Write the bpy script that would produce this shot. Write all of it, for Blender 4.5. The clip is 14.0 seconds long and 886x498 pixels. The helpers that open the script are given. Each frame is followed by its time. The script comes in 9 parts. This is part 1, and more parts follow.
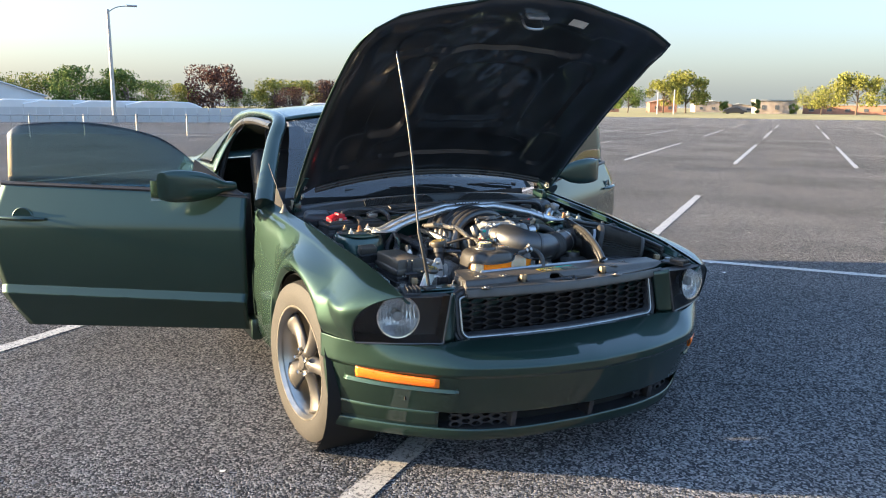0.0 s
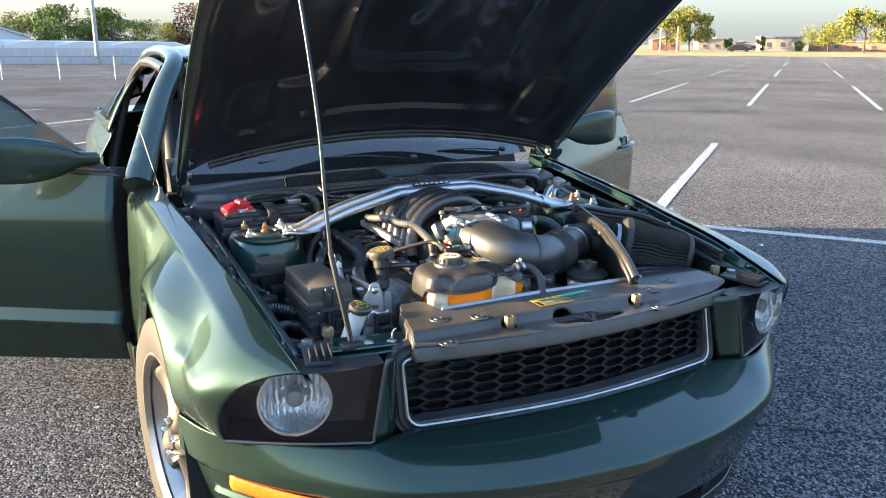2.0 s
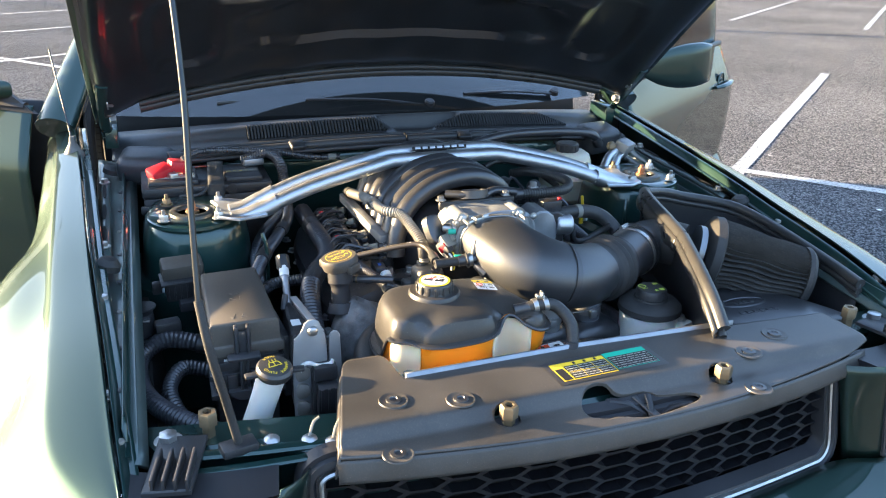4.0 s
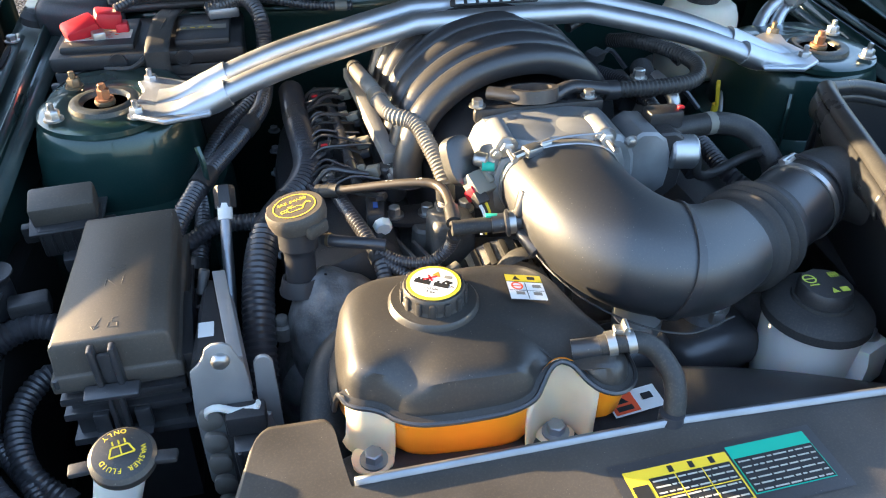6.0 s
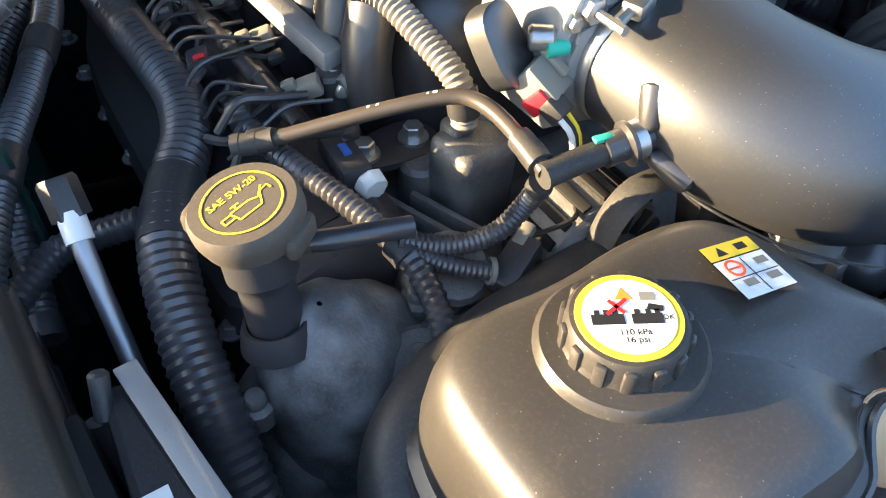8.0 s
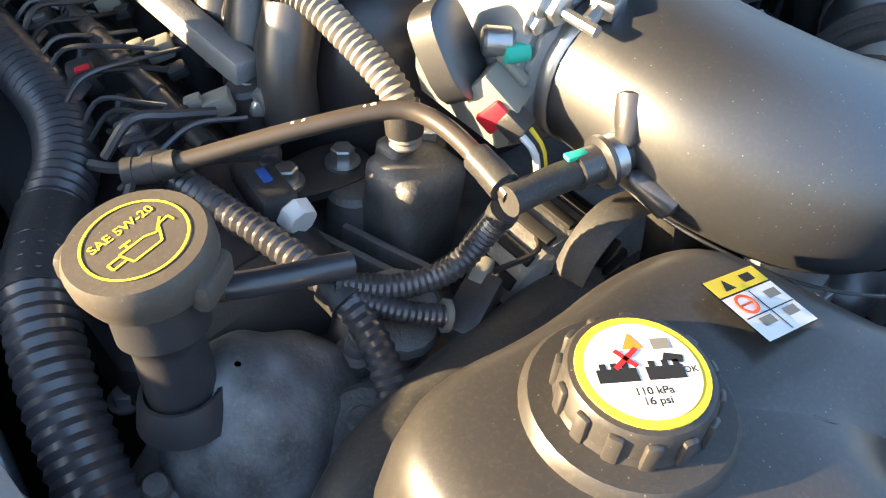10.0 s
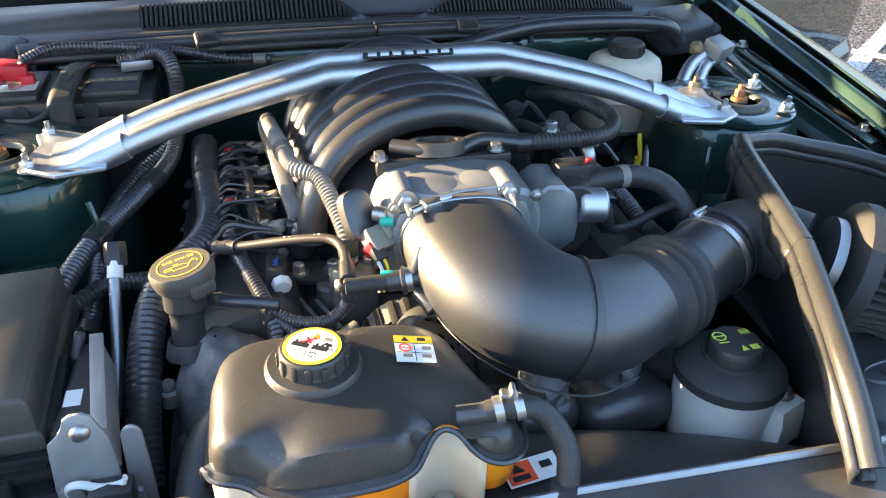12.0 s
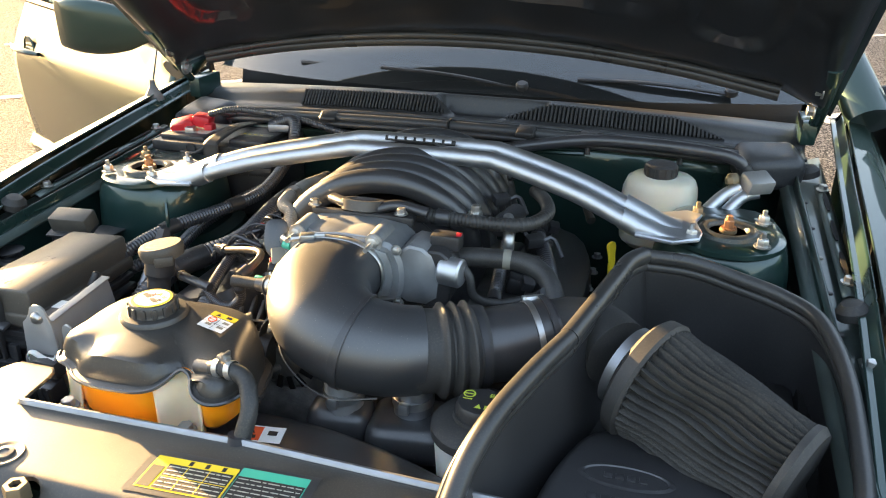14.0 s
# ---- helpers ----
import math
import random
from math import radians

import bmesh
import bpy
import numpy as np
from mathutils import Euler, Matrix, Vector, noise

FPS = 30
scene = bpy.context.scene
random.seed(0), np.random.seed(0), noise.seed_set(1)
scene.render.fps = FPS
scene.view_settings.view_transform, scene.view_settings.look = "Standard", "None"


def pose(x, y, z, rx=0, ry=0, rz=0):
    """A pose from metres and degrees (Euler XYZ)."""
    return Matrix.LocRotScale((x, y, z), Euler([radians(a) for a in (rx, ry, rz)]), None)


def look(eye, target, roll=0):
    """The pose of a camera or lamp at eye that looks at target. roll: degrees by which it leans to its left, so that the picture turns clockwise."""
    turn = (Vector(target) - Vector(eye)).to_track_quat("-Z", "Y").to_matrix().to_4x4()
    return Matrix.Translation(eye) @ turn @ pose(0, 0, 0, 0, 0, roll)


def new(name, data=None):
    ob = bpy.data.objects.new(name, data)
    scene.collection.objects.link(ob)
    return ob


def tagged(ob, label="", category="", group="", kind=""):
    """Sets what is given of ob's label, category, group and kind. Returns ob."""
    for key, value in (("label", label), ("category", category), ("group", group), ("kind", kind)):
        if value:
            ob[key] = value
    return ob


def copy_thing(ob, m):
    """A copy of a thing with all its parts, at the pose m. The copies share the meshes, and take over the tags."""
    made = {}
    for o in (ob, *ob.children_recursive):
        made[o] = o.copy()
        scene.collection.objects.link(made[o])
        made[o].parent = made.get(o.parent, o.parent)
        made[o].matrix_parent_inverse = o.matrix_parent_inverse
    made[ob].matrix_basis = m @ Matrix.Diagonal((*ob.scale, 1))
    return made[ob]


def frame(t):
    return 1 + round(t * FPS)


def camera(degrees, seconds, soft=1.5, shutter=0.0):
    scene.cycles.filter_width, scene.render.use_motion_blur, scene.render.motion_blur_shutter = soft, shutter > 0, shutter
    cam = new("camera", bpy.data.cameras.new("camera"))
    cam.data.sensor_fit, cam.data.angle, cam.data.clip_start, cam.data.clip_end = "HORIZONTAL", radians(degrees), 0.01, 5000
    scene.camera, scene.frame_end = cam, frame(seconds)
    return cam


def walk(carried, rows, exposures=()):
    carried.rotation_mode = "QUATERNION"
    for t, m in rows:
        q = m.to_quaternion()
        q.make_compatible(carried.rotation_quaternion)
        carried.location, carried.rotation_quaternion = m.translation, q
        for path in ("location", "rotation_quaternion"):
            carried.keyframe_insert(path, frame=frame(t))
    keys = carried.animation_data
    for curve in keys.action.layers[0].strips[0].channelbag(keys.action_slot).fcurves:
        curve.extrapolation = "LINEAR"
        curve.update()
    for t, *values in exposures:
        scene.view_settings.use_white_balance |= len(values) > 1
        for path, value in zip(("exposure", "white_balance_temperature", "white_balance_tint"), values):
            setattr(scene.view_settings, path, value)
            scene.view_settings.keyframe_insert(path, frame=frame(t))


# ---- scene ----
cam = camera(59.1, 14.0, soft=1.1)
PATH = [
    (0, (-1.771, -3.093, 1.418), (-0.894, -1.333, 1.054), 0.5),
    (0.5, (-1.567, -2.86, 1.394), (-0.693, -1.105, 0.998), 0.5),
    (1, (-1.36, -2.598, 1.405), (-0.485, -0.851, 0.975), 0.4),
    (1.5, (-1.218, -2.325, 1.388), (-0.344, -0.588, 0.919), 0.3),
    (2, (-1.097, -2.078, 1.396), (-0.232, -0.348, 0.887), 0.2),
    (2.2, (-1.037, -1.999, 1.393), (-0.18, -0.271, 0.866), 0.2),
    (4.3, (-0.561, -1.36, 1.387), (0.04, 0.382, 0.611), 1.8),
    (4.5, (-0.523, -1.285, 1.372), (0.03, 0.455, 0.555), 1.8),
    (5, (-0.409, -1.109, 1.352), (0.039, 0.61, 0.433), 1.7),
    (5.5, (-0.315, -0.991, 1.345), (0.051, 0.681, 0.31), 1.2),
    (6, (-0.311, -0.893, 1.318), (0.041, 0.7, 0.161), 0.6),
    (6.5, (-0.372, -0.742, 1.289), (0.048, 0.75, 0.025), 0.4),
    (7, (-0.425, -0.633, 1.271), (0.116, 0.736, -0.083), 0.8),
    (7.5, (-0.423, -0.54, 1.231), (0.263, 0.693, -0.187), 2.2),
    (7.7, (-0.408, -0.502, 1.197), (0.306, 0.673, -0.256), 1.6),
    (9.8, (-0.378, -0.383, 1.071), (0.612, 0.65, -0.326), 6.3),
    (10, (-0.38, -0.396, 1.09), (0.601, 0.673, -0.287), 6.0),
    (10.5, (-0.384, -0.476, 1.165), (0.533, 0.732, -0.139), 4.1),
    (11, (-0.35, -0.607, 1.224), (0.447, 0.764, 0.005), 2.3),
    (11.5, (-0.283, -0.744, 1.277), (0.349, 0.785, 0.153), 1.5),
    (12, (-0.221, -0.876, 1.3), (0.215, 0.774, 0.259), 1.5),
    (12.5, (-0.103, -0.941, 1.316), (0.109, 0.791, 0.337), 1.5),
    (13, (0.075, -0.976, 1.343), (0.035, 0.798, 0.419), 1.2),
    (13.5, (0.275, -1.041, 1.337), (-0.009, 0.739, 0.471), 0.8),
    (14, (0.447, -1.091, 1.335), (-0.077, 0.667, 0.537), 0.4),
]
walk(cam, [(t, look(eye, target, roll)) for t, eye, target, roll in PATH], exposures=((0, 1.07, 5250, 8), (2.2, 1.46, 5250, 8), (4.5, 1.76, 5400, 8), (7.5, 1.76, 5450, 8), (10, 1.66, 5450, 8), (12.5, 2.02, 5450, 8), (13.0, 2.18, 5900, 8), (13.5, 2.15, 6400, 8), (14, 2.0, 7000, 9)))

# ---- light ----
SUN_EL, SUN_AZ = 10.5, -62.0
world = bpy.data.worlds.new("sky")
scene.world = world
world.use_nodes = True
wn = world.node_tree.nodes
sky = wn.new("ShaderNodeTexSky")
sky.sky_type = 'NISHITA'
sky.sun_disc = False
sky.sun_elevation, sky.sun_rotation = radians(SUN_EL), radians(SUN_AZ)
sky.air_density, sky.dust_density, sky.ozone_density = 1.0, 3.5, 1.0
veil = wn.new("ShaderNodeMix")
veil.data_type = 'RGBA'
veil.inputs[0].default_value = 0.45
# warm haze low over the horizon, thinning to a pale veil overhead
wc, ws, wr, wm = wn.new("ShaderNodeTexCoord"), wn.new("ShaderNodeSeparateXYZ"), wn.new("ShaderNodeMapRange"), wn.new("ShaderNodeMix")
wr.interpolation_type = 'SMOOTHSTEP'
wr.inputs["From Min"].default_value, wr.inputs["From Max"].default_value = 0.0, 0.42
wm.data_type = 'RGBA'
wm.inputs[6].default_value, wm.inputs[7].default_value = (2.1, 1.98, 1.6, 1), (2.0, 2.6, 3.6, 1)
world.node_tree.links.new(wc.outputs["Generated"], ws.inputs[0])
world.node_tree.links.new(ws.outputs[2], wr.inputs["Value"])
world.node_tree.links.new(wr.outputs[0], wm.inputs[0])
world.node_tree.links.new(wm.outputs[2], veil.inputs[7])
world.node_tree.links.new(sky.outputs[0], veil.inputs[6])
world.node_tree.links.new(veil.outputs[2], wn["Background"].inputs[0])
wn["Background"].inputs[1].default_value = 0.228
sun = new("sun", bpy.data.lights.new("sun", 'SUN'))
sun.data.energy, sun.data.angle, sun.data.color = 12.7, radians(0.6), (1.0, 0.655, 0.31)
sun_dir = Vector((math.sin(radians(SUN_AZ)) * math.cos(radians(SUN_EL)), math.cos(radians(SUN_AZ)) * math.cos(radians(SUN_EL)), math.sin(radians(SUN_EL))))
sun.matrix_world = look(sun_dir * 30, (0, 0, 0))


# ---- materials ----
def mat(name, color, rough=0.5, metal=0.0, var=0.15, vscale=6.0, grain=0.0, gscale=300.0, coat=0.0, rvar=0.1, spec=0.5, dust=0.0, dcolor=(0.35, 0.29, 0.2), trans=0.0, ior=1.45, sub=0.0, alpha=1.0, sheen=0.0, speck=0.0):
    """Principled surface with colour variation at one scale, roughness variation and fine relief at another."""
    m = bpy.data.materials.new(name)
    m.use_nodes = True
    t = m.node_tree
    n, l = t.nodes, t.links
    p = n["Principled BSDF"]
    tc = n.new("ShaderNodeTexCoord")
    nz = n.new("ShaderNodeTexNoise")
    nz.inputs["Scale"].default_value, nz.inputs["Detail"].default_value = vscale, 6.0
    l.new(tc.outputs["Object"], nz.inputs["Vector"])
    rp = n.new("ShaderNodeValToRGB")
    c = Vector(color)
    lo, hi = c * (1 - var), c * (1 + var)
    rp.color_ramp.elements[0].color, rp.color_ramp.elements[1].color = (*lo, 1), (*hi, 1)
    rp.color_ramp.elements[0].position, rp.color_ramp.elements[1].position = 0.3, 0.7
    l.new(nz.outputs["Fac"], rp.inputs["Fac"])
    col = rp.outputs["Color"]
    if dust:
        n2 = n.new("ShaderNodeTexNoise")
        n2.inputs["Scale"].default_value, n2.inputs["Detail"].default_value, n2.inputs["Roughness"].default_value = 420.0, 5.0, 0.65
        l.new(tc.outputs["Object"], n2.inputs["Vector"])
        r2 = n.new("ShaderNodeMapRange")
        r2.inputs["From Min"].default_value, r2.inputs["From Max"].default_value, r2.inputs["To Max"].default_value = 0.5, 0.8, dust
        l.new(n2.outputs["Fac"], r2.inputs["Value"])
        mx = n.new("ShaderNodeMix")
        mx.data_type = 'RGBA'
        l.new(r2.outputs[0], mx.inputs[0])
        l.new(col, mx.inputs[6])
        mx.inputs[7].default_value = (*dcolor, 1)
        col = mx.outputs[2]
    if speck:
        vo, lt, sp, gt, mu, m3 = n.new("ShaderNodeTexVoronoi"), n.new("ShaderNodeMath"), n.new("ShaderNodeSeparateColor"), n.new("ShaderNodeMath"), n.new("ShaderNodeMath"), n.new("ShaderNodeMix")
        vo.inputs["Scale"].default_value = 520.0
        lt.operation, gt.operation, mu.operation = 'LESS_THAN', 'LESS_THAN', 'MULTIPLY'
        lt.inputs[1].default_value = 0.22
        tr = n.new("ShaderNodeMapRange")
        tr.inputs["From Min"].default_value, tr.inputs["From Max"].default_value, tr.inputs["To Max"].default_value = 0.45, 0.75, speck * 2
        l.new(nz.outputs["Fac"], tr.inputs["Value"])
        l.new(tr.outputs[0], gt.inputs[1])
        m3.data_type = 'RGBA'
        l.new(tc.outputs["Object"], vo.inputs["Vector"])
        l.new(vo.outputs["Distance"], lt.inputs[0])
        l.new(vo.outputs["Color"], sp.inputs[0])
        l.new(sp.outputs[0], gt.inputs[0])
        l.new(lt.outputs[0], mu.inputs[0])
        l.new(gt.outputs[0], mu.inputs[1])
        l.new(mu.outputs[0], m3.inputs[0])
        l.new(col, m3.inputs[6])
        m3.inputs[7].default_value = (0.17, 0.155, 0.13, 1)
        col = m3.outputs[2]
    l.new(col, p.inputs["Base Color"])
    rr = n.new("ShaderNodeMapRange")
    rr.inputs["To Min"].default_value, rr.inputs["To Max"].default_value = max(0.0, rough - rvar), min(1.0, rough + rvar)
    l.new(nz.outputs["Fac"], rr.inputs["Value"])
    l.new(rr.outputs[0], p.inputs["Roughness"])
    p.inputs["Metallic"].default_value = metal
    p.inputs["Specular IOR Level"].default_value = spec
    p.inputs["IOR"].default_value = ior
    p.inputs["Coat Weight"].default_value = coat
    p.inputs["Coat Roughness"].default_value = 0.03
    p.inputs["Coat IOR"].default_value = 1.5
    p.inputs["Transmission Weight"].default_value = trans
    p.inputs["Alpha"].default_value = alpha
    p.inputs["Sheen Weight"].default_value = sheen
    p.inputs["Sheen Roughness"].default_value = 0.45
    p.inputs["Sheen Tint"].default_value = (1.0, 0.95, 0.86, 1)
    if sub:
        p.inputs["Subsurface Weight"].default_value = sub
        p.inputs["Subsurface Radius"].default_value = (0.03, 0.015, 0.008)
        p.inputs["Subsurface Scale"].default_value = 0.5
    if grain:
        n3 = n.new("ShaderNodeTexNoise")
        n3.inputs["Scale"].default_value, n3.inputs["Detail"].default_value = gscale, 3.0
        l.new(tc.outputs["Object"], n3.inputs["Vector"])
        b = n.new("ShaderNodeBump")
        b.inputs["Strength"].default_value, b.inputs["Distance"].default_value = grain, 0.002
        l.new(n3.outputs["Fac"], b.inputs["Height"])
        l.new(b.outputs[0], p.inputs["Normal"])
    return m


M_PAINT = mat("green_paint", (0.026, 0.051, 0.041), 0.52, 0.94, 0.06, 2.0, coat=1.0, rvar=0.03, spec=0.0)
M_BAY = mat("bay_paint", (0.017, 0.048, 0.043), 0.3, 0.4, 0.2, 5.0, coat=1.0, dust=0.05)
M_BLACK = mat("black_plastic", (0.030, 0.030, 0.032), 0.42, 0, 0.25, 8.0, grain=0.15, gscale=900, dust=0.08, spec=0.6)
M_MATTE = mat("matte_textured_plastic", (0.038, 0.036, 0.034), 0.35, 0, 0.25, 6.0, grain=0.07, gscale=1500, dust=0.10, rvar=0.14, spec=0.8, sheen=0.0, speck=0.05)
M_SATIN = mat("satin_black_plastic", (0.036, 0.036, 0.039), 0.33, 0, 0.2, 5.0, grain=0.05, gscale=1200, dust=0.06, spec=1.0, speck=0.07)
M_COVER = mat("cover_plastic", (0.058, 0.053, 0.047), 0.44, 0, 0.35, 9.0, grain=0.07, gscale=1300, dust=0.14, rvar=0.16, spec=0.7, sheen=0.0, speck=0.04)
M_LID = mat("dusty_lid_plastic", (0.074, 0.066, 0.056), 0.48, 0, 0.25, 7.0, grain=0.08, gscale=1500, dust=0.14, rvar=0.14, spec=0.5, sheen=0.0, speck=0.05)
M_BRKT = mat("dull_aluminium_plate", (0.36, 0.365, 0.365), 0.5, 0.45, 0.12, 14.0, grain=0.1, gscale=700, dust=0.1)
# bay paint with the rail's pale sky reflection put into its base colour
M_RAIL = mat("sky_paled_bay_paint", (0.085, 0.115, 0.11), 0.36, 0.35, 0.3, 9.0, coat=0.5, dust=0.12)
M_RUBBER = mat("black_rubber", (0.035, 0.035, 0.035), 0.6, 0, 0.3, 20.0, grain=0.1, gscale=600, dust=0.12)
M_HOSE = mat("rubber_hose", (0.035, 0.035, 0.035), 0.45, 0, 0.3, 30.0, dust=0.15)
M_LOOM = mat("convoluted_loom", (0.040, 0.040, 0.046), 0.34, 0, 0.2, 30.0, dust=0.05, spec=0.9, coat=0.15)
M_CONDUIT = mat("pale_conduit", (0.22, 0.205, 0.18), 0.45, 0, 0.2, 30.0, dust=0.1)
M_ELBOW = mat("dusty_elbow_plastic", (0.020, 0.022, 0.026), 0.45, 0, 0.3, 5.0, grain=0.03, gscale=1200, dust=0.07, rvar=0.08, spec=0.8, ior=1.7, sheen=0.0, speck=0.09)
M_GRILLE = mat("black_grille_mesh", (0.010, 0.010, 0.012), 0.35, 0, 0.2, 10.0)
M_CASTGREY = mat("smooth_grey_casting", (0.150, 0.152, 0.156), 0.52, 0.2, 0.6, 34.0, grain=0.35, gscale=320, dust=0.35)
M_TYRE = mat("tyre_rubber", (0.03, 0.029, 0.028), 0.7, 0, 0.25, 12.0, grain=0.2, gscale=200, dust=0.15)
M_ALU = mat("cast_aluminium", (0.33, 0.33, 0.325), 0.5, 0.5, 0.2, 10.0, grain=0.25, gscale=500, dust=0.1)
M_CASTDARK = mat("dirty_cast_aluminium", (0.14, 0.138, 0.132), 0.52, 0.3, 0.5, 26.0, grain=0.35, gscale=360, dust=0.3)
M_THROT = mat("dusty_throttle_casting", (0.25, 0.262, 0.272), 0.46, 0.35, 0.22, 22.0, grain=0.12, gscale=500, dust=0.12)
M_BAR = mat("brushed_aluminium", (0.62, 0.64, 0.67), 0.47, 1.0, 0.06, 40.0, grain=0.05, gscale=800)
M_CHROME = mat("bright_metal", (0.75, 0.75, 0.74), 0.15, 1.0, 0.05, 20.0)
M_ZINC = mat("zinc_plate", (0.5, 0.5, 0.49), 0.35, 0.9, 0.15, 30.0, grain=0.1)
M_BRASS = mat("yellow_zinc", (0.22, 0.175, 0.11), 0.5, 0.7, 0.2, 40.0)
M_COPPER = mat("rusty_nut", (0.38, 0.19, 0.10), 0.5, 0.7, 0.3, 60.0)
M_STEEL = mat("plain_steel", (0.33, 0.34, 0.36), 0.4, 0.85, 0.2, 20.0, dust=0.1)
M_WHITE = mat("white_plastic", (0.72, 0.72, 0.68), 0.4, 0, 0.08, 10.0, sub=0.2)
M_CREAM = mat("reservoir_plastic", (0.62, 0.60, 0.50), 0.4, 0, 0.12, 12.0, sub=0.3)
M_ORANGE = mat("orange_coolant", (0.86, 0.27, 0.010), 0.3, 0, 0.10, 8.0, sub=0.3)
M_TANK = mat("milky_plastic", (0.88, 0.60, 0.40), 0.35, 0, 0.12, 14.0, sub=0.5)
M_RED = mat("red_plastic", (0.55, 0.02, 0.03), 0.4, 0, 0.15, 20.0)
M_YEL = mat("yellow_print", (0.85, 0.62, 0.03), 0.5, 0, 0.05)
M_WPRINT = mat("white_print", (0.78, 0.78, 0.75), 0.45, 0, 0.05)
M_BPRINT = mat("black_print", (0.02, 0.02, 0.02), 0.5, 0, 0.05)
M_GPRINT = mat("green_print", (0.05, 0.45, 0.30), 0.5, 0, 0.08)
M_RPRINT = mat("red_print", (0.75, 0.10, 0.03), 0.5, 0, 0.08)
M_GREYC = mat("grey_connector", (0.20, 0.195, 0.165), 0.5, 0, 0.15)
# near-black: shade of holes and recesses put into colour; also cracks, joints
M_DARK = mat("void_shade_black", (0.006, 0.006, 0.006), 0.8, 0, 0.2)
M_TRIM = mat("black_trim", (0.030, 0.030, 0.033), 0.42, 0, 0.2, 10.0, grain=0.1, gscale=700)
M_COWL = mat("weathered_cowl_plastic", (0.046, 0.048, 0.052), 0.38, 0, 0.2, 8.0, grain=0.1, gscale=700, dust=0.15)
M_LINER = mat("hood_inner", (0.018, 0.021, 0.026), 0.33, 0.1, 0.25, 6.0, coat=0.5, dust=0.06)
M_RIM = mat("painted_rim", (0.075, 0.072, 0.070), 0.45, 0.4, 0.1, 8.0, dust=0.15)
M_LIP = mat("machined_lip", (0.46, 0.44, 0.40), 0.34, 1.0, 0.08, 12.0)
M_SEAT = mat("dark_leather", (0.02, 0.02, 0.022), 0.5, 0, 0.2, 20.0, grain=0.2)
M_SEAL = mat("sealing_strip", (0.040, 0.040, 0.040), 0.30, 0, 0.2, 12.0, dust=0.12)
M_REFL = mat("lamp_reflector", (0.88, 0.89, 0.91), 0.22, 0.75, 0.05, 20.0)
M_ROD = mat("dull_rod_steel", (0.065, 0.067, 0.07), 0.30, 0.9, 0.15, 20.0)
M_AMBER = mat("amber_lens", (0.85, 0.17, 0.003), 0.3, 0, 0.12, 20.0, coat=0.3)


def glass(name, color, rough=0.0, haze=0.0, ior=1.5):
    """Thin pane: clear or tinted see-through with a real gloss."""
    m = bpy.data.materials.new(name)
    m.use_nodes = True
    n, l = m.node_tree.nodes, m.node_tree.links
    n.remove(n["Principled BSDF"])
    tr, gl, mx, fr = n.new("ShaderNodeBsdfTransparent"), n.new("ShaderNodeBsdfGlossy"), n.new("ShaderNodeMixShader"), n.new("ShaderNodeFresnel")
    tr.inputs[0].default_value = (*color, 1)
    gl.inputs["Roughness"].default_value = 0.02 + rough
    fr.inputs[0].default_value = ior
    l.new(fr.outputs[0], mx.inputs[0])
    l.new(tr.outputs[0], mx.inputs[1])
    l.new(gl.outputs[0], mx.inputs[2])
    out = mx.outputs[0]
    if haze:
        df, m2 = n.new("ShaderNodeBsdfDiffuse"), n.new("ShaderNodeMixShader")
        df.inputs[0].default_value = (0.55, 0.56, 0.58, 1)
        nz, mr = n.new("ShaderNodeTexNoise"), n.new("ShaderNodeMapRange")
        nz.inputs["Scale"].default_value, nz.inputs["Detail"].default_value = 5.0, 8.0
        mr.inputs["To Min"].default_value, mr.inputs["To Max"].default_value = haze * .6, haze * 1.4
        l.new(nz.outputs["Fac"], mr.inputs["Value"])
        l.new(mr.outputs[0], m2.inputs[0])
        l.new(out, m2.inputs[1])
        l.new(df.outputs[0], m2.inputs[2])
        out = m2.outputs[0]
    l.new(out, n["Material Output"].inputs[0])
    return m


M_GLASS = glass("tinted_glass", (0.38, 0.49, 0.53))
M_WIND = glass("windscreen_glass", (0.42, 0.50, 0.53), haze=0.02, ior=1.95)
M_LENS = glass("clear_lens", (0.92, 0.94, 0.95))


# ---- building helpers ----
def B():
    return bmesh.new()


def thing(name, label, category, loc=(0, 0, 0), group="", kind=""):
    ob = new(name)
    ob.location = loc
    ob.empty_display_size = 0.05
    return tagged(ob, label, category, group, kind)


def part(name, bm, material, parent=None, label="", smooth=True, solid=0.0, bevel=0.0, sub=0):
    me = bpy.data.meshes.new(name)
    bmesh.ops.recalc_face_normals(bm, faces=bm.faces[:])
    bm.to_mesh(me)
    bm.free()
    me.materials.append(material)
    ob = new(name, me)
    if smooth:
        me.polygons.foreach_set("use_smooth", [True] * len(me.polygons))
        me.set_sharp_from_angle(angle=radians(38))
    if parent:
        ob.parent = parent
        if parent.data is None:
            ob.matrix_parent_inverse = Matrix.Translation(parent.location).inverted()
    if solid:
        md = ob.modifiers.new("thick", 'SOLIDIFY')
        md.thickness, md.offset = solid, 0.0
    if bevel:
        md = ob.modifiers.new("edge", 'BEVEL')
        md.width, md.segments, md.limit_method = bevel, 2, 'ANGLE'
    if sub:
        md = ob.modifiers.new("smooth", 'SUBSURF')
        md.levels = md.render_levels = sub
    if label:
        tagged(ob, label)
    return ob


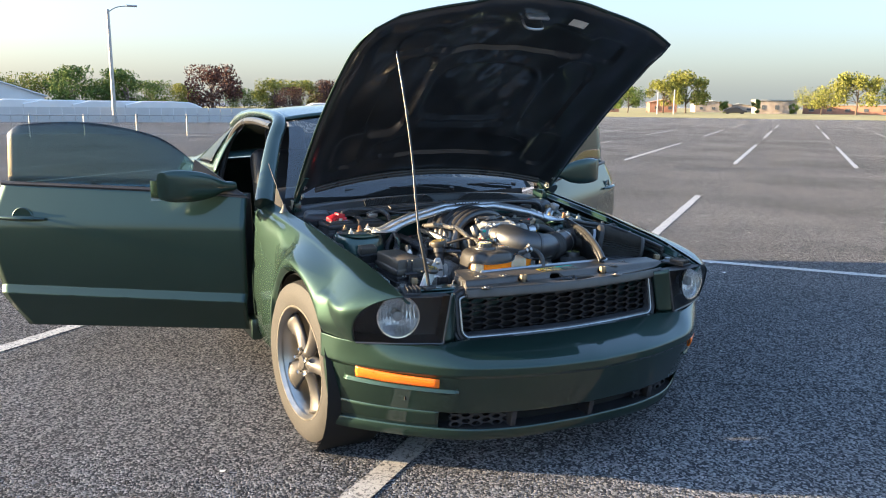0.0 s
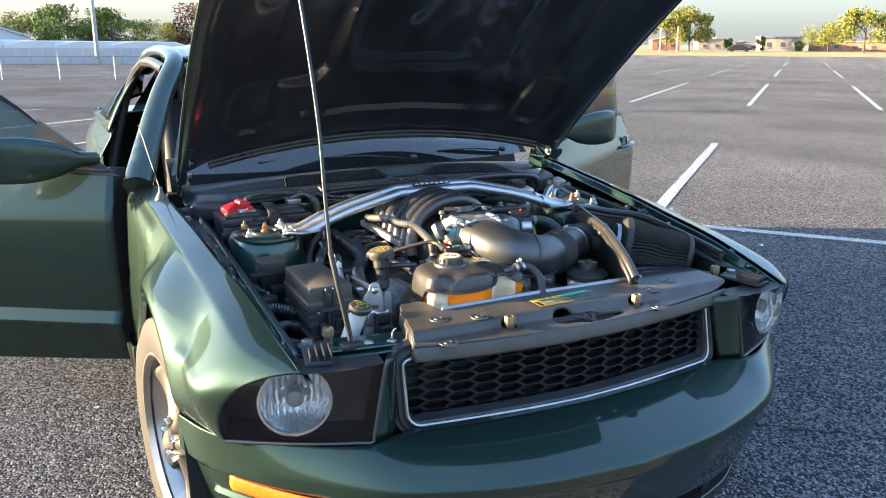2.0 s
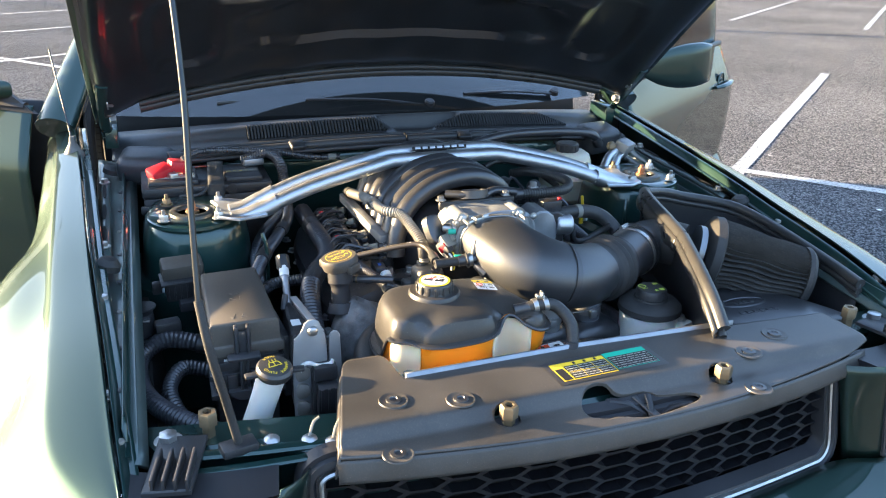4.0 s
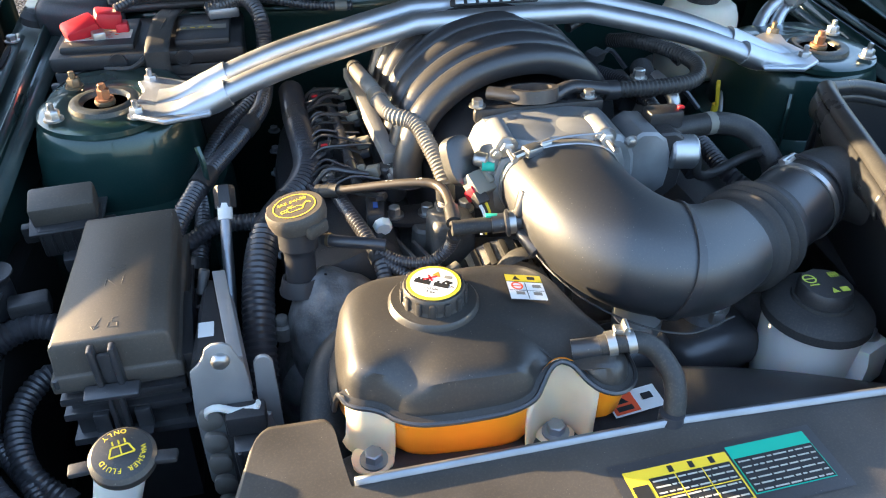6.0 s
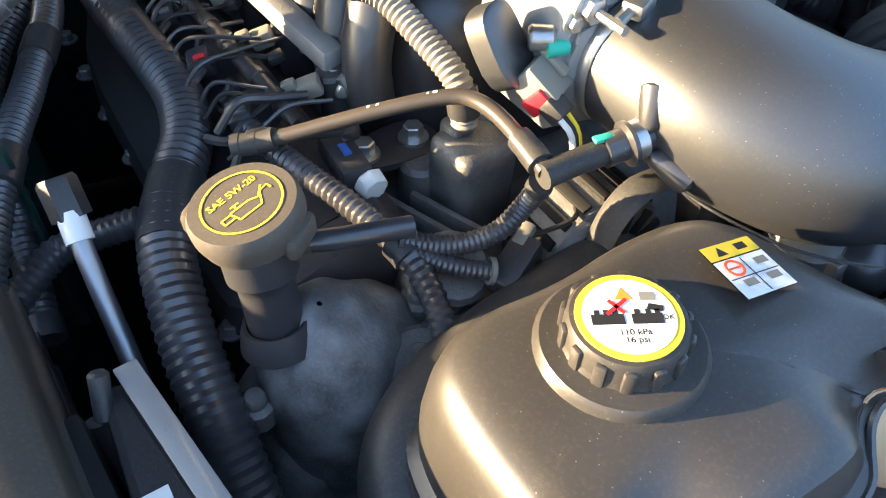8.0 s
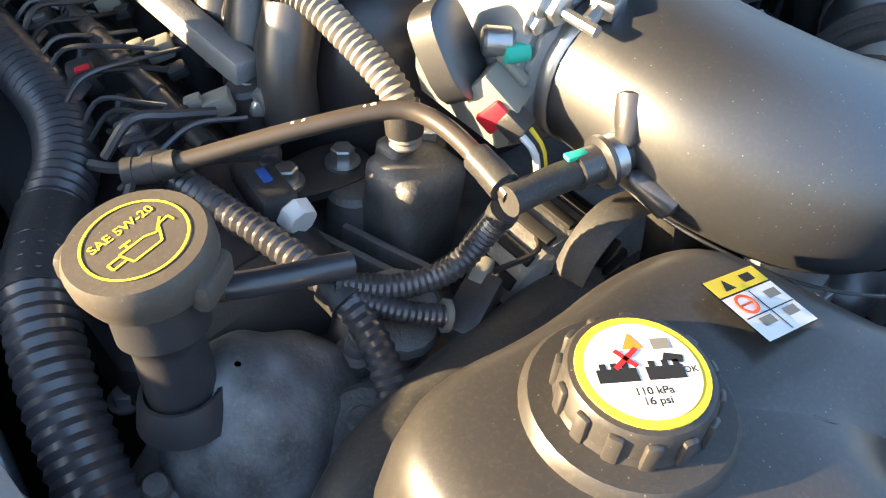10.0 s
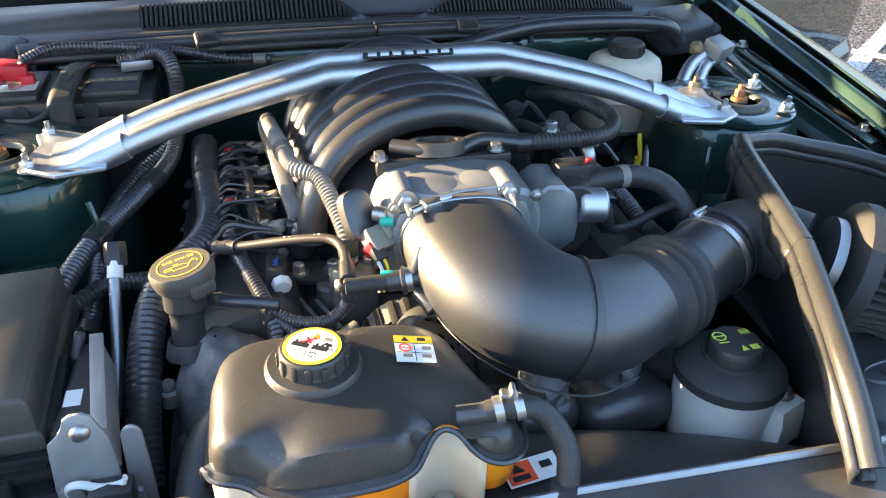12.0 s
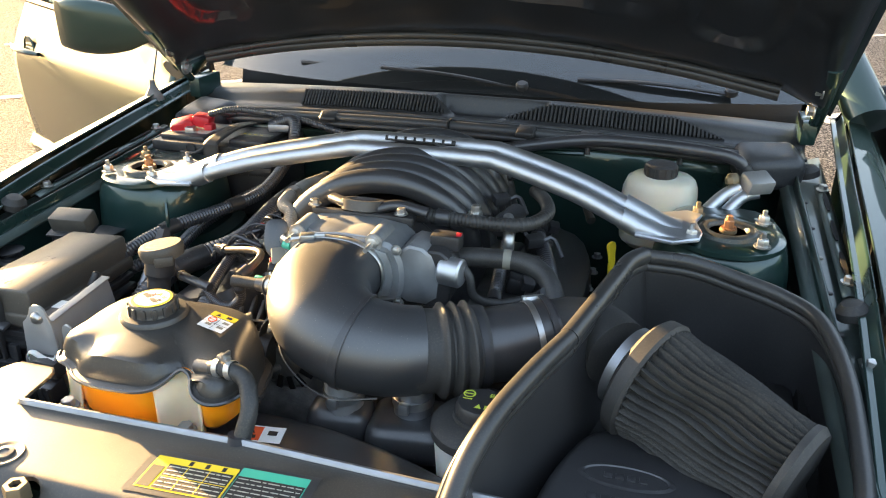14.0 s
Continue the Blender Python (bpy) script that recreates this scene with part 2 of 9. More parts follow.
def box(bm, c, s, rot=(0, 0, 0), bev=0.004, seg=2, taper=1.0):
    r = bmesh.ops.create_cube(bm, size=1.0)
    vs = r["verts"]
    for v in vs:
        k = taper if v.co.z > 0 else 1.0
        v.co = Vector((v.co.x * s[0] * k, v.co.y * s[1] * k, v.co.z * s[2]))
    if bev:
        es = list({e for v in vs for e in v.link_edges})
        r = bmesh.ops.bevel(bm, geom=es, offset=min(bev, min(s) * 0.45), segments=seg, affect='EDGES', profile=0.5)
        vs = list({v for f in r["faces"] for v in f.verts} | {v for v in vs if v.is_valid})
    bmesh.ops.transform(bm, matrix=pose(*c, *rot), verts=vs)
    return vs


def frame_of(d):
    d = Vector(d).normalized()
    a = d.cross(Vector((0, 0, 1)) if abs(d.z) < 0.95 else Vector((1, 0, 0))).normalized()
    return a, d.cross(a).normalized()


def ring(bm, c, a, b, r, seg, r2=None):
    r2 = r if r2 is None else r2
    return [bm.verts.new(Vector(c) + a * (math.cos(2 * math.pi * k / seg) * r) + b * (math.sin(2 * math.pi * k / seg) * r2)) for k in range(seg)]


def bridge(bm, r0, r1):
    n = len(r0)
    for k in range(n):
        bm.faces.new((r0[k], r0[(k + 1) % n], r1[(k + 1) % n], r1[k]))


def cyl(bm, p0, p1, r0, r1=None, seg=20, bev=0.0):
    """Round bar or cone from p0 to p1, with a small edge radius at both ends if bev is given."""
    r1 = r0 if r1 is None else r1
    p0, p1 = Vector(p0), Vector(p1)
    prof = [(0, r0), (1, r1)]
    ln = (p1 - p0).length
    if bev:
        e = bev / ln
        prof = [(0, r0 - bev), (e, r0), (1 - e, r1), (1, r1 - bev)]
    a, b = frame_of(p1 - p0)
    rs = [ring(bm, p0.lerp(p1, t), a, b, r, seg) for t, r in prof]
    for q in range(len(rs) - 1):
        bridge(bm, rs[q], rs[q + 1])
    bm.faces.new(rs[0][::-1])
    bm.faces.new(rs[-1])


def lathe(bm, prof, c, axis=(0, 0, 1), seg=28, cap=True):
    """Turned shape: prof is a list of (radius, height along axis) from c."""
    ax = Vector(axis).normalized()
    a, b = frame_of(ax)
    rs = [ring(bm, Vector(c) + ax * h, a, b, max(r, 1e-4), seg) for r, h in prof]
    for q in range(len(rs) - 1):
        bridge(bm, rs[q], rs[q + 1])
    if cap:
        bm.faces.new(rs[0][::-1])
        bm.faces.new(rs[-1])


def spline(pts, n):
    """n + 1 points, evenly spread, on a smooth curve through pts."""
    P = [Vector(p) for p in pts]
    if len(P) == 2:
        return [P[0].lerp(P[1], k / n) for k in range(n + 1)]
    P = [P[0] * 2 - P[1]] + P + [P[-1] * 2 - P[-2]]
    fine = []
    for i in range(1, len(P) - 2):
        for k in range(16):
            t = k / 16
            fine.append(0.5 * (2 * P[i] + (P[i + 1] - P[i - 1]) * t + (2 * P[i - 1] - 5 * P[i] + 4 * P[i + 1] - P[i + 2]) * t * t + (3 * P[i] - P[i - 1] - 3 * P[i + 1] + P[i + 2]) * t ** 3))
    fine.append(P[-2])
    d = [0.0]
    for i in range(1, len(fine)):
        d.append(d[-1] + (fine[i] - fine[i - 1]).length)
    out, j = [], 0
    for k in range(n + 1):
        s = d[-1] * k / n
        while j < len(d) - 2 and d[j + 1] < s:
            j += 1
        w = (s - d[j]) / max(1e-9, d[j + 1] - d[j])
        out.append(fine[j].lerp(fine[j + 1], min(1, max(0, w))))
    return out


def tube(bm, pts, r, seg=12, step=0.008, ribs=0.0, pitch=0.006, radii=None, flat=1.0, caps=True):
    """Hose along a smooth curve; ribs > 0 makes convoluted loom; radii: radius at even steps along the way."""
    ln = sum((Vector(pts[i + 1]) - Vector(pts[i])).length for i in range(len(pts) - 1))
    n = max(4, int(ln / (pitch / 2 if ribs else step)))
    C = spline(pts, n)
    a = None
    rs = []
    for i, p in enumerate(C):
        d = (C[min(i + 1, n)] - C[max(i - 1, 0)]).normalized()
        if a is None:
            a, b = frame_of(d)
        else:
            a = (a - d * a.dot(d)).normalized()
            b = d.cross(a)
        rad = r
        if radii:
            f = i / n * (len(radii) - 1)
            k = min(int(f), len(radii) - 2)
            w = f - k
            w = w * w * (3 - 2 * w)
            rad = radii[k] * (1 - w) + radii[k + 1] * w
        if ribs:
            rad += ribs if i % 2 else 0
        rs.append(ring(bm, p, a, b, rad, seg, rad * flat))
    for i in range(n):
        bridge(bm, rs[i], rs[i + 1])
    if caps:
        bm.faces.new(rs[0][::-1])
        bm.faces.new(rs[-1])


def surf(bm, f, nu, nv):
    g = [[bm.verts.new(f(i / nu, j / nv)) for j in range(nv + 1)] for i in range(nu + 1)]
    for i in range(nu):
        for j in range(nv):
            bm.faces.new((g[i][j], g[i + 1][j], g[i + 1][j + 1], g[i][j + 1]))
    return g


def chaikin(pts, k=2):
    P = [Vector((*p, 0)) if len(p) == 2 else Vector(p) for p in pts]
    for _ in range(k):
        P = [q for i in range(len(P)) for q in (P[i].lerp(P[(i + 1) % len(P)], 0.25), P[i].lerp(P[(i + 1) % len(P)], 0.75))]
    return P


def slab(bm, outline, levels, m=None):
    """Solid with the given outline in x, y; levels: (z, inset) from bottom to top, inset towards the outline's middle."""
    P = [Vector((p[0], p[1], 0)) for p in outline]
    n = len(P)
    nor = []
    area = sum(P[i].x * P[(i + 1) % n].y - P[(i + 1) % n].x * P[i].y for i in range(n))
    sg = 1 if area > 0 else -1
    for i in range(n):
        d = (P[(i + 1) % n] - P[i - 1]).normalized()
        nor.append(Vector((-d.y, d.x, 0)) * sg)
    rs = []
    for z, ins in levels:
        rs.append([bm.verts.new((m or Matrix()) @ (P[i] + nor[i] * ins + Vector((0, 0, z)))) for i in range(n)])
    for q in range(len(rs) - 1):
        bridge(bm, rs[q], rs[q + 1])
    bm.faces.new(rs[0][::-1])
    bm.faces.new(rs[-1])


def ci(xs, ys, x):
    """Smooth (cubic) interpolation in a small table."""
    n = len(xs)
    x = min(max(x, xs[0]), xs[-1])
    i = max(0, min(n - 2, int(np.searchsorted(xs, x)) - 1))
    h = xs[i + 1] - xs[i]
    t = (x - xs[i]) / h

    def slope(k):
        if k == 0:
            return (ys[1] - ys[0]) / (xs[1] - xs[0])
        if k == n - 1:
            return (ys[-1] - ys[-2]) / (xs[-1] - xs[-2])
        return (ys[k + 1] - ys[k - 1]) / (xs[k + 1] - xs[k - 1])
    a, b = slope(i) * h, slope(i + 1) * h
    return (2 * t ** 3 - 3 * t * t + 1) * ys[i] + (t ** 3 - 2 * t * t + t) * a + (3 * t * t - 2 * t ** 3) * ys[i + 1] + (t ** 3 - t * t) * b


def bolt(bm, c, r=0.007, h=0.006, axis=(0, 0, 1), washer=True):
    if washer:
        lathe(bm, [(r * 1.5, 0), (r * 1.5, h * 0.25)], c, axis, 16)
    c2 = Vector(c) + Vector(axis).normalized() * (h * 0.2)
    lathe(bm, [(r, 0), (r, h * 0.9), (r * 0.85, h)], c2, axis, 6)


# ---- ground, lines and distance ----
def asphalt():
    m = bpy.data.materials.new("worn_asphalt")
    m.use_nodes = True
    n, l = m.node_tree.nodes, m.node_tree.links
    p = n["Principled BSDF"]
    tc = n.new("ShaderNodeTexCoord")
    vor = n.new("ShaderNodeTexVoronoi")
    vor.inputs["Scale"].default_value = 115.0
    big = n.new("ShaderNodeTexNoise")
    big.inputs["Scale"].default_value, big.inputs["Detail"].default_value = 0.35, 8.0
    mid = n.new("ShaderNodeTexNoise")
    mid.inputs["Scale"].default_value, mid.inputs["Detail"].default_value, mid.inputs["Roughness"].default_value = 55.0, 4.0, 0.7
    for q in (vor, big, mid):
        l.new(tc.outputs["Object"], q.inputs["Vector"])
    r1 = n.new("ShaderNodeValToRGB")
    r1.color_ramp.elements[0].color, r1.color_ramp.elements[1].color = (0.062, 0.067, 0.078, 1), (0.60, 0.60, 0.62, 1)
    r1.color_ramp.elements[0].position, r1.color_ramp.elements[1].position = 0.36, 0.95
    l.new(vor.outputs["Color"], r1.inputs["Fac"])
    r2 = n.new("ShaderNodeMapRange")
    r2.inputs["From Min"].default_value, r2.inputs["From Max"].default_value, r2.inputs["To Min"].default_value, r2.inputs["To Max"].default_value = 0.3, 0.7, 0.75, 1.25
    l.new(big.outputs["Fac"], r2.inputs["Value"])
    mx = n.new("ShaderNodeVectorMath")
    mx.operation = 'SCALE'
    l.new(r1.outputs["Color"], mx.inputs[0])
    l.new(r2.outputs[0], mx.inputs["Scale"])
    l.new(mx.outputs[0], p.inputs["Base Color"])
    p.inputs["Roughness"].default_value = 0.8
    p.inputs["Diffuse Roughness"].default_value = 1.0
    p.inputs["Specular IOR Level"].default_value = 0.1
    ad = n.new("ShaderNodeMath")
    ad.operation = 'SUBTRACT'
    l.new(mid.outputs["Fac"], ad.inputs[0])
    l.new(vor.outputs["Distance"], ad.inputs[1])
    b = n.new("ShaderNodeBump")
    b.inputs["Strength"].default_value, b.inputs["Distance"].default_value = 1.0, 0.05
    l.new(ad.outputs[0], b.inputs["Height"])
    l.new(b.outputs[0], p.inputs["Normal"])
    return m


def line_paint():
    m = mat("worn_line_paint", (0.55, 0.54, 0.50), 0.6, 0, 0.1, 30.0, grain=0.5, gscale=150)
    n, l = m.node_tree.nodes, m.node_tree.links
    p = n["Principled BSDF"]
    tc = n.new("ShaderNodeTexCoord")
    v = n.new("ShaderNodeTexNoise")
    v.inputs["Scale"].default_value, v.inputs["Detail"].default_value, v.inputs["Roughness"].default_value = 60.0, 8.0, 0.75
    l.new(tc.outputs["Object"], v.inputs["Vector"])
    r = n.new("ShaderNodeValToRGB")
    r.color_ramp.elements[0].position, r.color_ramp.elements[1].position = 0.42, 0.5
    r.color_ramp.elements[0].color, r.color_ramp.elements[1].color = (0.07, 0.07, 0.07, 1), (0.44, 0.43, 0.41, 1)
    l.new(v.outputs["Fac"], r.inputs["Fac"])
    l.new(r.outputs["Color"], p.inputs["Base Color"])
    return m


M_ASPHALT = asphalt()
M_LINE = line_paint()
M_GRASS = mat("dry_grass", (0.30, 0.26, 0.10), 0.9, 0, 0.3, 0.2, grain=0.5, gscale=8)
M_FENCE = mat("pale_slat_fence", (0.50, 0.50, 0.49), 0.7, 0, 0.12, 0.5)
M_GALV = mat("galvanised_post", (0.38, 0.38, 0.37), 0.5, 0.6, 0.15, 4.0)
M_BRICK = mat("far_brick", (0.40, 0.20, 0.13), 0.8, 0, 0.2, 0.8)
M_STONE = mat("far_tan_wall", (0.36, 0.30, 0.25), 0.8, 0, 0.2, 0.8)
M_ROOFG = mat("far_roof", (0.30, 0.31, 0.31), 0.6, 0, 0.15, 0.8)
M_PANEL = mat("white_metal_siding", (0.62, 0.63, 0.63), 0.5, 0, 0.06, 0.5)
M_FARWIN = mat("far_window_glass", (0.10, 0.11, 0.12), 0.2, 0, 0.2, 1.0)
M_BARK = mat("bark", (0.13, 0.10, 0.075), 0.9, 0, 0.3, 8.0, grain=0.5, gscale=40)

bm = B()
surf(bm, lambda u, v: Vector(((u - 0.5) * 3000, (v - 0.5) * 3000, 0)), 6, 6)
tagged(part("ground", bm, M_ASPHALT, smooth=False), "weathered grey asphalt of an empty parking lot", "ground", kind="structure")

# dry verge beyond the lot, square to the stall lines
U, V = Vector((0.772, 0.636, 0)), Vector((-0.636, 0.772, 0))
bm = B()
for p in ((100, -260), (620, -260), (620, 190), (100, 190)):
    bm.verts.new(U * p[0] + V * p[1] + Vector((0, 0, 0.03)))
bm.faces.new(bm.verts)
tagged(part("verge", bm, M_GRASS, smooth=False), "dry yellow grass verge beyond the lot", "grass", kind="structure")


def stall_line(length, width=0.105):
    bm = B()
    rnd = random.Random(3)
    n = 40
    g = []
    for i in range(n + 1):
        x = (i / n - 0.5) * length
        w = width * 0.5
        g.append((bm.verts.new((x, -w + rnd.uniform(-.006, .006), 0.004)), bm.verts.new((x, w + rnd.uniform(-.006, .006), 0.004))))
    for i in range(n):
        bm.faces.new((g[i][0], g[i + 1][0], g[i + 1][1], g[i][1]))
    return bm


ang = math.degrees(math.atan2(U.y, U.x))
first = tagged(part("stall_line", stall_line(11.2), M_LINE, smooth=False), "worn white painted parking stall line", "road marking", "stall lines")
first.matrix_basis = pose(*(U * 4.25 + V * 0.1), 0, 0, ang)
for row in range(0, 4):
    for k in range(-11, 17):
        if row == 0 and k == 0 or row == 0 and k < -3:
            continue
        copy_thing(first, pose(*(U * (4.25 + 19.1 * row) + V * (0.1 + 2.75 * k)), 0, 0, ang))
cross = tagged(part("cross_line", stall_line(78), M_LINE, smooth=False), "worn white painted line across the stall heads", "road marking", "cross lines")
cross.matrix_basis = pose(*(U * 4.17 + V * 7 + Vector((0, 0, .002))), 0, 0, ang + 90)
for row in range(1, 4):
    copy_thing(cross, pose(*(U * (4.17 + 19.1 * row) + V * 7 + Vector((0, 0, .002))), 0, 0, ang + 90))


def crack(name, pts, w):
    bm = B()
    rnd = random.Random(len(pts))
    C = spline([(x, y, 0.003) for x, y in pts], 160)
    prev = None
    off = 0
    for i, c in enumerate(C):
        d = (C[min(i + 1, 160)] - C[max(i - 1, 0)]).normalized()
        s = Vector((-d.y, d.x, 0))
        off = off * 0.8 + rnd.uniform(-.014, .014)
        ww = w * rnd.uniform(0.4, 1.2)
        a, b = bm.verts.new(c + s * (off + ww)), bm.verts.new(c + s * (off - ww))
        if prev:
            bm.faces.new((prev[0], a, b, prev[1]))
        prev = (a, b)
    return tagged(part(name, bm, M_DARK, smooth=False), "thin dark crack in the asphalt", "crack", kind="structure")


crack("crack", [(1.0, -0.05), (1.45, -0.42), (2.1, -0.85), (3.0, -1.6), (4.5, -2.4)], 0.006)
crack("crack", [(-2.9, 1.4), (-1.9, 1.75), (-1.2, 2.4), (-0.6, 2.9)], 0.005)

# pale specks of loose grit and flattened litter
rnd = random.Random(11)
bm = B()
for k in range(1100):
    x, y, s = rnd.uniform(-4, 9), rnd.uniform(-3.5, 9), rnd.uniform(0.003, 0.009) * (2.8 if k % 7 == 0 else 1)
    a = rnd.uniform(0, 6.28)
    vs = [bm.verts.new((x + s * math.cos(a + q * 1.57) * rnd.uniform(.5, 1.3), y + s * math.sin(a + q * 1.57) * rnd.uniform(.5, 1.3), 0.004 + rnd.uniform(0, .004))) for q in range(4)]
    bm.faces.new(vs)
tagged(part("grit", bm, M_WPRINT, smooth=False), "pale specks of grit on the asphalt", "grit", kind="stuff")

# ---- far things: azimuth from +y towards +x, seen from the walk's start ----
E0 = Vector((-1.77, -3.09, 0))


def far(az, d, z=0.0):
    return E0 + Vector((math.sin(radians(az)) * d, math.cos(radians(az)) * d, z))


def leaf_mat(name, color):
    m = mat(name, color, 0.8, 0, 0.35, 1.2, spec=0.1)
    n, l = m.node_tree.nodes, m.node_tree.links
    g = n.new("ShaderNodeNewGeometry")
    hs = n.new("ShaderNodeHueSaturation")
    mr = n.new("ShaderNodeMapRange")
    mr.inputs["To Min"].default_value, mr.inputs["To Max"].default_value = 0.72, 1.3
    l.new(g.outputs["Random Per Island"], mr.inputs["Value"])
    l.new(mr.outputs[0], hs.inputs["Value"])
    src = n["Principled BSDF"].inputs["Base Color"].links[0].from_socket
    l.new(src, hs.inputs["Color"])
    l.new(hs.outputs[0], n["Principled BSDF"].inputs["Base Color"])
    return m


M_LEAF = leaf_mat("green_leaves", (0.115, 0.155, 0.04))
M_LEAFY = leaf_mat("yellow_green_leaves", (0.20, 0.205, 0.045))
M_LEAFR = leaf_mat("dark_red_leaves", (0.11, 0.06, 0.045))


def tree(loc, h, w, m, label, seed, trunk=0.28):
    """Tapered trunk with limbs, and a crown of many small leaf clumps round several boughs."""
    r = random.Random(seed)
    t = thing("tree", label, "tree", loc)
    L = Vector(loc)
    bm = B()
    tube(bm, [L, L + Vector((r.uniform(-.1, .1), r.uniform(-.1, .1), h * .3)), L + Vector((r.uniform(-.2, .2), 0, h * .75))], 0.2, 8, 0.4, radii=[h * .022, h * .016, h * .006])
    boughs = []
    for k in range(13):
        a = r.uniform(0, 6.28)
        zz = h * r.uniform(trunk + .05, .92)
        rad = w * .5 * math.sqrt(max(.05, 1 - ((zz / h - .58) / .46) ** 2)) * r.uniform(.5, 1.0)
        e = L + Vector((math.cos(a) * rad, math.sin(a) * rad, zz))
        s = L + Vector((0, 0, h * r.uniform(trunk * .8, .6)))
        tube(bm, [s, s.lerp(e, .5) + Vector((0, 0, .1 * h * r.random())), e], 0.05, 5, 0.5, radii=[h * .009, h * .003])
        boughs.append(e)
    part("trunk", bm, M_BARK, t)
    bm = B()
    for e in boughs + [L + Vector((0, 0, h * .8))] * 2:
        br = w * r.uniform(.15, .27)
        for q in range(330):
            d = Vector((r.gauss(0, 1), r.gauss(0, 1), r.gauss(0, .8))).normalized() * (br * r.random() ** .4)
            c = e + d
            if c.z < L.z + h * trunk * .8 or c.z > L.z + h * 1.03:
                continue
            s = h * r.uniform(.010, .026)
            a, b = frame_of(Vector((r.gauss(0, 1), r.gauss(0, 1), r.gauss(0, 1))))
            v = [bm.verts.new(c + a * (s * x) + b * (s * y)) for x, y in ((-1, -.5), (.2, -1), (1, .3), (-.1, 1))]
            bm.faces.new(v)
    part("crown", bm, m, t, smooth=False)
    return t


G, Y_, R_ = "leafy green tree in late sun", "yellowing green tree in late sun", "dark red leaved tree in late sun"
for az, d, h, w, m, lab in ((-1.0, 105, 4.6, 7, M_LEAFY, Y_), (1.6, 100, 5.2, 6.5, M_LEAF, G), (3.2, 104, 3.9, 6, M_LEAF, G), (4.8, 100, 5.0, 6, M_LEAF, G), (6.3, 108, 4.0, 6, M_LEAF, G), (8.2, 104, 3.6, 4.5, M_LEAFY, Y_),
                            (10.2, 100, 5.7, 6.2, M_LEAFR, R_), (12.4, 106, 3.2, 4.5, M_LEAF, G), (14.4, 102, 4.3, 5, M_LEAFY, Y_), (15.4, 96, 3.2, 4, M_LEAFR, R_), (16.9, 106, 4.2, 5, M_LEAFY, Y_), (18.5, 104, 4.3, 5, M_LEAFR, R_), (-3.2, 104, 4.4, 6, M_LEAF, G),
                            (39.5, 160, 5.0, 6, M_LEAF, G), (41.9, 170, 6.6, 7.5, M_LEAFY, Y_), (43.4, 172, 8.6, 8, M_LEAFY, Y_), (51.9, 170, 5.4, 8.5, M_LEAFY, Y_), (53.9, 166, 7.8, 7.5, M_LEAFY, Y_), (56.4, 170, 6.0, 7, M_LEAF, G), (38.2, 165, 4.0, 5, M_LEAF, G)):
    tree(far(az, d), h, w, m, lab, int(az * 37) + 500, 0.12 if az < 30 else 0.26)
for az, h in ((45.9, 2.6), (48.0, 2.9), (50.2, 2.4)):
    tree(far(az, 176), h, 2.0, M_LEAF, "small dark green ornamental tree on the verge", int(az * 10), 0.08)


def fence_panelled():
    t = thing("slat_fence", "long pale privacy fence behind the lot", "fence", far(8, 62))
    a, b = far(-14, 64), far(30, 62)
    d = (b - a).normalized()
    n = 60
    ln = (b - a).length / n
    ob0 = None
    for k in range(n):
        c = a + d * (ln * (k + .5))
        if ob0 is None:
            bm = B()
            box(bm, (0, 0, .52), (ln - .03, .05, 1.0), bev=0)
            ob0 = part("panel", bm, M_FENCE, t, smooth=False)
        else:
            ob = ob0.copy()
            scene.collection.objects.link(ob)
            ob.parent = t
        o = ob0 if k == 0 else ob
        o.matrix_parent_inverse = Matrix.Translation(t.location).inverted()
        o.matrix_basis = pose(*c, 0, 0, math.degrees(math.atan2(d.y, d.x)))


fence_panelled()


def chain_fence():
    a, b = far(-16, 38.6), far(36, 40)
    t = thing("rail_fence", "low galvanised fence with rails and posts", "fence", far(8, 37.5))
    d = (b - a).normalized()
    ln = (b - a).length
    bm = B()
    cyl(bm, a + Vector((0, 0, .86)), b + Vector((0, 0, .86)), 0.025, seg=8)
    part("top_rail", bm, M_GALV, t)
    bm = B()
    cyl(bm, a + Vector((0, 0, .12)), b + Vector((0, 0, .12)), 0.012, seg=6)
    part("wire", bm, M_GALV, t)
    k = 0.0
    while k < ln:
        c = a + d * k
        bm = B()
        cyl(bm, c, c + Vector((0, 0, .9)), 0.032, seg=8)
        part("post", bm, M_GALV, t)
        k += 2.0
    bm = B()
    n = int(ln / .12)
    for i in range(n):
        for s in (-1, 1):
            p = a + d * (i * .12)
            q = p + d * (s * .74) + Vector((0, 0, .74))
            p = p + Vector((0, 0, .1))
            vs = [bm.verts.new(p), bm.verts.new(p + d * .006), bm.verts.new(q + d * .006), bm.verts.new(q)]
            bm.faces.new(vs)
    tagged(part("mesh", bm, M_GALV, t, smooth=False), kind="stuff")


chain_fence()


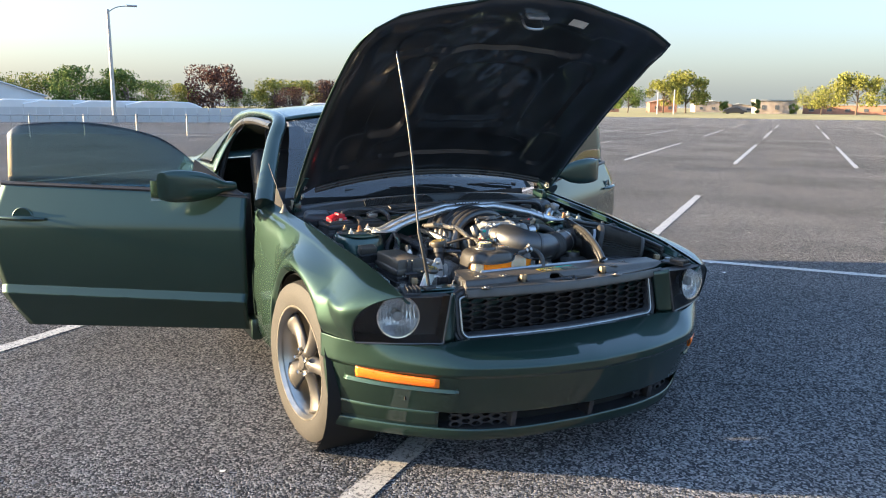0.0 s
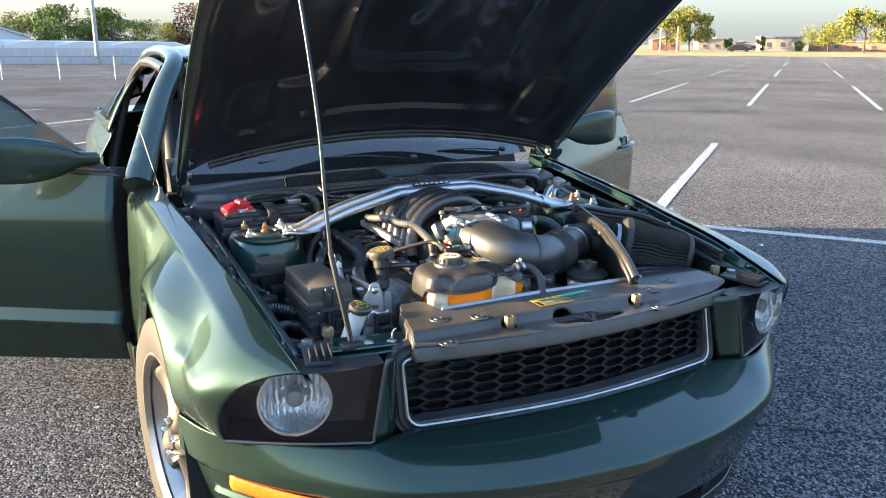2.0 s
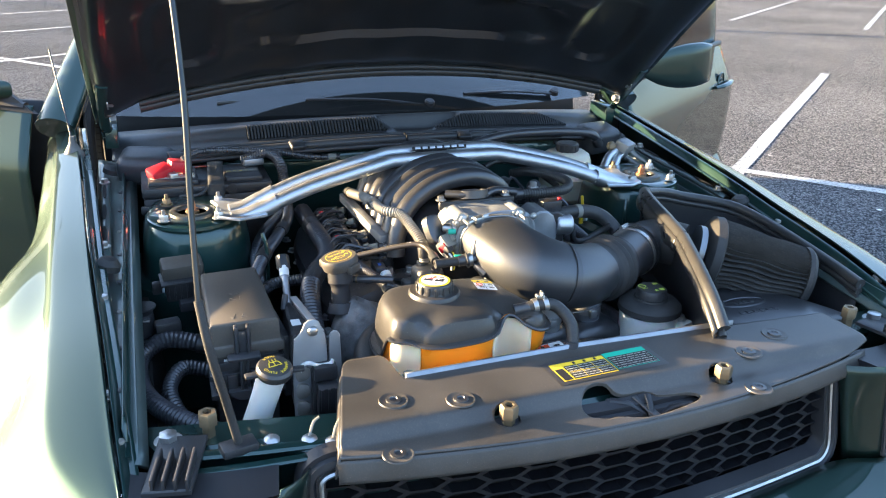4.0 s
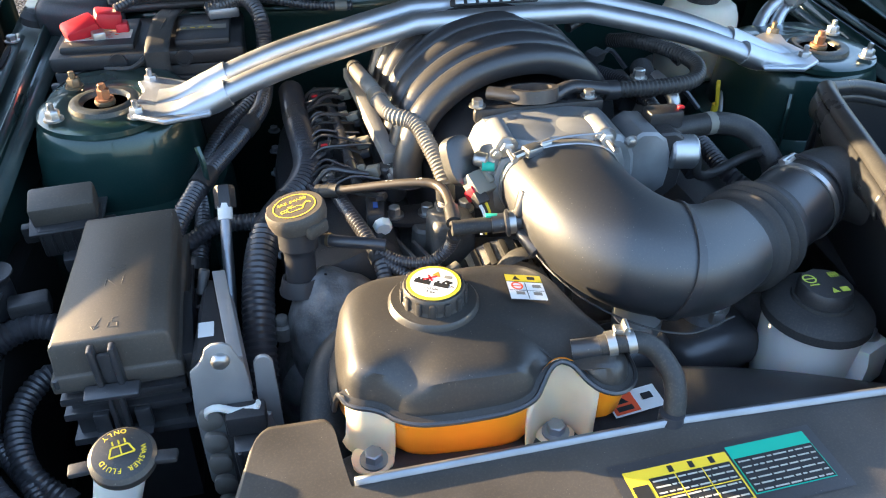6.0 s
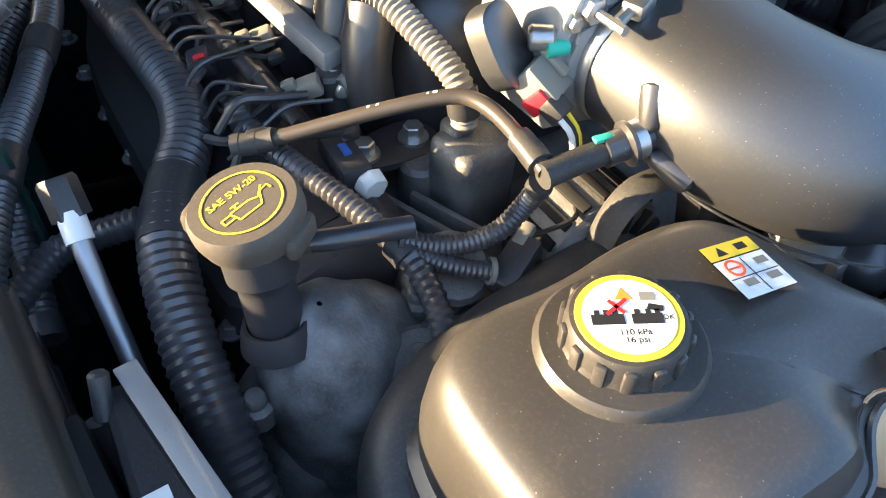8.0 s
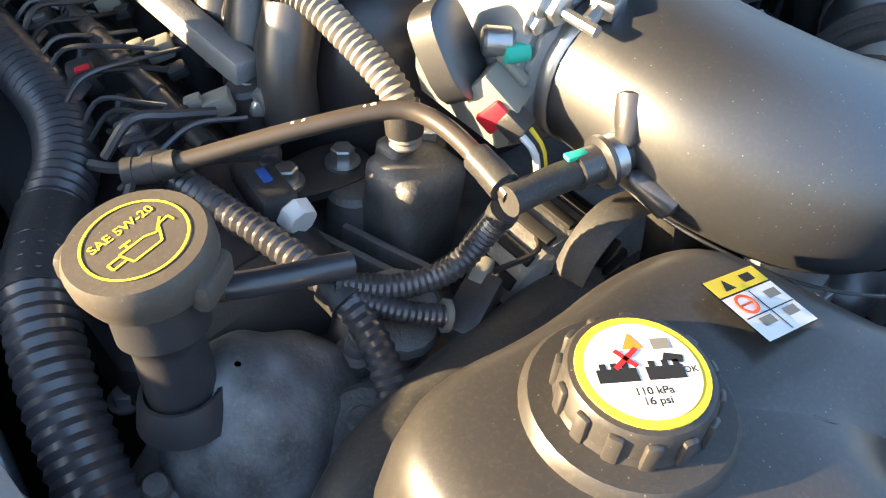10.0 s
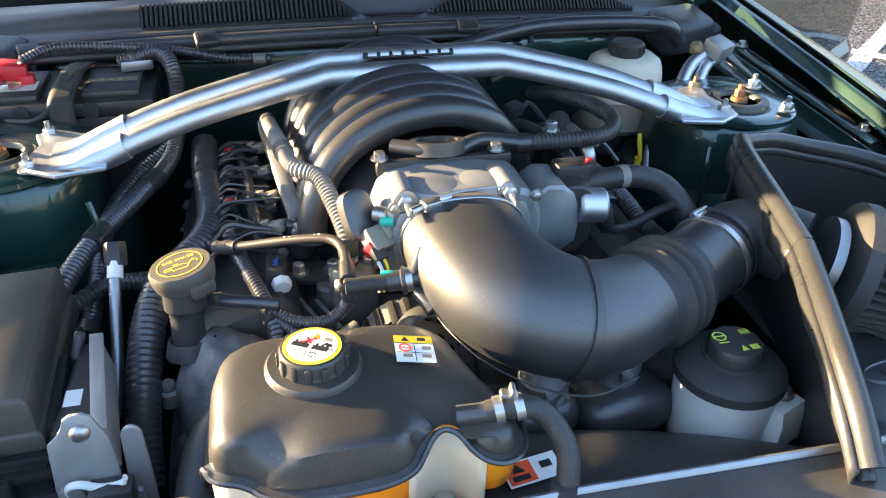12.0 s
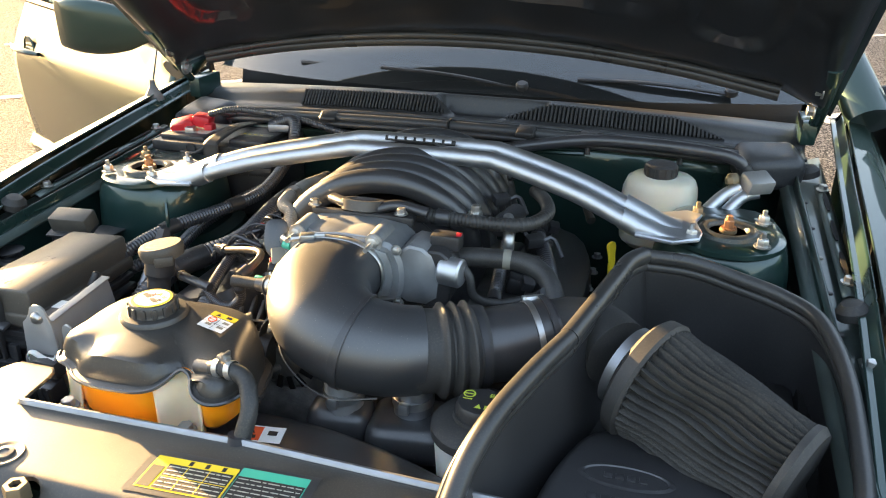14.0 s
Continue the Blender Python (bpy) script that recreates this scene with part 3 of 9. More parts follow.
def lamp_pole(loc, h, arm):
    t = thing("street_lamp", "tall grey steel parking lot lamp pole", "street lamp", loc, "lot lamps")
    L = Vector(loc)
    bm = B()
    cyl(bm, L, L + Vector((0, 0, h)), 0.14, 0.10, 12)
    part("pole", bm, M_GALV, t)
    bm = B()
    cyl(bm, L, L + Vector((0, 0, .25)), 0.2, seg=14, bev=.02)
    part("base", bm, M_GALV, t)
    bm = B()
    A = Vector(arm)
    tube(bm, [L + Vector((0, 0, h - .2)), L + A * .4 + Vector((0, 0, h + .15)), L + A + Vector((0, 0, h + .3))], .035, 8, .1)
    part("arm", bm, M_GALV, t)
    bm = B()
    box(bm, L + A * 1.15 + Vector((0, 0, h + .3)), (.7, .3, .12), (0, 0, math.degrees(math.atan2(A.y, A.x))), .04)
    part("lamp_head", bm, M_STEEL, t)


lamp_pole(far(3.9, 58), 7.4, (1.3, 0, 0))
lamp_pole((-11.0, 22.6, 0), 11, (1.5, 0, 0))
lamp_pole((-5.8, 36.4, 0), 12.5, (1.5, 0, 0))


def van(c, az, ln, h, label):
    """Box van parked behind the fence: only its upper body shows."""
    t = thing("parked_van", label, "van", c)
    m = pose(*c, 0, 0, az)
    bm = B()
    slab(bm, chaikin([(-ln / 2, .35), (ln * .36, .35), (ln / 2, .75), (ln / 2, 1.0), (ln * .40, h * .86), (ln * .3, h), (-ln / 2, h)], 1), [(-1, .06), (-.9, 0), (.9, 0), (1, .06)], m @ pose(0, 0, 0, 90, 0, 0))
    part("body", bm, M_PANEL, t)
    bm = B()
    box(bm, m @ Vector((ln * .43, 0, h * .74)), (.08, 1.5, .45), (0, -30, az), .02)
    part("windscreen", bm, M_GLASS, t)
    for x in (-.3, .3):
        for y in (-.85, .85):
            bm = B()
            cyl(bm, m @ Vector((x * ln, y, .36)), m @ Vector((x * ln, y + .2, .36)), .36, seg=16)
            part("wheel", bm, M_TYRE, t)


for az, ln, h in ((-1.2, 5.5, 1.55), (1.0, 6.2, 1.5), (4.0, 6.5, 1.48), (7.0, 6.0, 1.46), (18.0, 3.5, 1.45), (-4.0, 5, 1.5)):
    van(far(az, 70), az * -1 + 8, ln, h, "white van parked behind the pale fence")


def building(az, d, w, depth, h, wall, roof, wins, label, az2=0.0, pitch=0.0):
    c = far(az, d)
    rz = -az + az2
    m = pose(*c, 0, 0, rz)
    t = thing("building", label, "building", c)
    bm = B()
    if pitch:
        slab(bm, [(-w / 2, 0), (w / 2, 0), (w / 2, h), (0, h + pitch), (-w / 2, h)], [(-depth, 0), (0, 0)], m @ pose(0, 0, 0, 90, 0, 0))
    else:
        box(bm, m @ Vector((0, depth / 2, h / 2)), (w, depth, h), (0, 0, rz), 0)
    part("wall", bm, wall, t, smooth=False)
    bm = B()
    if pitch:
        for s in (-1, 1):
            a = math.degrees(math.atan2(pitch, w / 2))
            box(bm, m @ Vector((s * w / 4, depth / 2, h + pitch / 2 + .08)), (math.hypot(w / 2, pitch) + .5, depth + .6, .12), (0, s * a, rz), 0)
    else:
        box(bm, m @ Vector((0, depth / 2, h + .12)), (w + .5, depth + .5, .24), (0, 0, rz), 0)
    part("roof", bm, roof, t, smooth=False)
    for k in range(wins):
        x = (k + .5) / wins * w - w / 2
        bm = B()
        box(bm, m @ Vector((x, -.02, h * .5)), (w / wins * .26, .12, h * .32), (0, 0, rz), 0)
        win = part("window", bm, M_FARWIN, t, smooth=False)
        bm = B()
        box(bm, m @ Vector((x, -.03, h * .27)), (w / wins * .36, .2, .1), (0, 0, rz), 0)
        part("sill", bm, M_STONE, win, smooth=False)


building(49.2, 182, 8.0, 9, 2.75, M_STONE, M_ROOFG, 3, "low tan stone building with a flat roof", 8)
building(55.0, 190, 28.0, 9, 1.9, M_BRICK, M_ROOFG, 8, "long low brick school building", 4)
building(45.2, 215, 9.0, 8, 2.0, M_STONE, M_ROOFG, 3, "tan house with a grey roof beyond the verge", 10, 0.8)
building(46.9, 220, 9.0, 8, 1.6, M_STONE, M_ROOFG, 2, "low tan outbuilding beyond the verge", 6, 0.5)
building(41.9, 188, 6.0, 6, 2.2, M_BRICK, M_BRICK, 2, "orange brick house behind trees", 8, 0.6)
building(38.0, 188, 6.0, 6, 1.5, M_BRICK, M_ROOFG, 2, "orange brick shed behind trees", 8, 0.4)
building(-4.4, 92, 14.0, 30, 1.9, M_PANEL, M_PANEL, 0, "white metal warehouse with a low gable", 12, 2.3)


def far_car(c, az):
    t = thing("parked_car", "dark sedan parked far across the lot", "car", c)
    m = pose(*c, 0, 0, az)
    bm = B()
    slab(bm, chaikin([(-2.2, .25), (2.2, .25), (2.25, .7), (1.2, .85), (.6, 1.35), (-.9, 1.4), (-1.7, .95), (-2.25, .85)], 1), [(-.85, .1), (-.75, 0), (.75, 0), (.85, .1)], m @ pose(0, 0, 0, 90, 0, 0))
    part("body", bm, M_TRIM, t)
    for x in (-1.35, 1.35):
        for y in (-.8, .6):
            bm = B()
            cyl(bm, m @ Vector((x, y, .32)), m @ Vector((x, y + .2, .32)), .32, seg=16)
            part("wheel", bm, M_TYRE, t)


far_car(far(46.6, 170), -40)
for az, d, h in ((42.6, 150, 4.4), (41.5, 150, 4.0), (56.6, 140, 4.2)):
    c = far(az, d)
    bm = B()
    cyl(bm, c, c + Vector((0, 0, h)), .12, .1, 8)
    tagged(part("post", bm, M_FENCE), "pale wooden post on the verge", "post", "verge posts")


# ---- the car: its nose points to -y, its right side is at -x, the front axle lies over y = 0 ----
WR = 0.345
ARCH = 0.385

car = thing("car", "dark metallic green two-door coupe with raised hood and both doors open", "car", (0, 1.4, 0))


def fender_surface(s):
    ty = [-0.63, -0.50, -0.32, -0.10, 0.10, 0.40, 0.82]
    xi = [0.690, 0.705, 0.722, 0.742, 0.757, 0.778, 0.812]
    zi = [0.748, 0.779, 0.816, 0.842, 0.868, 0.897, 0.932]
    xo = [0.705, 0.845, 0.880, 0.890, 0.891, 0.893, 0.903]

    top, low = Vector((.698, -.632, .746)), Vector((.832, -.497, .564))

    def f(u, v):
        p = section(u, v)
        if u < .3:
            p0 = section(0, v)
            k = min(1, max(0, (.746 - p0.z) / (.746 - .564)))
            e = top.lerp(low, k) + Vector((.058, .022, 0)) * math.sin(math.pi * k) ** .75
            p = p + (Vector((s * e.x, e.y, p0.z + .030 * math.sin(math.pi * k) ** .75)) - p0) * (1 - u / .3) ** 2
        return p

    def section(u, v):
        yf = -0.632 + 0.135 * v ** 1.5
        y = yf + (0.82 - yf) * u
        a, z0, b = ci(ty, xi, y), ci(ty, zi, y), ci(ty, xo, y)
        if y < -0.318:
            zl = 0.562
        elif y < ARCH:
            zl = max(0.562 if y < -0.30 else 0.3, WR + math.sqrt(max(0.0, ARCH ** 2 - y ** 2)))
        else:
            zl = 0.22
        if y > ARCH - 0.03:
            k = min(1, (y - ARCH + 0.03) / 0.06)
            zl = (1 - k) * max(zl, 0.45) + k * 0.22
        w = b - a
        px = [a, a + w * 0.40, a + w * 0.50, a + w * 0.84, b, b - 0.004, b - 0.03]
        h = z0 - zl
        pz = [z0, z0 - 0.014, z0 - 0.024, z0 - min(0.095, 0.42 * h), z0 - max(0.5 * h, min(0.64 * h, 0.13)), z0 - 0.82 * h, zl]
        tv = [0, 0.16, 0.23, 0.46, 0.66, 0.84, 1.0]
        x, z = ci(tv, px, v), ci(tv, pz, v)
        d = math.hypot(y, z - WR)
        if z < z0 - 0.02:
            k = ARCH + 0.115 - d
            k = 0.004 * math.log(1 + math.exp(min(60, max(-60, k / 0.004))))
            x += 0.36 * min(k, 0.125) * min(1, max(0, (z0 - 0.02 - z) / 0.05))
        return Vector((s * x, y, z))
    return f


for s in (-1, 1):
    bm = B()
    surf(bm, fender_surface(s), 210, 110)
    part("fender", bm, M_PAINT, car, solid=0.004)
    # inner flange that the hood closes on
    bm = B()
    f = fender_surface(s)
    surf(bm, lambda u, v: f(u, 0) + Vector((-s * (0.004 + 0.022 * v), 0, -0.008 - 0.02 * min(1, v * 2))), 50, 6)
    part("fender_flange", bm, M_BAY, car, solid=0.003)
    # lining coloured near-black so the well's shade is in the surface itself
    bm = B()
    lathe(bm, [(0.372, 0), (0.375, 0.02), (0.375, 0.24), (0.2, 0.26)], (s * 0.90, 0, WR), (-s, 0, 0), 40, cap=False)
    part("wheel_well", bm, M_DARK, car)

# bumper cover
BI = [0, 1, 2, 3, 4, 5, 6, 7]
RX, RY = [0, .25, .45, .57, .70, .79, .865, .905], [-.885, -.856, -.795, -.735, -.625, -.527, -.415, -.315]
SX, SY = [0, .25, .45, .57, .70, .80, .862, .904], [-.668, -.655, -.63, -.650, -.585, -.512, -.425, -.315]
LX, LY = [0, .25, .42, .53, .65, .745, .815, .865], [-.755, -.738, -.695, -.635, -.54, -.45, -.375, -.315]


def bump(i, z):
    """Point of the bumper at index i (0 centre .. 7 wheel arch) and height z."""
    r, sh, li = (Vector((ci(BI, X, i), ci(BI, Y, i), 0)) for X, Y in ((RX, RY), (SX, SY), (LX, LY)))
    if z > 0.495:
        k = (z - 0.495) / (0.560 - 0.495)
        p = r.lerp(sh, k ** 1.7 if i < 6 else k)
    elif z > 0.47:
        p = r
    else:
        k = (0.47 - z) / (0.47 - 0.19)
        p = r.lerp(li, k ** 1.25)
        p = p - Vector((p.x * .7, p.y, 0)).normalized() * (.011 * min(1, (0.47 - z) / .012) * (1 - k))
    return Vector((p.x, p.y, z))


def bumper_piece(i0, i1, z0, z1, nu, nv, both=True):
    bm = B()
    for s in ((-1, 1) if both else (1,)):
        def f(u, v):
            q = bump(i0 + (i1 - i0) * u, z0 + (z1 - z0) * v)
            return Vector((s * q.x, q.y, q.z))
        surf(bm, f, nu, nv)
    bmesh.ops.remove_doubles(bm, verts=bm.verts[:], dist=0.0004)
    return bm


bumper = part("bumper", bumper_piece(0, 7, 0.560, 0.310, 60, 62), M_PAINT, car, solid=0.004)
for s in (-1, 1):
    bm = B()
    surf(bm, lambda u, v: Vector((s * bump(3.2 + 3.8 * u, .31 - .075 * v).x, bump(3.2 + 3.8 * u, .31 - .075 * v).y, .31 - .075 * v)), 40, 4)
    part("bumper_corner", bm, M_PAINT, bumper, solid=0.004)
bm = B()
for s in (-1, 1):
    def f(u, v):
        i = 7 * u
        q = bump(i, 0.235 - 0.045 * min(1, v * 1.6))
        o = 0.012 * math.sin(math.pi * v)
        d = Vector((q.x * 0.6, q.y, 0)).normalized()
        q = q + d * o
        if v > 0.62:
            q = q - d * (v - 0.62) * 0.08
        return Vector((s * q.x, q.y, q.z))
    surf(bm, f, 60, 8)
bmesh.ops.remove_doubles(bm, verts=bm.verts[:], dist=0.0004)
part("chin_lip", bm, M_PAINT, bumper, solid=0.004)
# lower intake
# near-black sheet across the back carries the intake's inner shade
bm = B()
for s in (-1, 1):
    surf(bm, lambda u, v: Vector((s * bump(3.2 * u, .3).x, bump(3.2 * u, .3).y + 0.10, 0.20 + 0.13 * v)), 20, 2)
part("intake_back_shade", bm, M_DARK, bumper)
bm = B()
for s in (-1, 1):
    surf(bm, lambda u, v: Vector((s * bump(3.3 * u, .315).x, bump(3.3 * u, .315).y + .10 * v, .315 + .01 * v)), 24, 2)
    surf(bm, lambda u, v: Vector((s * bump(3.3 * u, .236).x, bump(3.3 * u, .236).y + 0.10 * v, .236)), 24, 2)
part("intake_duct", bm, M_TRIM, bumper)
for x in (-.30, .03, .36):
    bm = B()
    y0 = -0.80 + 0.35 * x * x
    surf(bm, lambda u, v: Vector((x + .012 * u, y0 + 0.02 + .1 * v, .235 + .085 * u)), 1, 1)
    box(bm, (x, y0 + .055, .275), (.022, .075, .085), (12, 0, 0), .004)
    part("intake_strut", bm, M_TRIM, bumper)


def honeycomb(cx0, cx1, z0, z1, yf, cw, ch, depth, w=0.004):
    """Open hexagonal mesh with depth, following the curve y = yf(x)."""
    bm = B()
    nx, nz = int((cx1 - cx0) / (cw * .75)) + 2, int((z1 - z0) / ch) + 2
    for i in range(nx):
        for j in range(nz):
            x, z = cx0 + i * cw * .75, z0 + j * ch + (ch / 2 if i % 2 else 0)
            c = [(x + cw * .5 * math.cos(q * math.pi / 3), z + ch * .577 * math.sin(q * math.pi / 3)) for q in range(6)]
            if x < cx0 or x > cx1 or z < z0 or z > z1:
                continue
            inn = [(x + (a - x) * (1 - 2 * w / ch), z + (b - z) * (1 - 2 * w / ch)) for a, b in c]
            f0 = [bm.verts.new((a, yf(a), b)) for a, b in c]
            f1 = [bm.verts.new((a, yf(a), b)) for a, b in inn]
            b1 = [bm.verts.new((a, yf(a) + depth, b)) for a, b in inn]
            bridge(bm, f0, f1)
            bridge(bm, f1, b1)
    return bm


for s in (-1, 1):
    part("lower_mesh", honeycomb(min(s * .31, s * .50), max(s * .31, s * .50), .245, .305, lambda x: -.80 + .35 * x * x + .055, .05, .024, .02), M_TRIM, bumper, smooth=False)

# turn signals set into the bumper
for s in (-1, 1):
    bm = B()

    def f(u, v):
        i = 5.45 - 2.25 * u
        q = bump(i, 0.462 - 0.012 * u - (0.040 - 0.006 * u) * v)
        d = Vector((q.x * .7, q.y, 0)).normalized()
        q = q + d * (0.004 + 0.006 * math.sin(math.pi * v))
        return Vector((s * q.x, q.y, q.z))
    surf(bm, f, 20, 6)
    lamp = part("turn_signal", bm, M_AMBER, bumper, "amber turn signal lens", solid=0.006)
    bm = B()

    def f2(u, v):
        i = 5.9 - 3.2 * u
        q = bump(i, 0.47 - 0.005 * u - 0.072 * v)
        d = Vector((q.x * .7, q.y, 0)).normalized()
        k = 0.010 * math.exp(-((v - .93) / .09) ** 2) + 0.001
        return Vector((s * (q + d * k).x, (q + d * k).y, q.z))
    surf(bm, f2, 24, 16)
    part("signal_recess", bm, M_PAINT, bumper, solid=0.002)
    for q in (4.2, 3.7):
        bm = B()
        c = bump(q, .44)
        box(bm, (s * (c.x - .016), c.y + .020, c.z), (.05, .03, .026), (0, 0, s * 45), .006)
        part("bulb_cell", bm, M_CHROME, lamp)


# nose, grille and headlamps
def gy(x):
    return -0.665 + 0.05 * (abs(x) / .46) ** 1.6


def gyt(x):
    return -0.618 + 0.035 * (abs(x) / .46) ** 1.6


def gp(x, z):
    k = (z - .552) / (.705 - .552)
    return gy(x) * (1 - k) + gyt(x) * k


GX = 0.462
# near-black sheet standing in for the shade behind the honeycomb
nose = part("grille_shade", (lambda bm: (surf(bm, lambda u, v: Vector(((u - .5) * 2 * GX, gp((u - .5) * 2 * GX, .55 + .16 * v) + .06, .545 + .17 * v)), 20, 4), bm)[1])(B()), M_DARK, car)
part("honeycomb", honeycomb(-GX + .03, GX - .03, .578, .70, lambda x: gp(x, .63) + .018, .082, .0245, .022, .0019), M_GRILLE, nose, "black honeycomb grille mesh", smooth=False)


def frame_loop(x0, z0, z1, r, n=8):
    pts = []
    for cx, cz, a0 in ((x0 - r, z1 - r * .5, 0), (-x0 + r, z1 - r * .5, 90), (-x0 + r, z0 + r, 180), (x0 - r, z0 + r, 270)):
        rz = r * .5 if a0 < 170 else r
        for k in range(n + 1):
            a = radians(a0 + 90 * k / n)
            pts.append((cx + r * math.cos(a), cz + rz * math.sin(a)))
    out = []
    for i in range(len(pts)):
        a, b = pts[i], pts[(i + 1) % len(pts)]
        m = max(1, int(abs(b[0] - a[0]) / .05))
        for k in range(m):
            out.append((a[0] + (b[0] - a[0]) * k / m, a[1] + (b[1] - a[1]) * k / m))
    return out


def loop_sweep(pts, prof):
    """Sweeps a small profile (out, forward) round a closed loop on the grille's face."""
    bm = B()
    rs = []
    n = len(pts)
    for i in range(n):
        p, q = Vector((pts[i - 1][0], pts[i - 1][1])), Vector((pts[(i + 1) % n][0], pts[(i + 1) % n][1]))
        t = (q - p).normalized()
        o = Vector((t.y, -t.x))
        row = []
        for a, f in prof:
            x, z = pts[i][0] + o.x * a, pts[i][1] + o.y * a
            row.append(bm.verts.new((x, gp(x, z) - f, z)))
        rs.append(row)
    for i in range(n):
        for k in range(len(prof) - 1):
            bm.faces.new((rs[i][k], rs[i][k + 1], rs[(i + 1) % n][k + 1], rs[(i + 1) % n][k]))
    return bm


LP = frame_loop(GX - .012, .562, .712, .03)
part("grille_trim", loop_sweep(LP, [(-.002, -.010), (-.002, .003), (.001, .005), (.004, .003), (.004, -.008)]), M_ZINC, nose, "satin metal grille trim")
part("grille_surround", loop_sweep(LP, [(-.012, -.03), (-.006, -.006), (.007, -.004), (.012, .004), (.020, .003), (.022, -.004), (.03, -.002), (.034, -.02)]), M_TRIM, nose)

LC = {"ll": (.832, -.497, .564), "lr": (.548, -.642, .563), "ur": (.514, -.636, .736), "ul": (.698, -.632, .744)}
for s in (-1, 1):
    c = {k: Vector((s * v[0], v[1], v[2])) for k, v in LC.items()}
    # body panel between lamp and grille
    bm = B()

    def f(u, v):
        a = Vector((s * (.548 - .036 * v), -.643 + .002 * v, .558 + .188 * v))
        b = Vector((s * (GX + .022 - .02 * v), gp(.48, .55 + .16 * v) - .004, .553 + .175 * v))
        return a.lerp(b, u) + Vector((0, -.006 * math.sin(math.pi * u), 0))
    surf(bm, f, 6, 10)
    part("nose_panel", bm, M_PAINT, car, solid=0.003)

    def q(u, v):
        a = c["ll"].lerp(c["lr"], u)
        b = c["ul"].lerp(c["ur"], u)
        p = a.lerp(b, v)
        if u < .5:
            p = p + Vector((s * .058, .022, .030)) * ((1 - 2 * u) ** 1.5 * math.sin(math.pi * v) ** .75)
        return p + Vector((0, -.012 * math.sin(math.pi * u), 0))
    bm = B()
    surf(bm, lambda u, v: q(u, v) + Vector((0, .002, 0)), 16, 12)
    lens = part("headlamp", bm, M_LENS, car, "clear headlamp lens over a black housing", solid=0.0)
    lens.visible_shadow = False
    bm = B()
    back = Vector((-s * .02, .085, 0))
    surf(bm, lambda u, v: q(.03 + .94 * u, .04 + .92 * v) + back, 12, 10)
    for k in range(4):
        def wall(u, v):
            e = [(u, 0), (u, 1), (0, u), (1, u)][k]
            return q(*e).lerp(q(.03 + .94 * e[0], .04 + .92 * e[1]) + back, v)
        surf(bm, wall, 14, 3)
    part("housing", bm, M_TRIM, lens)
    ctr = q(.335, .53) + Vector((-s * .0, .030, 0))
    ax = Vector((s * .25, -1, 0)).normalized()
    a, b = frame_of(ax)

    def bowl(u, v):
        r, w = .075 * v ** .6, 2 * math.pi * u
        x, z = r * math.cos(w), r * math.sin(w)
        return ctr + a * x + b * z + ax * (-.034 + .040 * v ** 1.2 + .0035 * abs(math.sin(math.pi * x / .013)) + .002 * math.sin(math.pi * z / .03))
    bm = B()
    surf(bm, bowl, 72, 14)
    part("reflector", bm, M_REFL, lens, "bright fluted round reflector", smooth=False)
    bm = B()
    lathe(bm, [(.079, .014), (.079, .020), (.074, .019), (.073, .006)], ctr, ax, 40, cap=False)
    part("reflector_rim", bm, M_CHROME, lens)
    bm = B()
    lathe(bm, [(.020, -.05), (.020, 0), (.018, .006), (.008, .009)], ctr, ax, 20)
    part("bulb_shield", bm, M_STEEL, lens)
    bm = B()
    e = [q(u, 0) for u in np.linspace(0, 1, 10)] + [q(1, v) for v in np.linspace(.1, 1, 8)]
    tube(bm, [p + Vector((0, -.003, -.002)) for p in e], .004, 6, .01)
    part("lamp_bezel", bm, M_SATIN, lens)


# cabin: windscreen, roof, pillars, body sides, deck
def roof_pt(u, v):
    """u across (-1..1), v from the windscreen's head to the tail of the roof."""
    y = 1.27 + 1.25 * v - .05 * (1 - u * u)
    w = ci([0, .4, .8, 1], [.585, .60, .575, .53], v)
    z = ci([0, .35, .7, 1], [1.325, 1.355, 1.345, 1.285], v) + .045 * (1 - abs(u) ** 2.4)
    return Vector((w * u, y, z))


bm = B()
surf(bm, lambda u, v: roof_pt(u * 2 - 1, v), 24, 20)
part("roof", bm, M_PAINT, car, solid=0.02)


def wind_pt(u, v):
    a = Vector((.735 * u, .78 - .20 * (1 - u * u), .945 + .015 * (1 - u * u)))
    b = roof_pt(u * .98, 0) + Vector((0, -.012, -.012))
    p = a.lerp(b, v)
    return p + Vector((0, -.03 * math.sin(math.pi * v), .02 * math.sin(math.pi * v)))


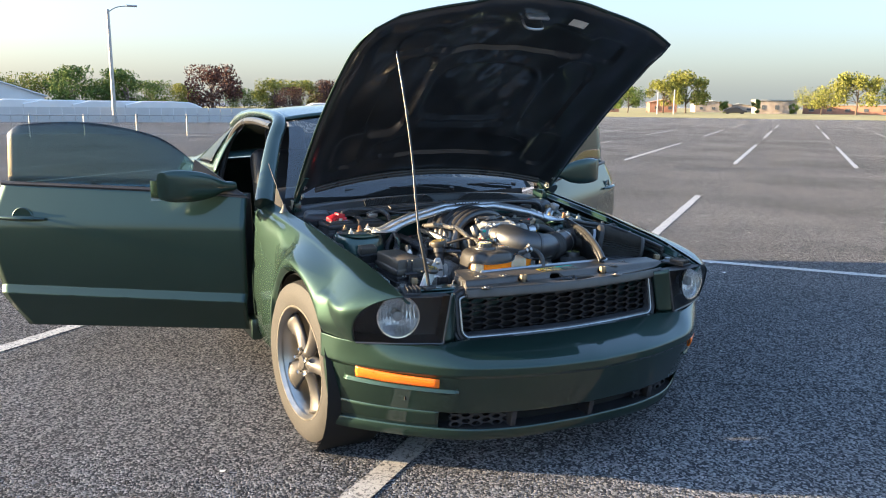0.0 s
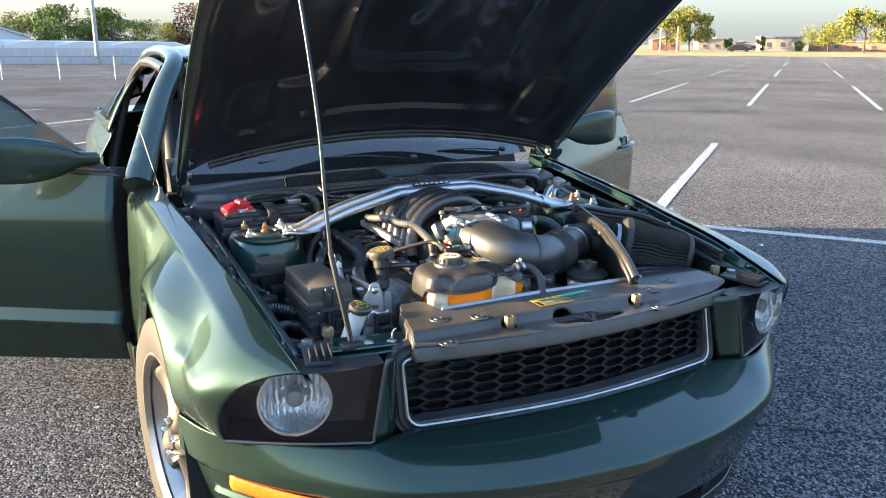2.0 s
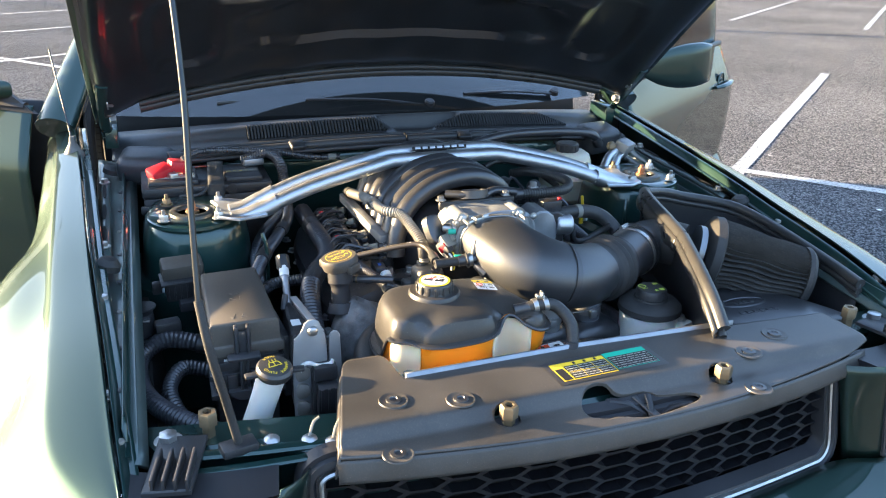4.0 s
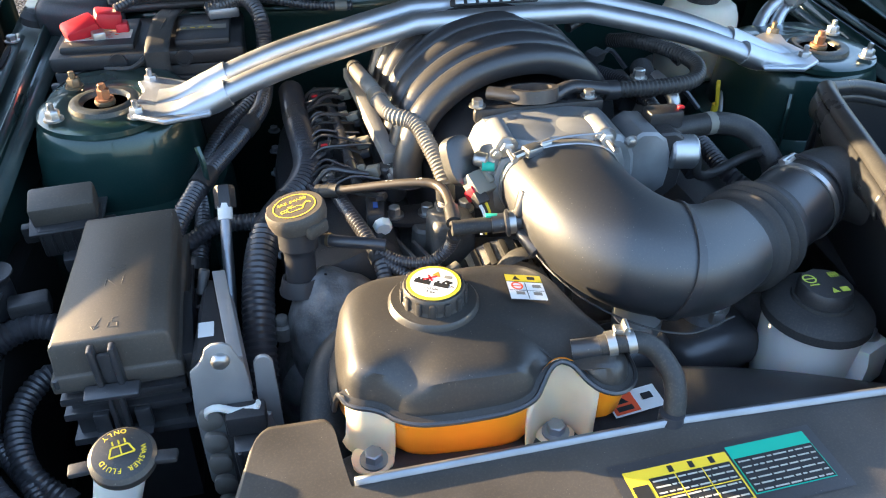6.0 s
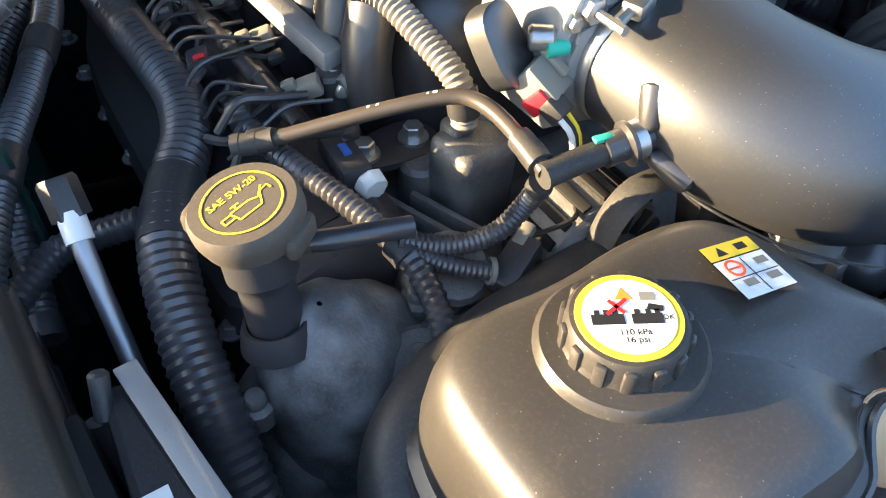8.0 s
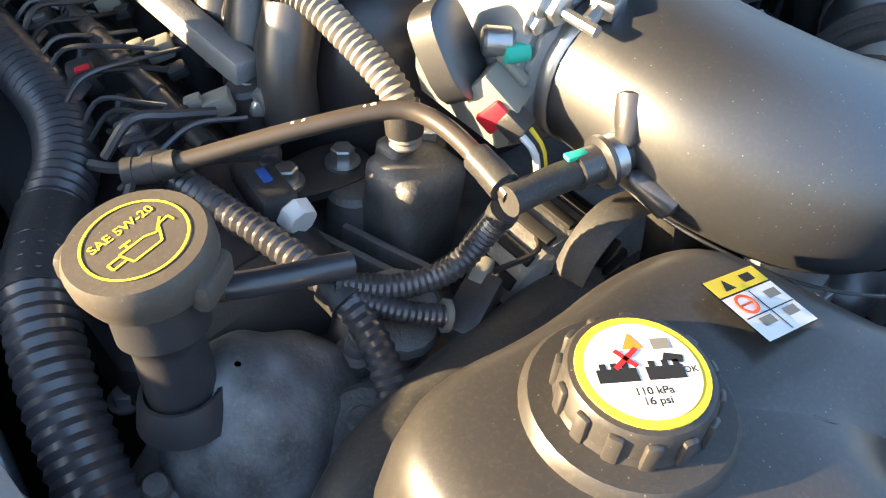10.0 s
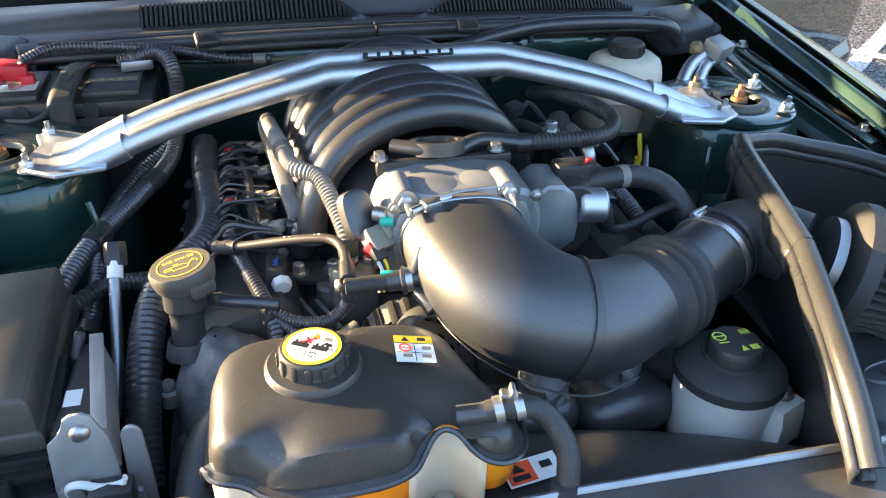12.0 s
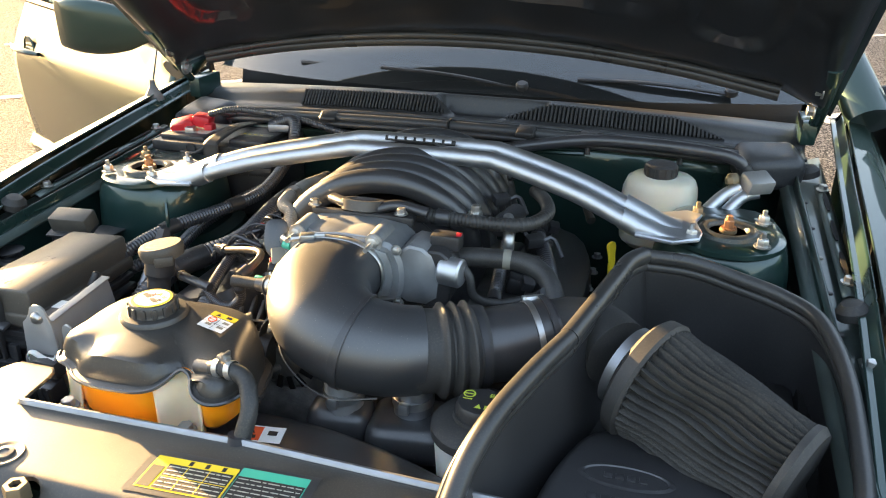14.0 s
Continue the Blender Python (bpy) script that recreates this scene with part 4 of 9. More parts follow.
bm = B()
surf(bm, lambda u, v: wind_pt(u * 2 - 1, v), 24, 10)
ws = part("windscreen", bm, M_WIND, car)
ws.visible_shadow = False
bm = B()
surf(bm, lambda u, v: wind_pt(u * 2 - 1, .0 + .1 * v) + Vector((0, .003, .001)), 24, 2)
part("windscreen_band", bm, M_TRIM, ws)
for s in (-1, 1):
    bm = B()
    P = [(s * .852, .74, .925), (s * .79, .90, 1.05), (s * .705, 1.10, 1.205), (s * .625, 1.27, 1.318), (s * .612, 1.55, 1.352), (s * .61, 1.95, 1.352), (s * .60, 2.30, 1.315), (s * .60, 2.52, 1.265)]
    tube(bm, P, .04, 14, .02, radii=[.05, .044, .04, .036, .034, .036, .05, .05], flat=.8)
    part("pillar", bm, M_PAINT, car)
    bm = B()
    tube(bm, [(s * .80, .80, .955), (s * .745, .955, 1.075), (s * .675, 1.12, 1.20), (s * .60, 1.26, 1.30)], .018, 8, .02)
    part("windscreen_trim", bm, M_TRIM, car)
    # door shut: B pillar edge lit through the opening
    bm = B()
    tube(bm, [(s * .66, 1.30, 1.29), (s * .665, 1.7, 1.31), (s * .68, 2.0, 1.285), (s * .73, 2.13, 1.17), (s * .80, 2.12, .95), (s * .86, 2.08, .7), (s * .87, 2.03, .4)], .022, 8, .02)
    part("door_seal", bm, M_SEAL, car)

    def side(u, v):
        y = 2.05 + 1.70 * u
        z = .24 + .74 * v
        if v < .45 and abs(y - 2.72) < .40:
            z = max(z, WR + math.sqrt(max(0, .385 ** 2 - (y - 2.72) ** 2)))
        x = .885 + .045 * math.sin(math.pi * min(1, v * 1.05)) - .06 * max(0, v - .8) * 5 - .16 * max(0, u - .6) ** 1.5
        return Vector((s * x, y, z))
    bm = B()
    surf(bm, side, 50, 24)
    part("quarter_panel", bm, M_PAINT, car, solid=0.004)
    bm = B()

    def sail(u, v):
        a = Vector((s * .845, 2.06 + 1.2 * u, .97))
        b = Vector((s * (.63 - .03 * u), 2.06 + .75 * u, 1.325 - .22 * u * u))
        return a.lerp(b, v) + Vector((s * .02 * math.sin(math.pi * v), 0, 0))
    surf(bm, sail, 14, 10)
    part("sail_panel", bm, M_PAINT, car, solid=0.01)
    bm = B()
    surf(bm, lambda u, v: sail(.16 + .5 * u * (1 - .5 * v), .12 + .7 * v) + Vector((s * .012, 0, .004)), 8, 8)
    part("quarter_window", bm, M_GLASS, car, solid=.004)
    bm = B()
    box(bm, (s * .875, 1.44, .265), (.09, 1.25, .12), bev=.02)
    part("sill", bm, M_PAINT, car)
    bm = B()
    surf(bm, lambda u, v: Vector((s * (.83 + .03 * v), .84 - .02 * v, .28 + .62 * u)), 6, 2)
    part("hinge_pillar", bm, M_BAY, car, solid=.03)
bm = B()
surf(bm, lambda u, v: Vector(((u * 2 - 1) * (.53 + .10 * v), 2.50 + .72 * v, 1.28 - .30 * v + .045 * (1 - (u * 2 - 1) ** 2) * (1 - .3 * v))), 16, 8)
part("rear_window", bm, M_GLASS, car)
bm = B()
surf(bm, lambda u, v: Vector(((u * 2 - 1) * (.82 - .06 * v), 3.15 + .62 * v, .965 + .03 * (1 - (u * 2 - 1) ** 2))), 16, 8)
part("trunk_lid", bm, M_PAINT, car, solid=.01)
bm = B()
surf(bm, lambda u, v: Vector(((u * 2 - 1) * .80, 3.77 + .05 * math.sin(math.pi * v) - .10 * (u * 2 - 1) ** 2, .26 + .71 * v)), 16, 10)
part("tail", bm, M_PAINT, car, solid=.01)
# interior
# floor pan, and bulkhead below, near-black: cabin shade put into their colour
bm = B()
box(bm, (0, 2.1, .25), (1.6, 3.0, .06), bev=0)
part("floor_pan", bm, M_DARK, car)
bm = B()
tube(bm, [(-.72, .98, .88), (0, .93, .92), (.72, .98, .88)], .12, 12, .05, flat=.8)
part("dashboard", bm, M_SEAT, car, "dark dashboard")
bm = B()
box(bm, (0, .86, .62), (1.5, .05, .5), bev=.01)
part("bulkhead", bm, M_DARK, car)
for s in (-1, 1):
    bm = B()
    box(bm, (s * .38, 1.62, .46), (.50, .52, .18), (8, 0, 0), .06, 4)
    seat = part("seat", bm, M_SEAT, car, "dark leather bucket seat")
    bm = B()
    box(bm, (s * .38, 1.95, .80), (.48, .16, .66), (-18, 0, 0), .06, 4)
    part("backrest", bm, M_SEAT, seat)
    bm = B()
    box(bm, (s * .38, 2.06, 1.17), (.26, .10, .19), (-14, 0, 0), .04, 4)
    part("headrest", bm, M_SEAT, seat)
bm = B()
lathe(bm, [(.185, -.012), (.195, 0), (.185, .012), (.172, 0), (.185, -.012)], (.38, 1.22, .86), (0, -1, .45), 32, cap=False)
box(bm, (.38, 1.22, .86), (.34, .03, .06), (-25, 0, 0), .01)
part("steering_wheel", bm, M_SEAT, car)


# doors, hinged near (+-0.92, 0.84)
def door(s, angle):
    """Open door: local u runs from the hinge to its rear edge, o outwards from its skin."""
    hinge = Vector((s * .915, .84, 0))
    du = Vector((s * math.sin(angle), math.cos(angle), 0))
    no = Vector((s * math.cos(angle), -math.sin(angle), 0))

    def W(u, o, z):
        return hinge + du * u + no * o + Vector((0, 0, z))
    t = new("door")
    t.location = W(.1, 0, .27)
    tagged(t, "open dark green door with raised tinted window")
    t.parent = car
    t.matrix_parent_inverse = Matrix.Translation(car.location).inverted()

    def rear(z):
        return ci([.27, .40, .48, .65, .85, 1.0], [1.15, 1.235, 1.27, 1.305, 1.30, 1.27], z)

    def skin(u, v):
        z = .275 + (.965 + .035 * u - .275) * v
        o = ci([.27, .45, .60, .72, .79, .83, .88, .94, 1.01], [.020, .036, .045, .047, .045, .037, .019, -.005, -.034], z)
        k = min(1, max(0, (z - (.425 + .03 * u)) / .035))
        o += .030 * (1 - k) - .16 * max(0, .415 + .03 * u - z)
        return W(rear(z) * u, o, z)
    bm = B()
    surf(bm, skin, 40, 150)
    part("door_skin", bm, M_PAINT, t, solid=.004)
    bm = B()
    surf(bm, lambda u, v: W((rear(.3 + .66 * v) - .03) * u + .01, -.10 - .02 * math.sin(math.pi * v), .29 + .67 * v), 10, 10)
    part("door_lining", bm, M_SEAT, t, solid=.02)
    bm = B()
    for k in range(12):
        z0, z1 = .28 + .057 * k, .28 + .057 * (k + 1)
        a, b = rear(z0), rear(z1)
        vs = [W(a, .03 - .30 * max(0, z0 - .82), z0), W(b, .03 - .30 * max(0, z1 - .82), z1), W(b - .01, -.11, z1), W(a - .01, -.11, z0)]
        bm.faces.new([bm.verts.new(x) for x in vs])
    part("door_edge", bm, M_PAINT, t, solid=.003)
    bm = B()
    tube(bm, [W(.02, -.014, .962), W(.6, -.022, .985), W(1.27, -.032, 1.003)], .012, 8, .05)
    part("belt_strip", bm, M_TRIM, t)
    # window pane
    top = [(.27, 1.02), (.27, 1.10), (.36, 1.18), (.47, 1.245), (.68, 1.295), (.89, 1.315), (1.10, 1.305), (1.20, 1.29), (1.245, 1.25), (1.255, 1.005)]
    bm = B()
    tx, tz = [p[0] for p in top[1:-1]], [p[1] for p in top[1:-1]]
    surf(bm, lambda u, v: W(.27 + .975 * u, -.045 - .03 * v, .99 + (ci(tx, tz, .27 + .975 * u) - .99) * v), 30, 6)
    part("window_pane", bm, M_GLASS, t, "tinted side window", solid=.004)
    bm = B()
    vs = [W(-.01, -.010, .945), W(.30, -.015, .965), W(.265, -.035, 1.135)]
    ps = [bm.verts.new(x) for x in vs]
    bm.faces.new(ps)
    part("mirror_sail", bm, M_TRIM, t, smooth=False, solid=.015)
    # mirror
    bm = B()
    rows = []
    for k in range(15):
        q = k / 14
        c = W(.10 + .25 * q, -.01 + .19 * q, 1.005 + .014 * q)
        hh = ci([0, .15, .35, .6, .85, 1], [.024, .028, .058, .076, .078, .066], q)
        ww = ci([0, .15, .35, .6, .85, 1], [.05, .05, .055, .06, .06, .03], q)
        rows.append([bm.verts.new(c + du * (ww * math.copysign(abs(math.cos(a)) ** .55, math.cos(a))) + Vector((0, 0, hh * math.copysign(abs(math.sin(a)) ** .55, math.sin(a))))) for a in [2 * math.pi * j / 20 for j in range(20)]])
    for k in range(14):
        bridge(bm, rows[k], rows[k + 1])
    bm.faces.new(rows[0][::-1])
    bm.faces.new(rows[-1])
    part("mirror", bm, M_PAINT, t, "door mirror in body colour")
    bm = B()
    surf(bm, lambda u, v: W(.27 + .10 * u, .055 + .09 * u, .94 + .10 * v) + du * .065 - no * .02, 4, 4)
    part("mirror_glass", bm, M_CHROME, t)
    # handle in its cup
    bm = B()
    lathe(bm, [(.055, .0), (.05, .004), (.046, -.006), (.02, -.014)], W(1.14, .034, .835), no, 28)
    part("handle_cup", bm, M_PAINT, t)
    bm = B()
    tube(bm, [W(1.02, .045, .832), W(1.08, .066, .836), W(1.16, .07, .838), W(1.28, .052, .838)], .016, 12, .01, radii=[.010, .014, .016, .015, .009], flat=.75)
    part("door_handle", bm, M_PAINT, t)


door(-1, radians(61.2))
door(1, radians(53.5))


# wheels
def wheel():
    t = thing("wheel_assembly", "five-spoke grey alloy wheel with a bright machined lip", "wheel", (0, 0, 0), "wheels of the car")
    bm = B()
    lathe(bm, [(.235, -.11), (.30, -.118), (.335, -.10), (.345, -.06), (.346, 0), (.345, .06), (.335, .10), (.30, .118), (.236, .108), (.232, .0)], (0, 0, 0), (1, 0, 0), 64, cap=False)
    ty = part("tyre", bm, M_TYRE, t)
    # tread grooves as near-black strips on the tyre, their shade painted on
    bm = B()
    for k in range(72):
        a = 2 * math.pi * k / 72
        for x0, x1, sk in ((-.095, -.05, .03), (.05, .095, -.03)):
            vs = []
            for x, da in ((x0, -.012), (x1, -.012 + sk), (x1, .002 + sk), (x0, .002)):
                r = .3478 - .0095 * max(0, (abs(x) - .07) / .025)
                vs.append(bm.verts.new((x, r * math.cos(a + da), r * math.sin(a + da))))
            bm.faces.new(vs)
    for x in (-.045, -.015, .015, .045):
        lathe(bm, [(.3465, x - .004), (.3465, x + .004)], (0, 0, 0), (1, 0, 0), 64, cap=False)
    part("groove_shade", bm, M_DARK, ty, smooth=False)
    bm = B()
    lathe(bm, [(.225, .095), (.236, .112), (.243, .112), (.243, .100), (.226, .08), (.218, .02), (.215, -.10)], (0, 0, 0), (-1, 0, 0), 64, cap=False)
    part("rim_lip", bm, M_LIP, t, "bright machined rim lip")
    # near-black disc stands in for the shade behind the spokes
    bm = B()
    lathe(bm, [(.214, -.10), (.05, -.09)], (0, 0, 0), (-1, 0, 0), 40, cap=False)
    part("rim_back_shade", bm, M_DARK, t)
    bm = B()
    lathe(bm, [(.15, -.06), (.15, -.05), (.03, -.05)], (0, 0, 0), (-1, 0, 0), 40, cap=False)
    part("brake_disc", bm, M_CASTDARK, t)
    for k in range(5):
        a = 2 * math.pi * k / 5 + .35
        m = Matrix.Rotation(a, 4, 'X')
        bm = B()

        def sp(u, v):
            r = .035 + .185 * u
            w = ci([0, .3, .7, 1], [.034, .030, .044, .060], u)
            x = -.065 - .028 * math.sin(math.pi * v) * (1 - .4 * u) + .03 * u * (1 - u) * 2 + .005
            return m @ Vector((x, w * (v * 2 - 1), r))
        surf(bm, sp, 12, 8)
        part("spoke", bm, M_RIM, t, solid=.018)
        bm = B()
        c = m @ Vector((-.085, .045 * math.sin(.63), .045 * math.cos(.63) + .012))
        bolt(bm, c, .009, .02, (-1, 0, 0), False)
        part("lug_nut", bm, M_CHROME, t)
    bm = B()
    lathe(bm, [(.036, .05), (.034, .088), (.028, .098), (.01, .10)], (0, 0, 0), (-1, 0, 0), 28)
    part("hub_cap", bm, M_RIM, t)
    return t


w0 = wheel()
w0.matrix_basis = pose(-.80, 0, WR, 0, 0, 6.5)
copy_thing(w0, pose(.80, 0, WR, 0, 0, 186.5))
copy_thing(w0, pose(-.80, 2.72, WR))
copy_thing(w0, pose(.80, 2.72, WR, 0, 0, 180))


# hood, raised on its hinges
HA = Vector((0, .715, .905))
HU = Vector((0, -1.02, .795)).normalized()
HN = Vector((0, .795, 1.02)).normalized()
HLEN = 1.335


def hood_pt(u, v, o=0.0):
    """u across (-1..1), v from the hinges to the front edge, o out of the outer skin."""
    w = ci([0, .3, .7, .92, 1], [.745, .748, .740, .722, .695], v)
    ln = HLEN * v + .135 * v * (1 - u * u) + (.135 + .035 * (1 - u * u)) * (1 - v)
    crown = .085 * (1 - u * u) * (1 - .55 * v) + .035 * math.sin(math.pi * min(1, v)) - .05 * max(0, v - .85) * 3 - .03 * max(0, abs(u) - .85) / .15
    scoop = .02 * math.exp(-(u / .38) ** 6) * min(1, v * 2)
    return HA + Vector((w * u, 0, 0)) + HU * ln + HN * (crown + scoop + o)


hood = thing("hood", "raised dark green hood with black ribbed underside", "hood", tuple(HA))
bm = B()
surf(bm, lambda u, v: hood_pt(u * 2 - 1, v), 40, 40)
part("hood_skin", bm, M_PAINT, hood, solid=.004)


def hood_in(u, v):
    d = .030
    e = min(1, (1 - abs(u)) / .06, v / .05, (1 - v) / .06)
    d *= min(1, max(0, e)) ** .5
    rib = 0.0
    for cu, cv, ru, rv, dd in ((0, .50, .34, .16, .018), (-.55, .52, .13, .22, .016), (.55, .52, .13, .22, .016), (0, .82, .50, .07, .016), (-.62, .84, .12, .06, .012), (.62, .84, .12, .06, .012), (0, .20, .55, .06, .014), (-.72, .22, .10, .10, .012), (.72, .22, .10, .10, .012), (0, .34, .30, .03, .010)):
        q = ((u - cu) / ru) ** 4 + ((v - cv) / rv) ** 4
        rib = max(rib, dd * max(0, min(1, (1.25 - q) * 3)))
    rib += .003 * math.sin(u * 23) * math.sin(v * 19)
    return hood_pt(u * .985, .012 + .976 * v, -d + rib - .004)


bm = B()
surf(bm, lambda u, v: hood_in(u * 2 - 1, v), 110, 90)
part("hood_inner_panel", bm, M_LINER, hood, "black ribbed inner panel")
for s in (-1, 1):
    bm = B()
    tube(bm, [hood_pt(s * .965, v, -.012) for v in (.06, .3, .6, .9)], .008, 8, .02)
    part("hood_seam", bm, M_TRIM, hood)
bm = B()
tube(bm, [hood_pt(u, .022, -.034) for u in (-.86, -.6, -.3, 0, .3, .6, .86)], .011, 10, .02)
tube(bm, [hood_pt(u, .034, -.030) for u in (-.86, -.6, -.3, 0, .3, .6, .86)], .008, 10, .02)
part("hood_rear_seal", bm, M_SEAL, hood)
bm = B()
box(bm, hood_pt(0, .93, -.035), (.10, .05, .012), (38, 0, 0), .003)
tube(bm, [hood_pt(-.06, .90, -.03), hood_pt(-.05, .90, -.075), hood_pt(.05, .90, -.075), hood_pt(.06, .90, -.03)], .005, 8, .01)
part("hood_striker", bm, M_ZINC, hood)
bm = B()
c = hood_pt(.30, .93, -.034)
surf(bm, lambda u, v: hood_pt(.24 + .11 * u, .905 + .035 * v, -.040), 4, 2)
part("hood_label", bm, M_WPRINT, hood, "pale paper label", smooth=False)
for s in (-1, 1):
    bm = B()
    tube(bm, [(s * .722, .66, .89), (s * .724, .60, .955), (s * .722, .54, 1.01), (s * .715, .46, 1.075)], .014, 8, .02, flat=.5)
    box(bm, (s * .715, .66, .92), (.03, .10, .05), bev=.004)
    part("hood_hinge", bm, M_BAY, hood)
    for y, z in ((.577, .975), (.523, 1.026)):
        bm = B()
        bolt(bm, (s * .712, y, z), .011, .012, (-s, 0, 0))
        part("hinge_bolt", bm, M_ZINC, hood)


# ---- engine bay: walls, towers, cowl ----
def cut(ob, bm):
    """Cuts the closed shape bm out of ob's mesh."""
    me = bpy.data.meshes.new("cutter")
    bmesh.ops.recalc_face_normals(bm, faces=bm.faces[:])
    bm.to_mesh(me)
    bm.free()
    cutter = new("cutter", me)
    md = ob.modifiers.new("cut", 'BOOLEAN')
    md.operation, md.solver, md.object = 'DIFFERENCE', 'EXACT', cutter
    dg = bpy.context.evaluated_depsgraph_get()
    dg.update()
    out = bpy.data.meshes.new_from_object(ob.evaluated_get(dg))
    ob.modifiers.clear()
    ob.data = out
    bpy.data.objects.remove(cutter)


bay = thing("engine_bay", "dark green painted engine bay with black inner panels", "engine bay", (0, 0, .4))
for s in (-1, 1):
    bm = B()
    surf(bm, lambda u, v: Vector((s * (.665 + .03 * v), -.49 + 1.19 * u, .40 + (.378 + .092 * u) * v + .0)), 30, 10)
    part("apron", bm, M_BAY, bay, solid=.004)
    bm = B()
    surf(bm, lambda u, v: Vector((s * (.668 + (.069 + .02 * u) * v), -.53 + 1.22 * u, .748 + .10 * u ** .8 - .008 * math.sin(math.pi * v) - .012 * max(0, .15 - v) / .15)), 30, 6)
    rail = part("apron_rail", bm, M_RAIL, bay, solid=.006)

    def rz(y):
        return .752 + .10 * ((y + .58) / 1.27) ** .8
    for y0, y1 in ((-.44, -.10), (.06, .50)):
        bm = B()
        n = 10
        surf(bm, lambda u, v: Vector((s * (.716 + .018 * (y0 + (y1 - y0) * u) + .022 * v), y0 + (y1 - y0) * u, rz(y0 + (y1 - y0) * u) + .004 + .006 * math.sin(math.pi * v))), n, 4)
        ch = part("rail_channel", bm, M_RAIL, rail, "slotted channel in bay paint paled for sky reflection", solid=.003)
        # slots are near-black slabs laid on the channel, their shade in the colour
        for q in (.22, .5, .78):
            yy = y0 + (y1 - y0) * q
            bm = B()
            slab(bm, chaikin([(-.004, -.04), (.004, -.04), (.004, .04), (-.004, .04)], 1), [(0, 0), (.002, 0)], pose(s * (.727 + .018 * yy), yy, rz(yy) + .0125, 4, 0, s * -1))
            part("rail_slot_shade", bm, M_DARK, ch)
        for q in (.08, .92):
            yy = y0 + (y1 - y0) * q
            bm = B()
            bolt(bm, (s * (.727 + .018 * yy), yy, rz(yy) + .012), .008, .009)
            part("rail_bolt", bm, M_ZINC, ch)
    for k in range(9):
        y = -.50 + .115 * k
        bm = B()
        lathe(bm, [(.007, 0), (.006, .003), (.002, .004)], (s * .700, y, rz(y) + .001), (0, 0, 1), 12)
        part("rail_plug", bm, M_BLACK if k % 3 else M_GREYC, rail)
    bm = B()
    tube(bm, [(s * .693, y, rz(y) - .012) for y in (-.52, -.3, 0, .3, .55)], .006, 8, .02)
    part("seam_bead", bm, M_BAY, rail)
# undertray near-black, the shade under the engine painted in
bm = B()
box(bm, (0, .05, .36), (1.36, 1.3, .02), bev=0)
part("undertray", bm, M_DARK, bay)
bm = B()
surf(bm, lambda u, v: Vector(((u * 2 - 1) * .68, .50 + .28 * ((u * 2 - 1) * .68) ** 2 - .028 * v, .38 + (.53 - .11 * ((u * 2 - 1) * .68) ** 2) * v)), 24, 10)
fw = part("firewall", bm, M_BAY, bay, solid=.006)
for x0, x1, z in ((-.45, -.24, .868), (-.02, .13, .878), (.14, .28, .872), (-.62, -.5, .80)):
    bm = B()
    tube(bm, [(x, .470 + .28 * x * x, z) for x in (x0, (x0 + x1) / 2, x1)], .006, 8, .02)
    part("firewall_bead", bm, M_BAY, fw)

# front cross member with its ribs, seen left of the radiator cover
bm = B()
slab(bm, [(-.66, -.500), (-.52, -.512), (-.44, -.562), (.44, -.562), (.52, -.512), (.66, -.500), (.69, -.43), (.40, -.47), (-.40, -.47), (-.69, -.42)], [(.62, .01), (.70, .0), (.728, .0), (.735, .006)])
xm = part("front_crossmember", bm, M_BAY, bay)
bm = B()
tube(bm, [(-.66, -.515, .738), (-.54, -.535, .738), (-.42, -.545, .735)], .010, 8, .02, flat=.5)
tube(bm, [(-.66, -.548, .732), (-.54, -.558, .730), (-.42, -.56, .728)], .008, 8, .02, flat=.5)
part("pressed_bead", bm, M_BAY, xm)
for s in (-1, 1):
    bm = B()
    slab(bm, [(-.03, -.06), (.03, -.06), (.035, .06), (-.03, .06)], [(0, 0), (.006, 0), (.008, .004)], pose(s * .635, -.545, .742, 0, 0, s * 12))
    br = part("lamp_bracket", bm, M_BLACK, xm)
    for k in range(4):
        bm = B()
        box(bm, (s * (.615 + .014 * k), -.575 + .004 * k, .756), (.004, .07, .018), (0, 0, s * 12), .001)
        part("bracket_rib", bm, M_BLACK, br)
    bm = B()
    bolt(bm, (s * .64, -.49, .745), .013, .012)
    part("bracket_bolt", bm, M_ZINC, br)


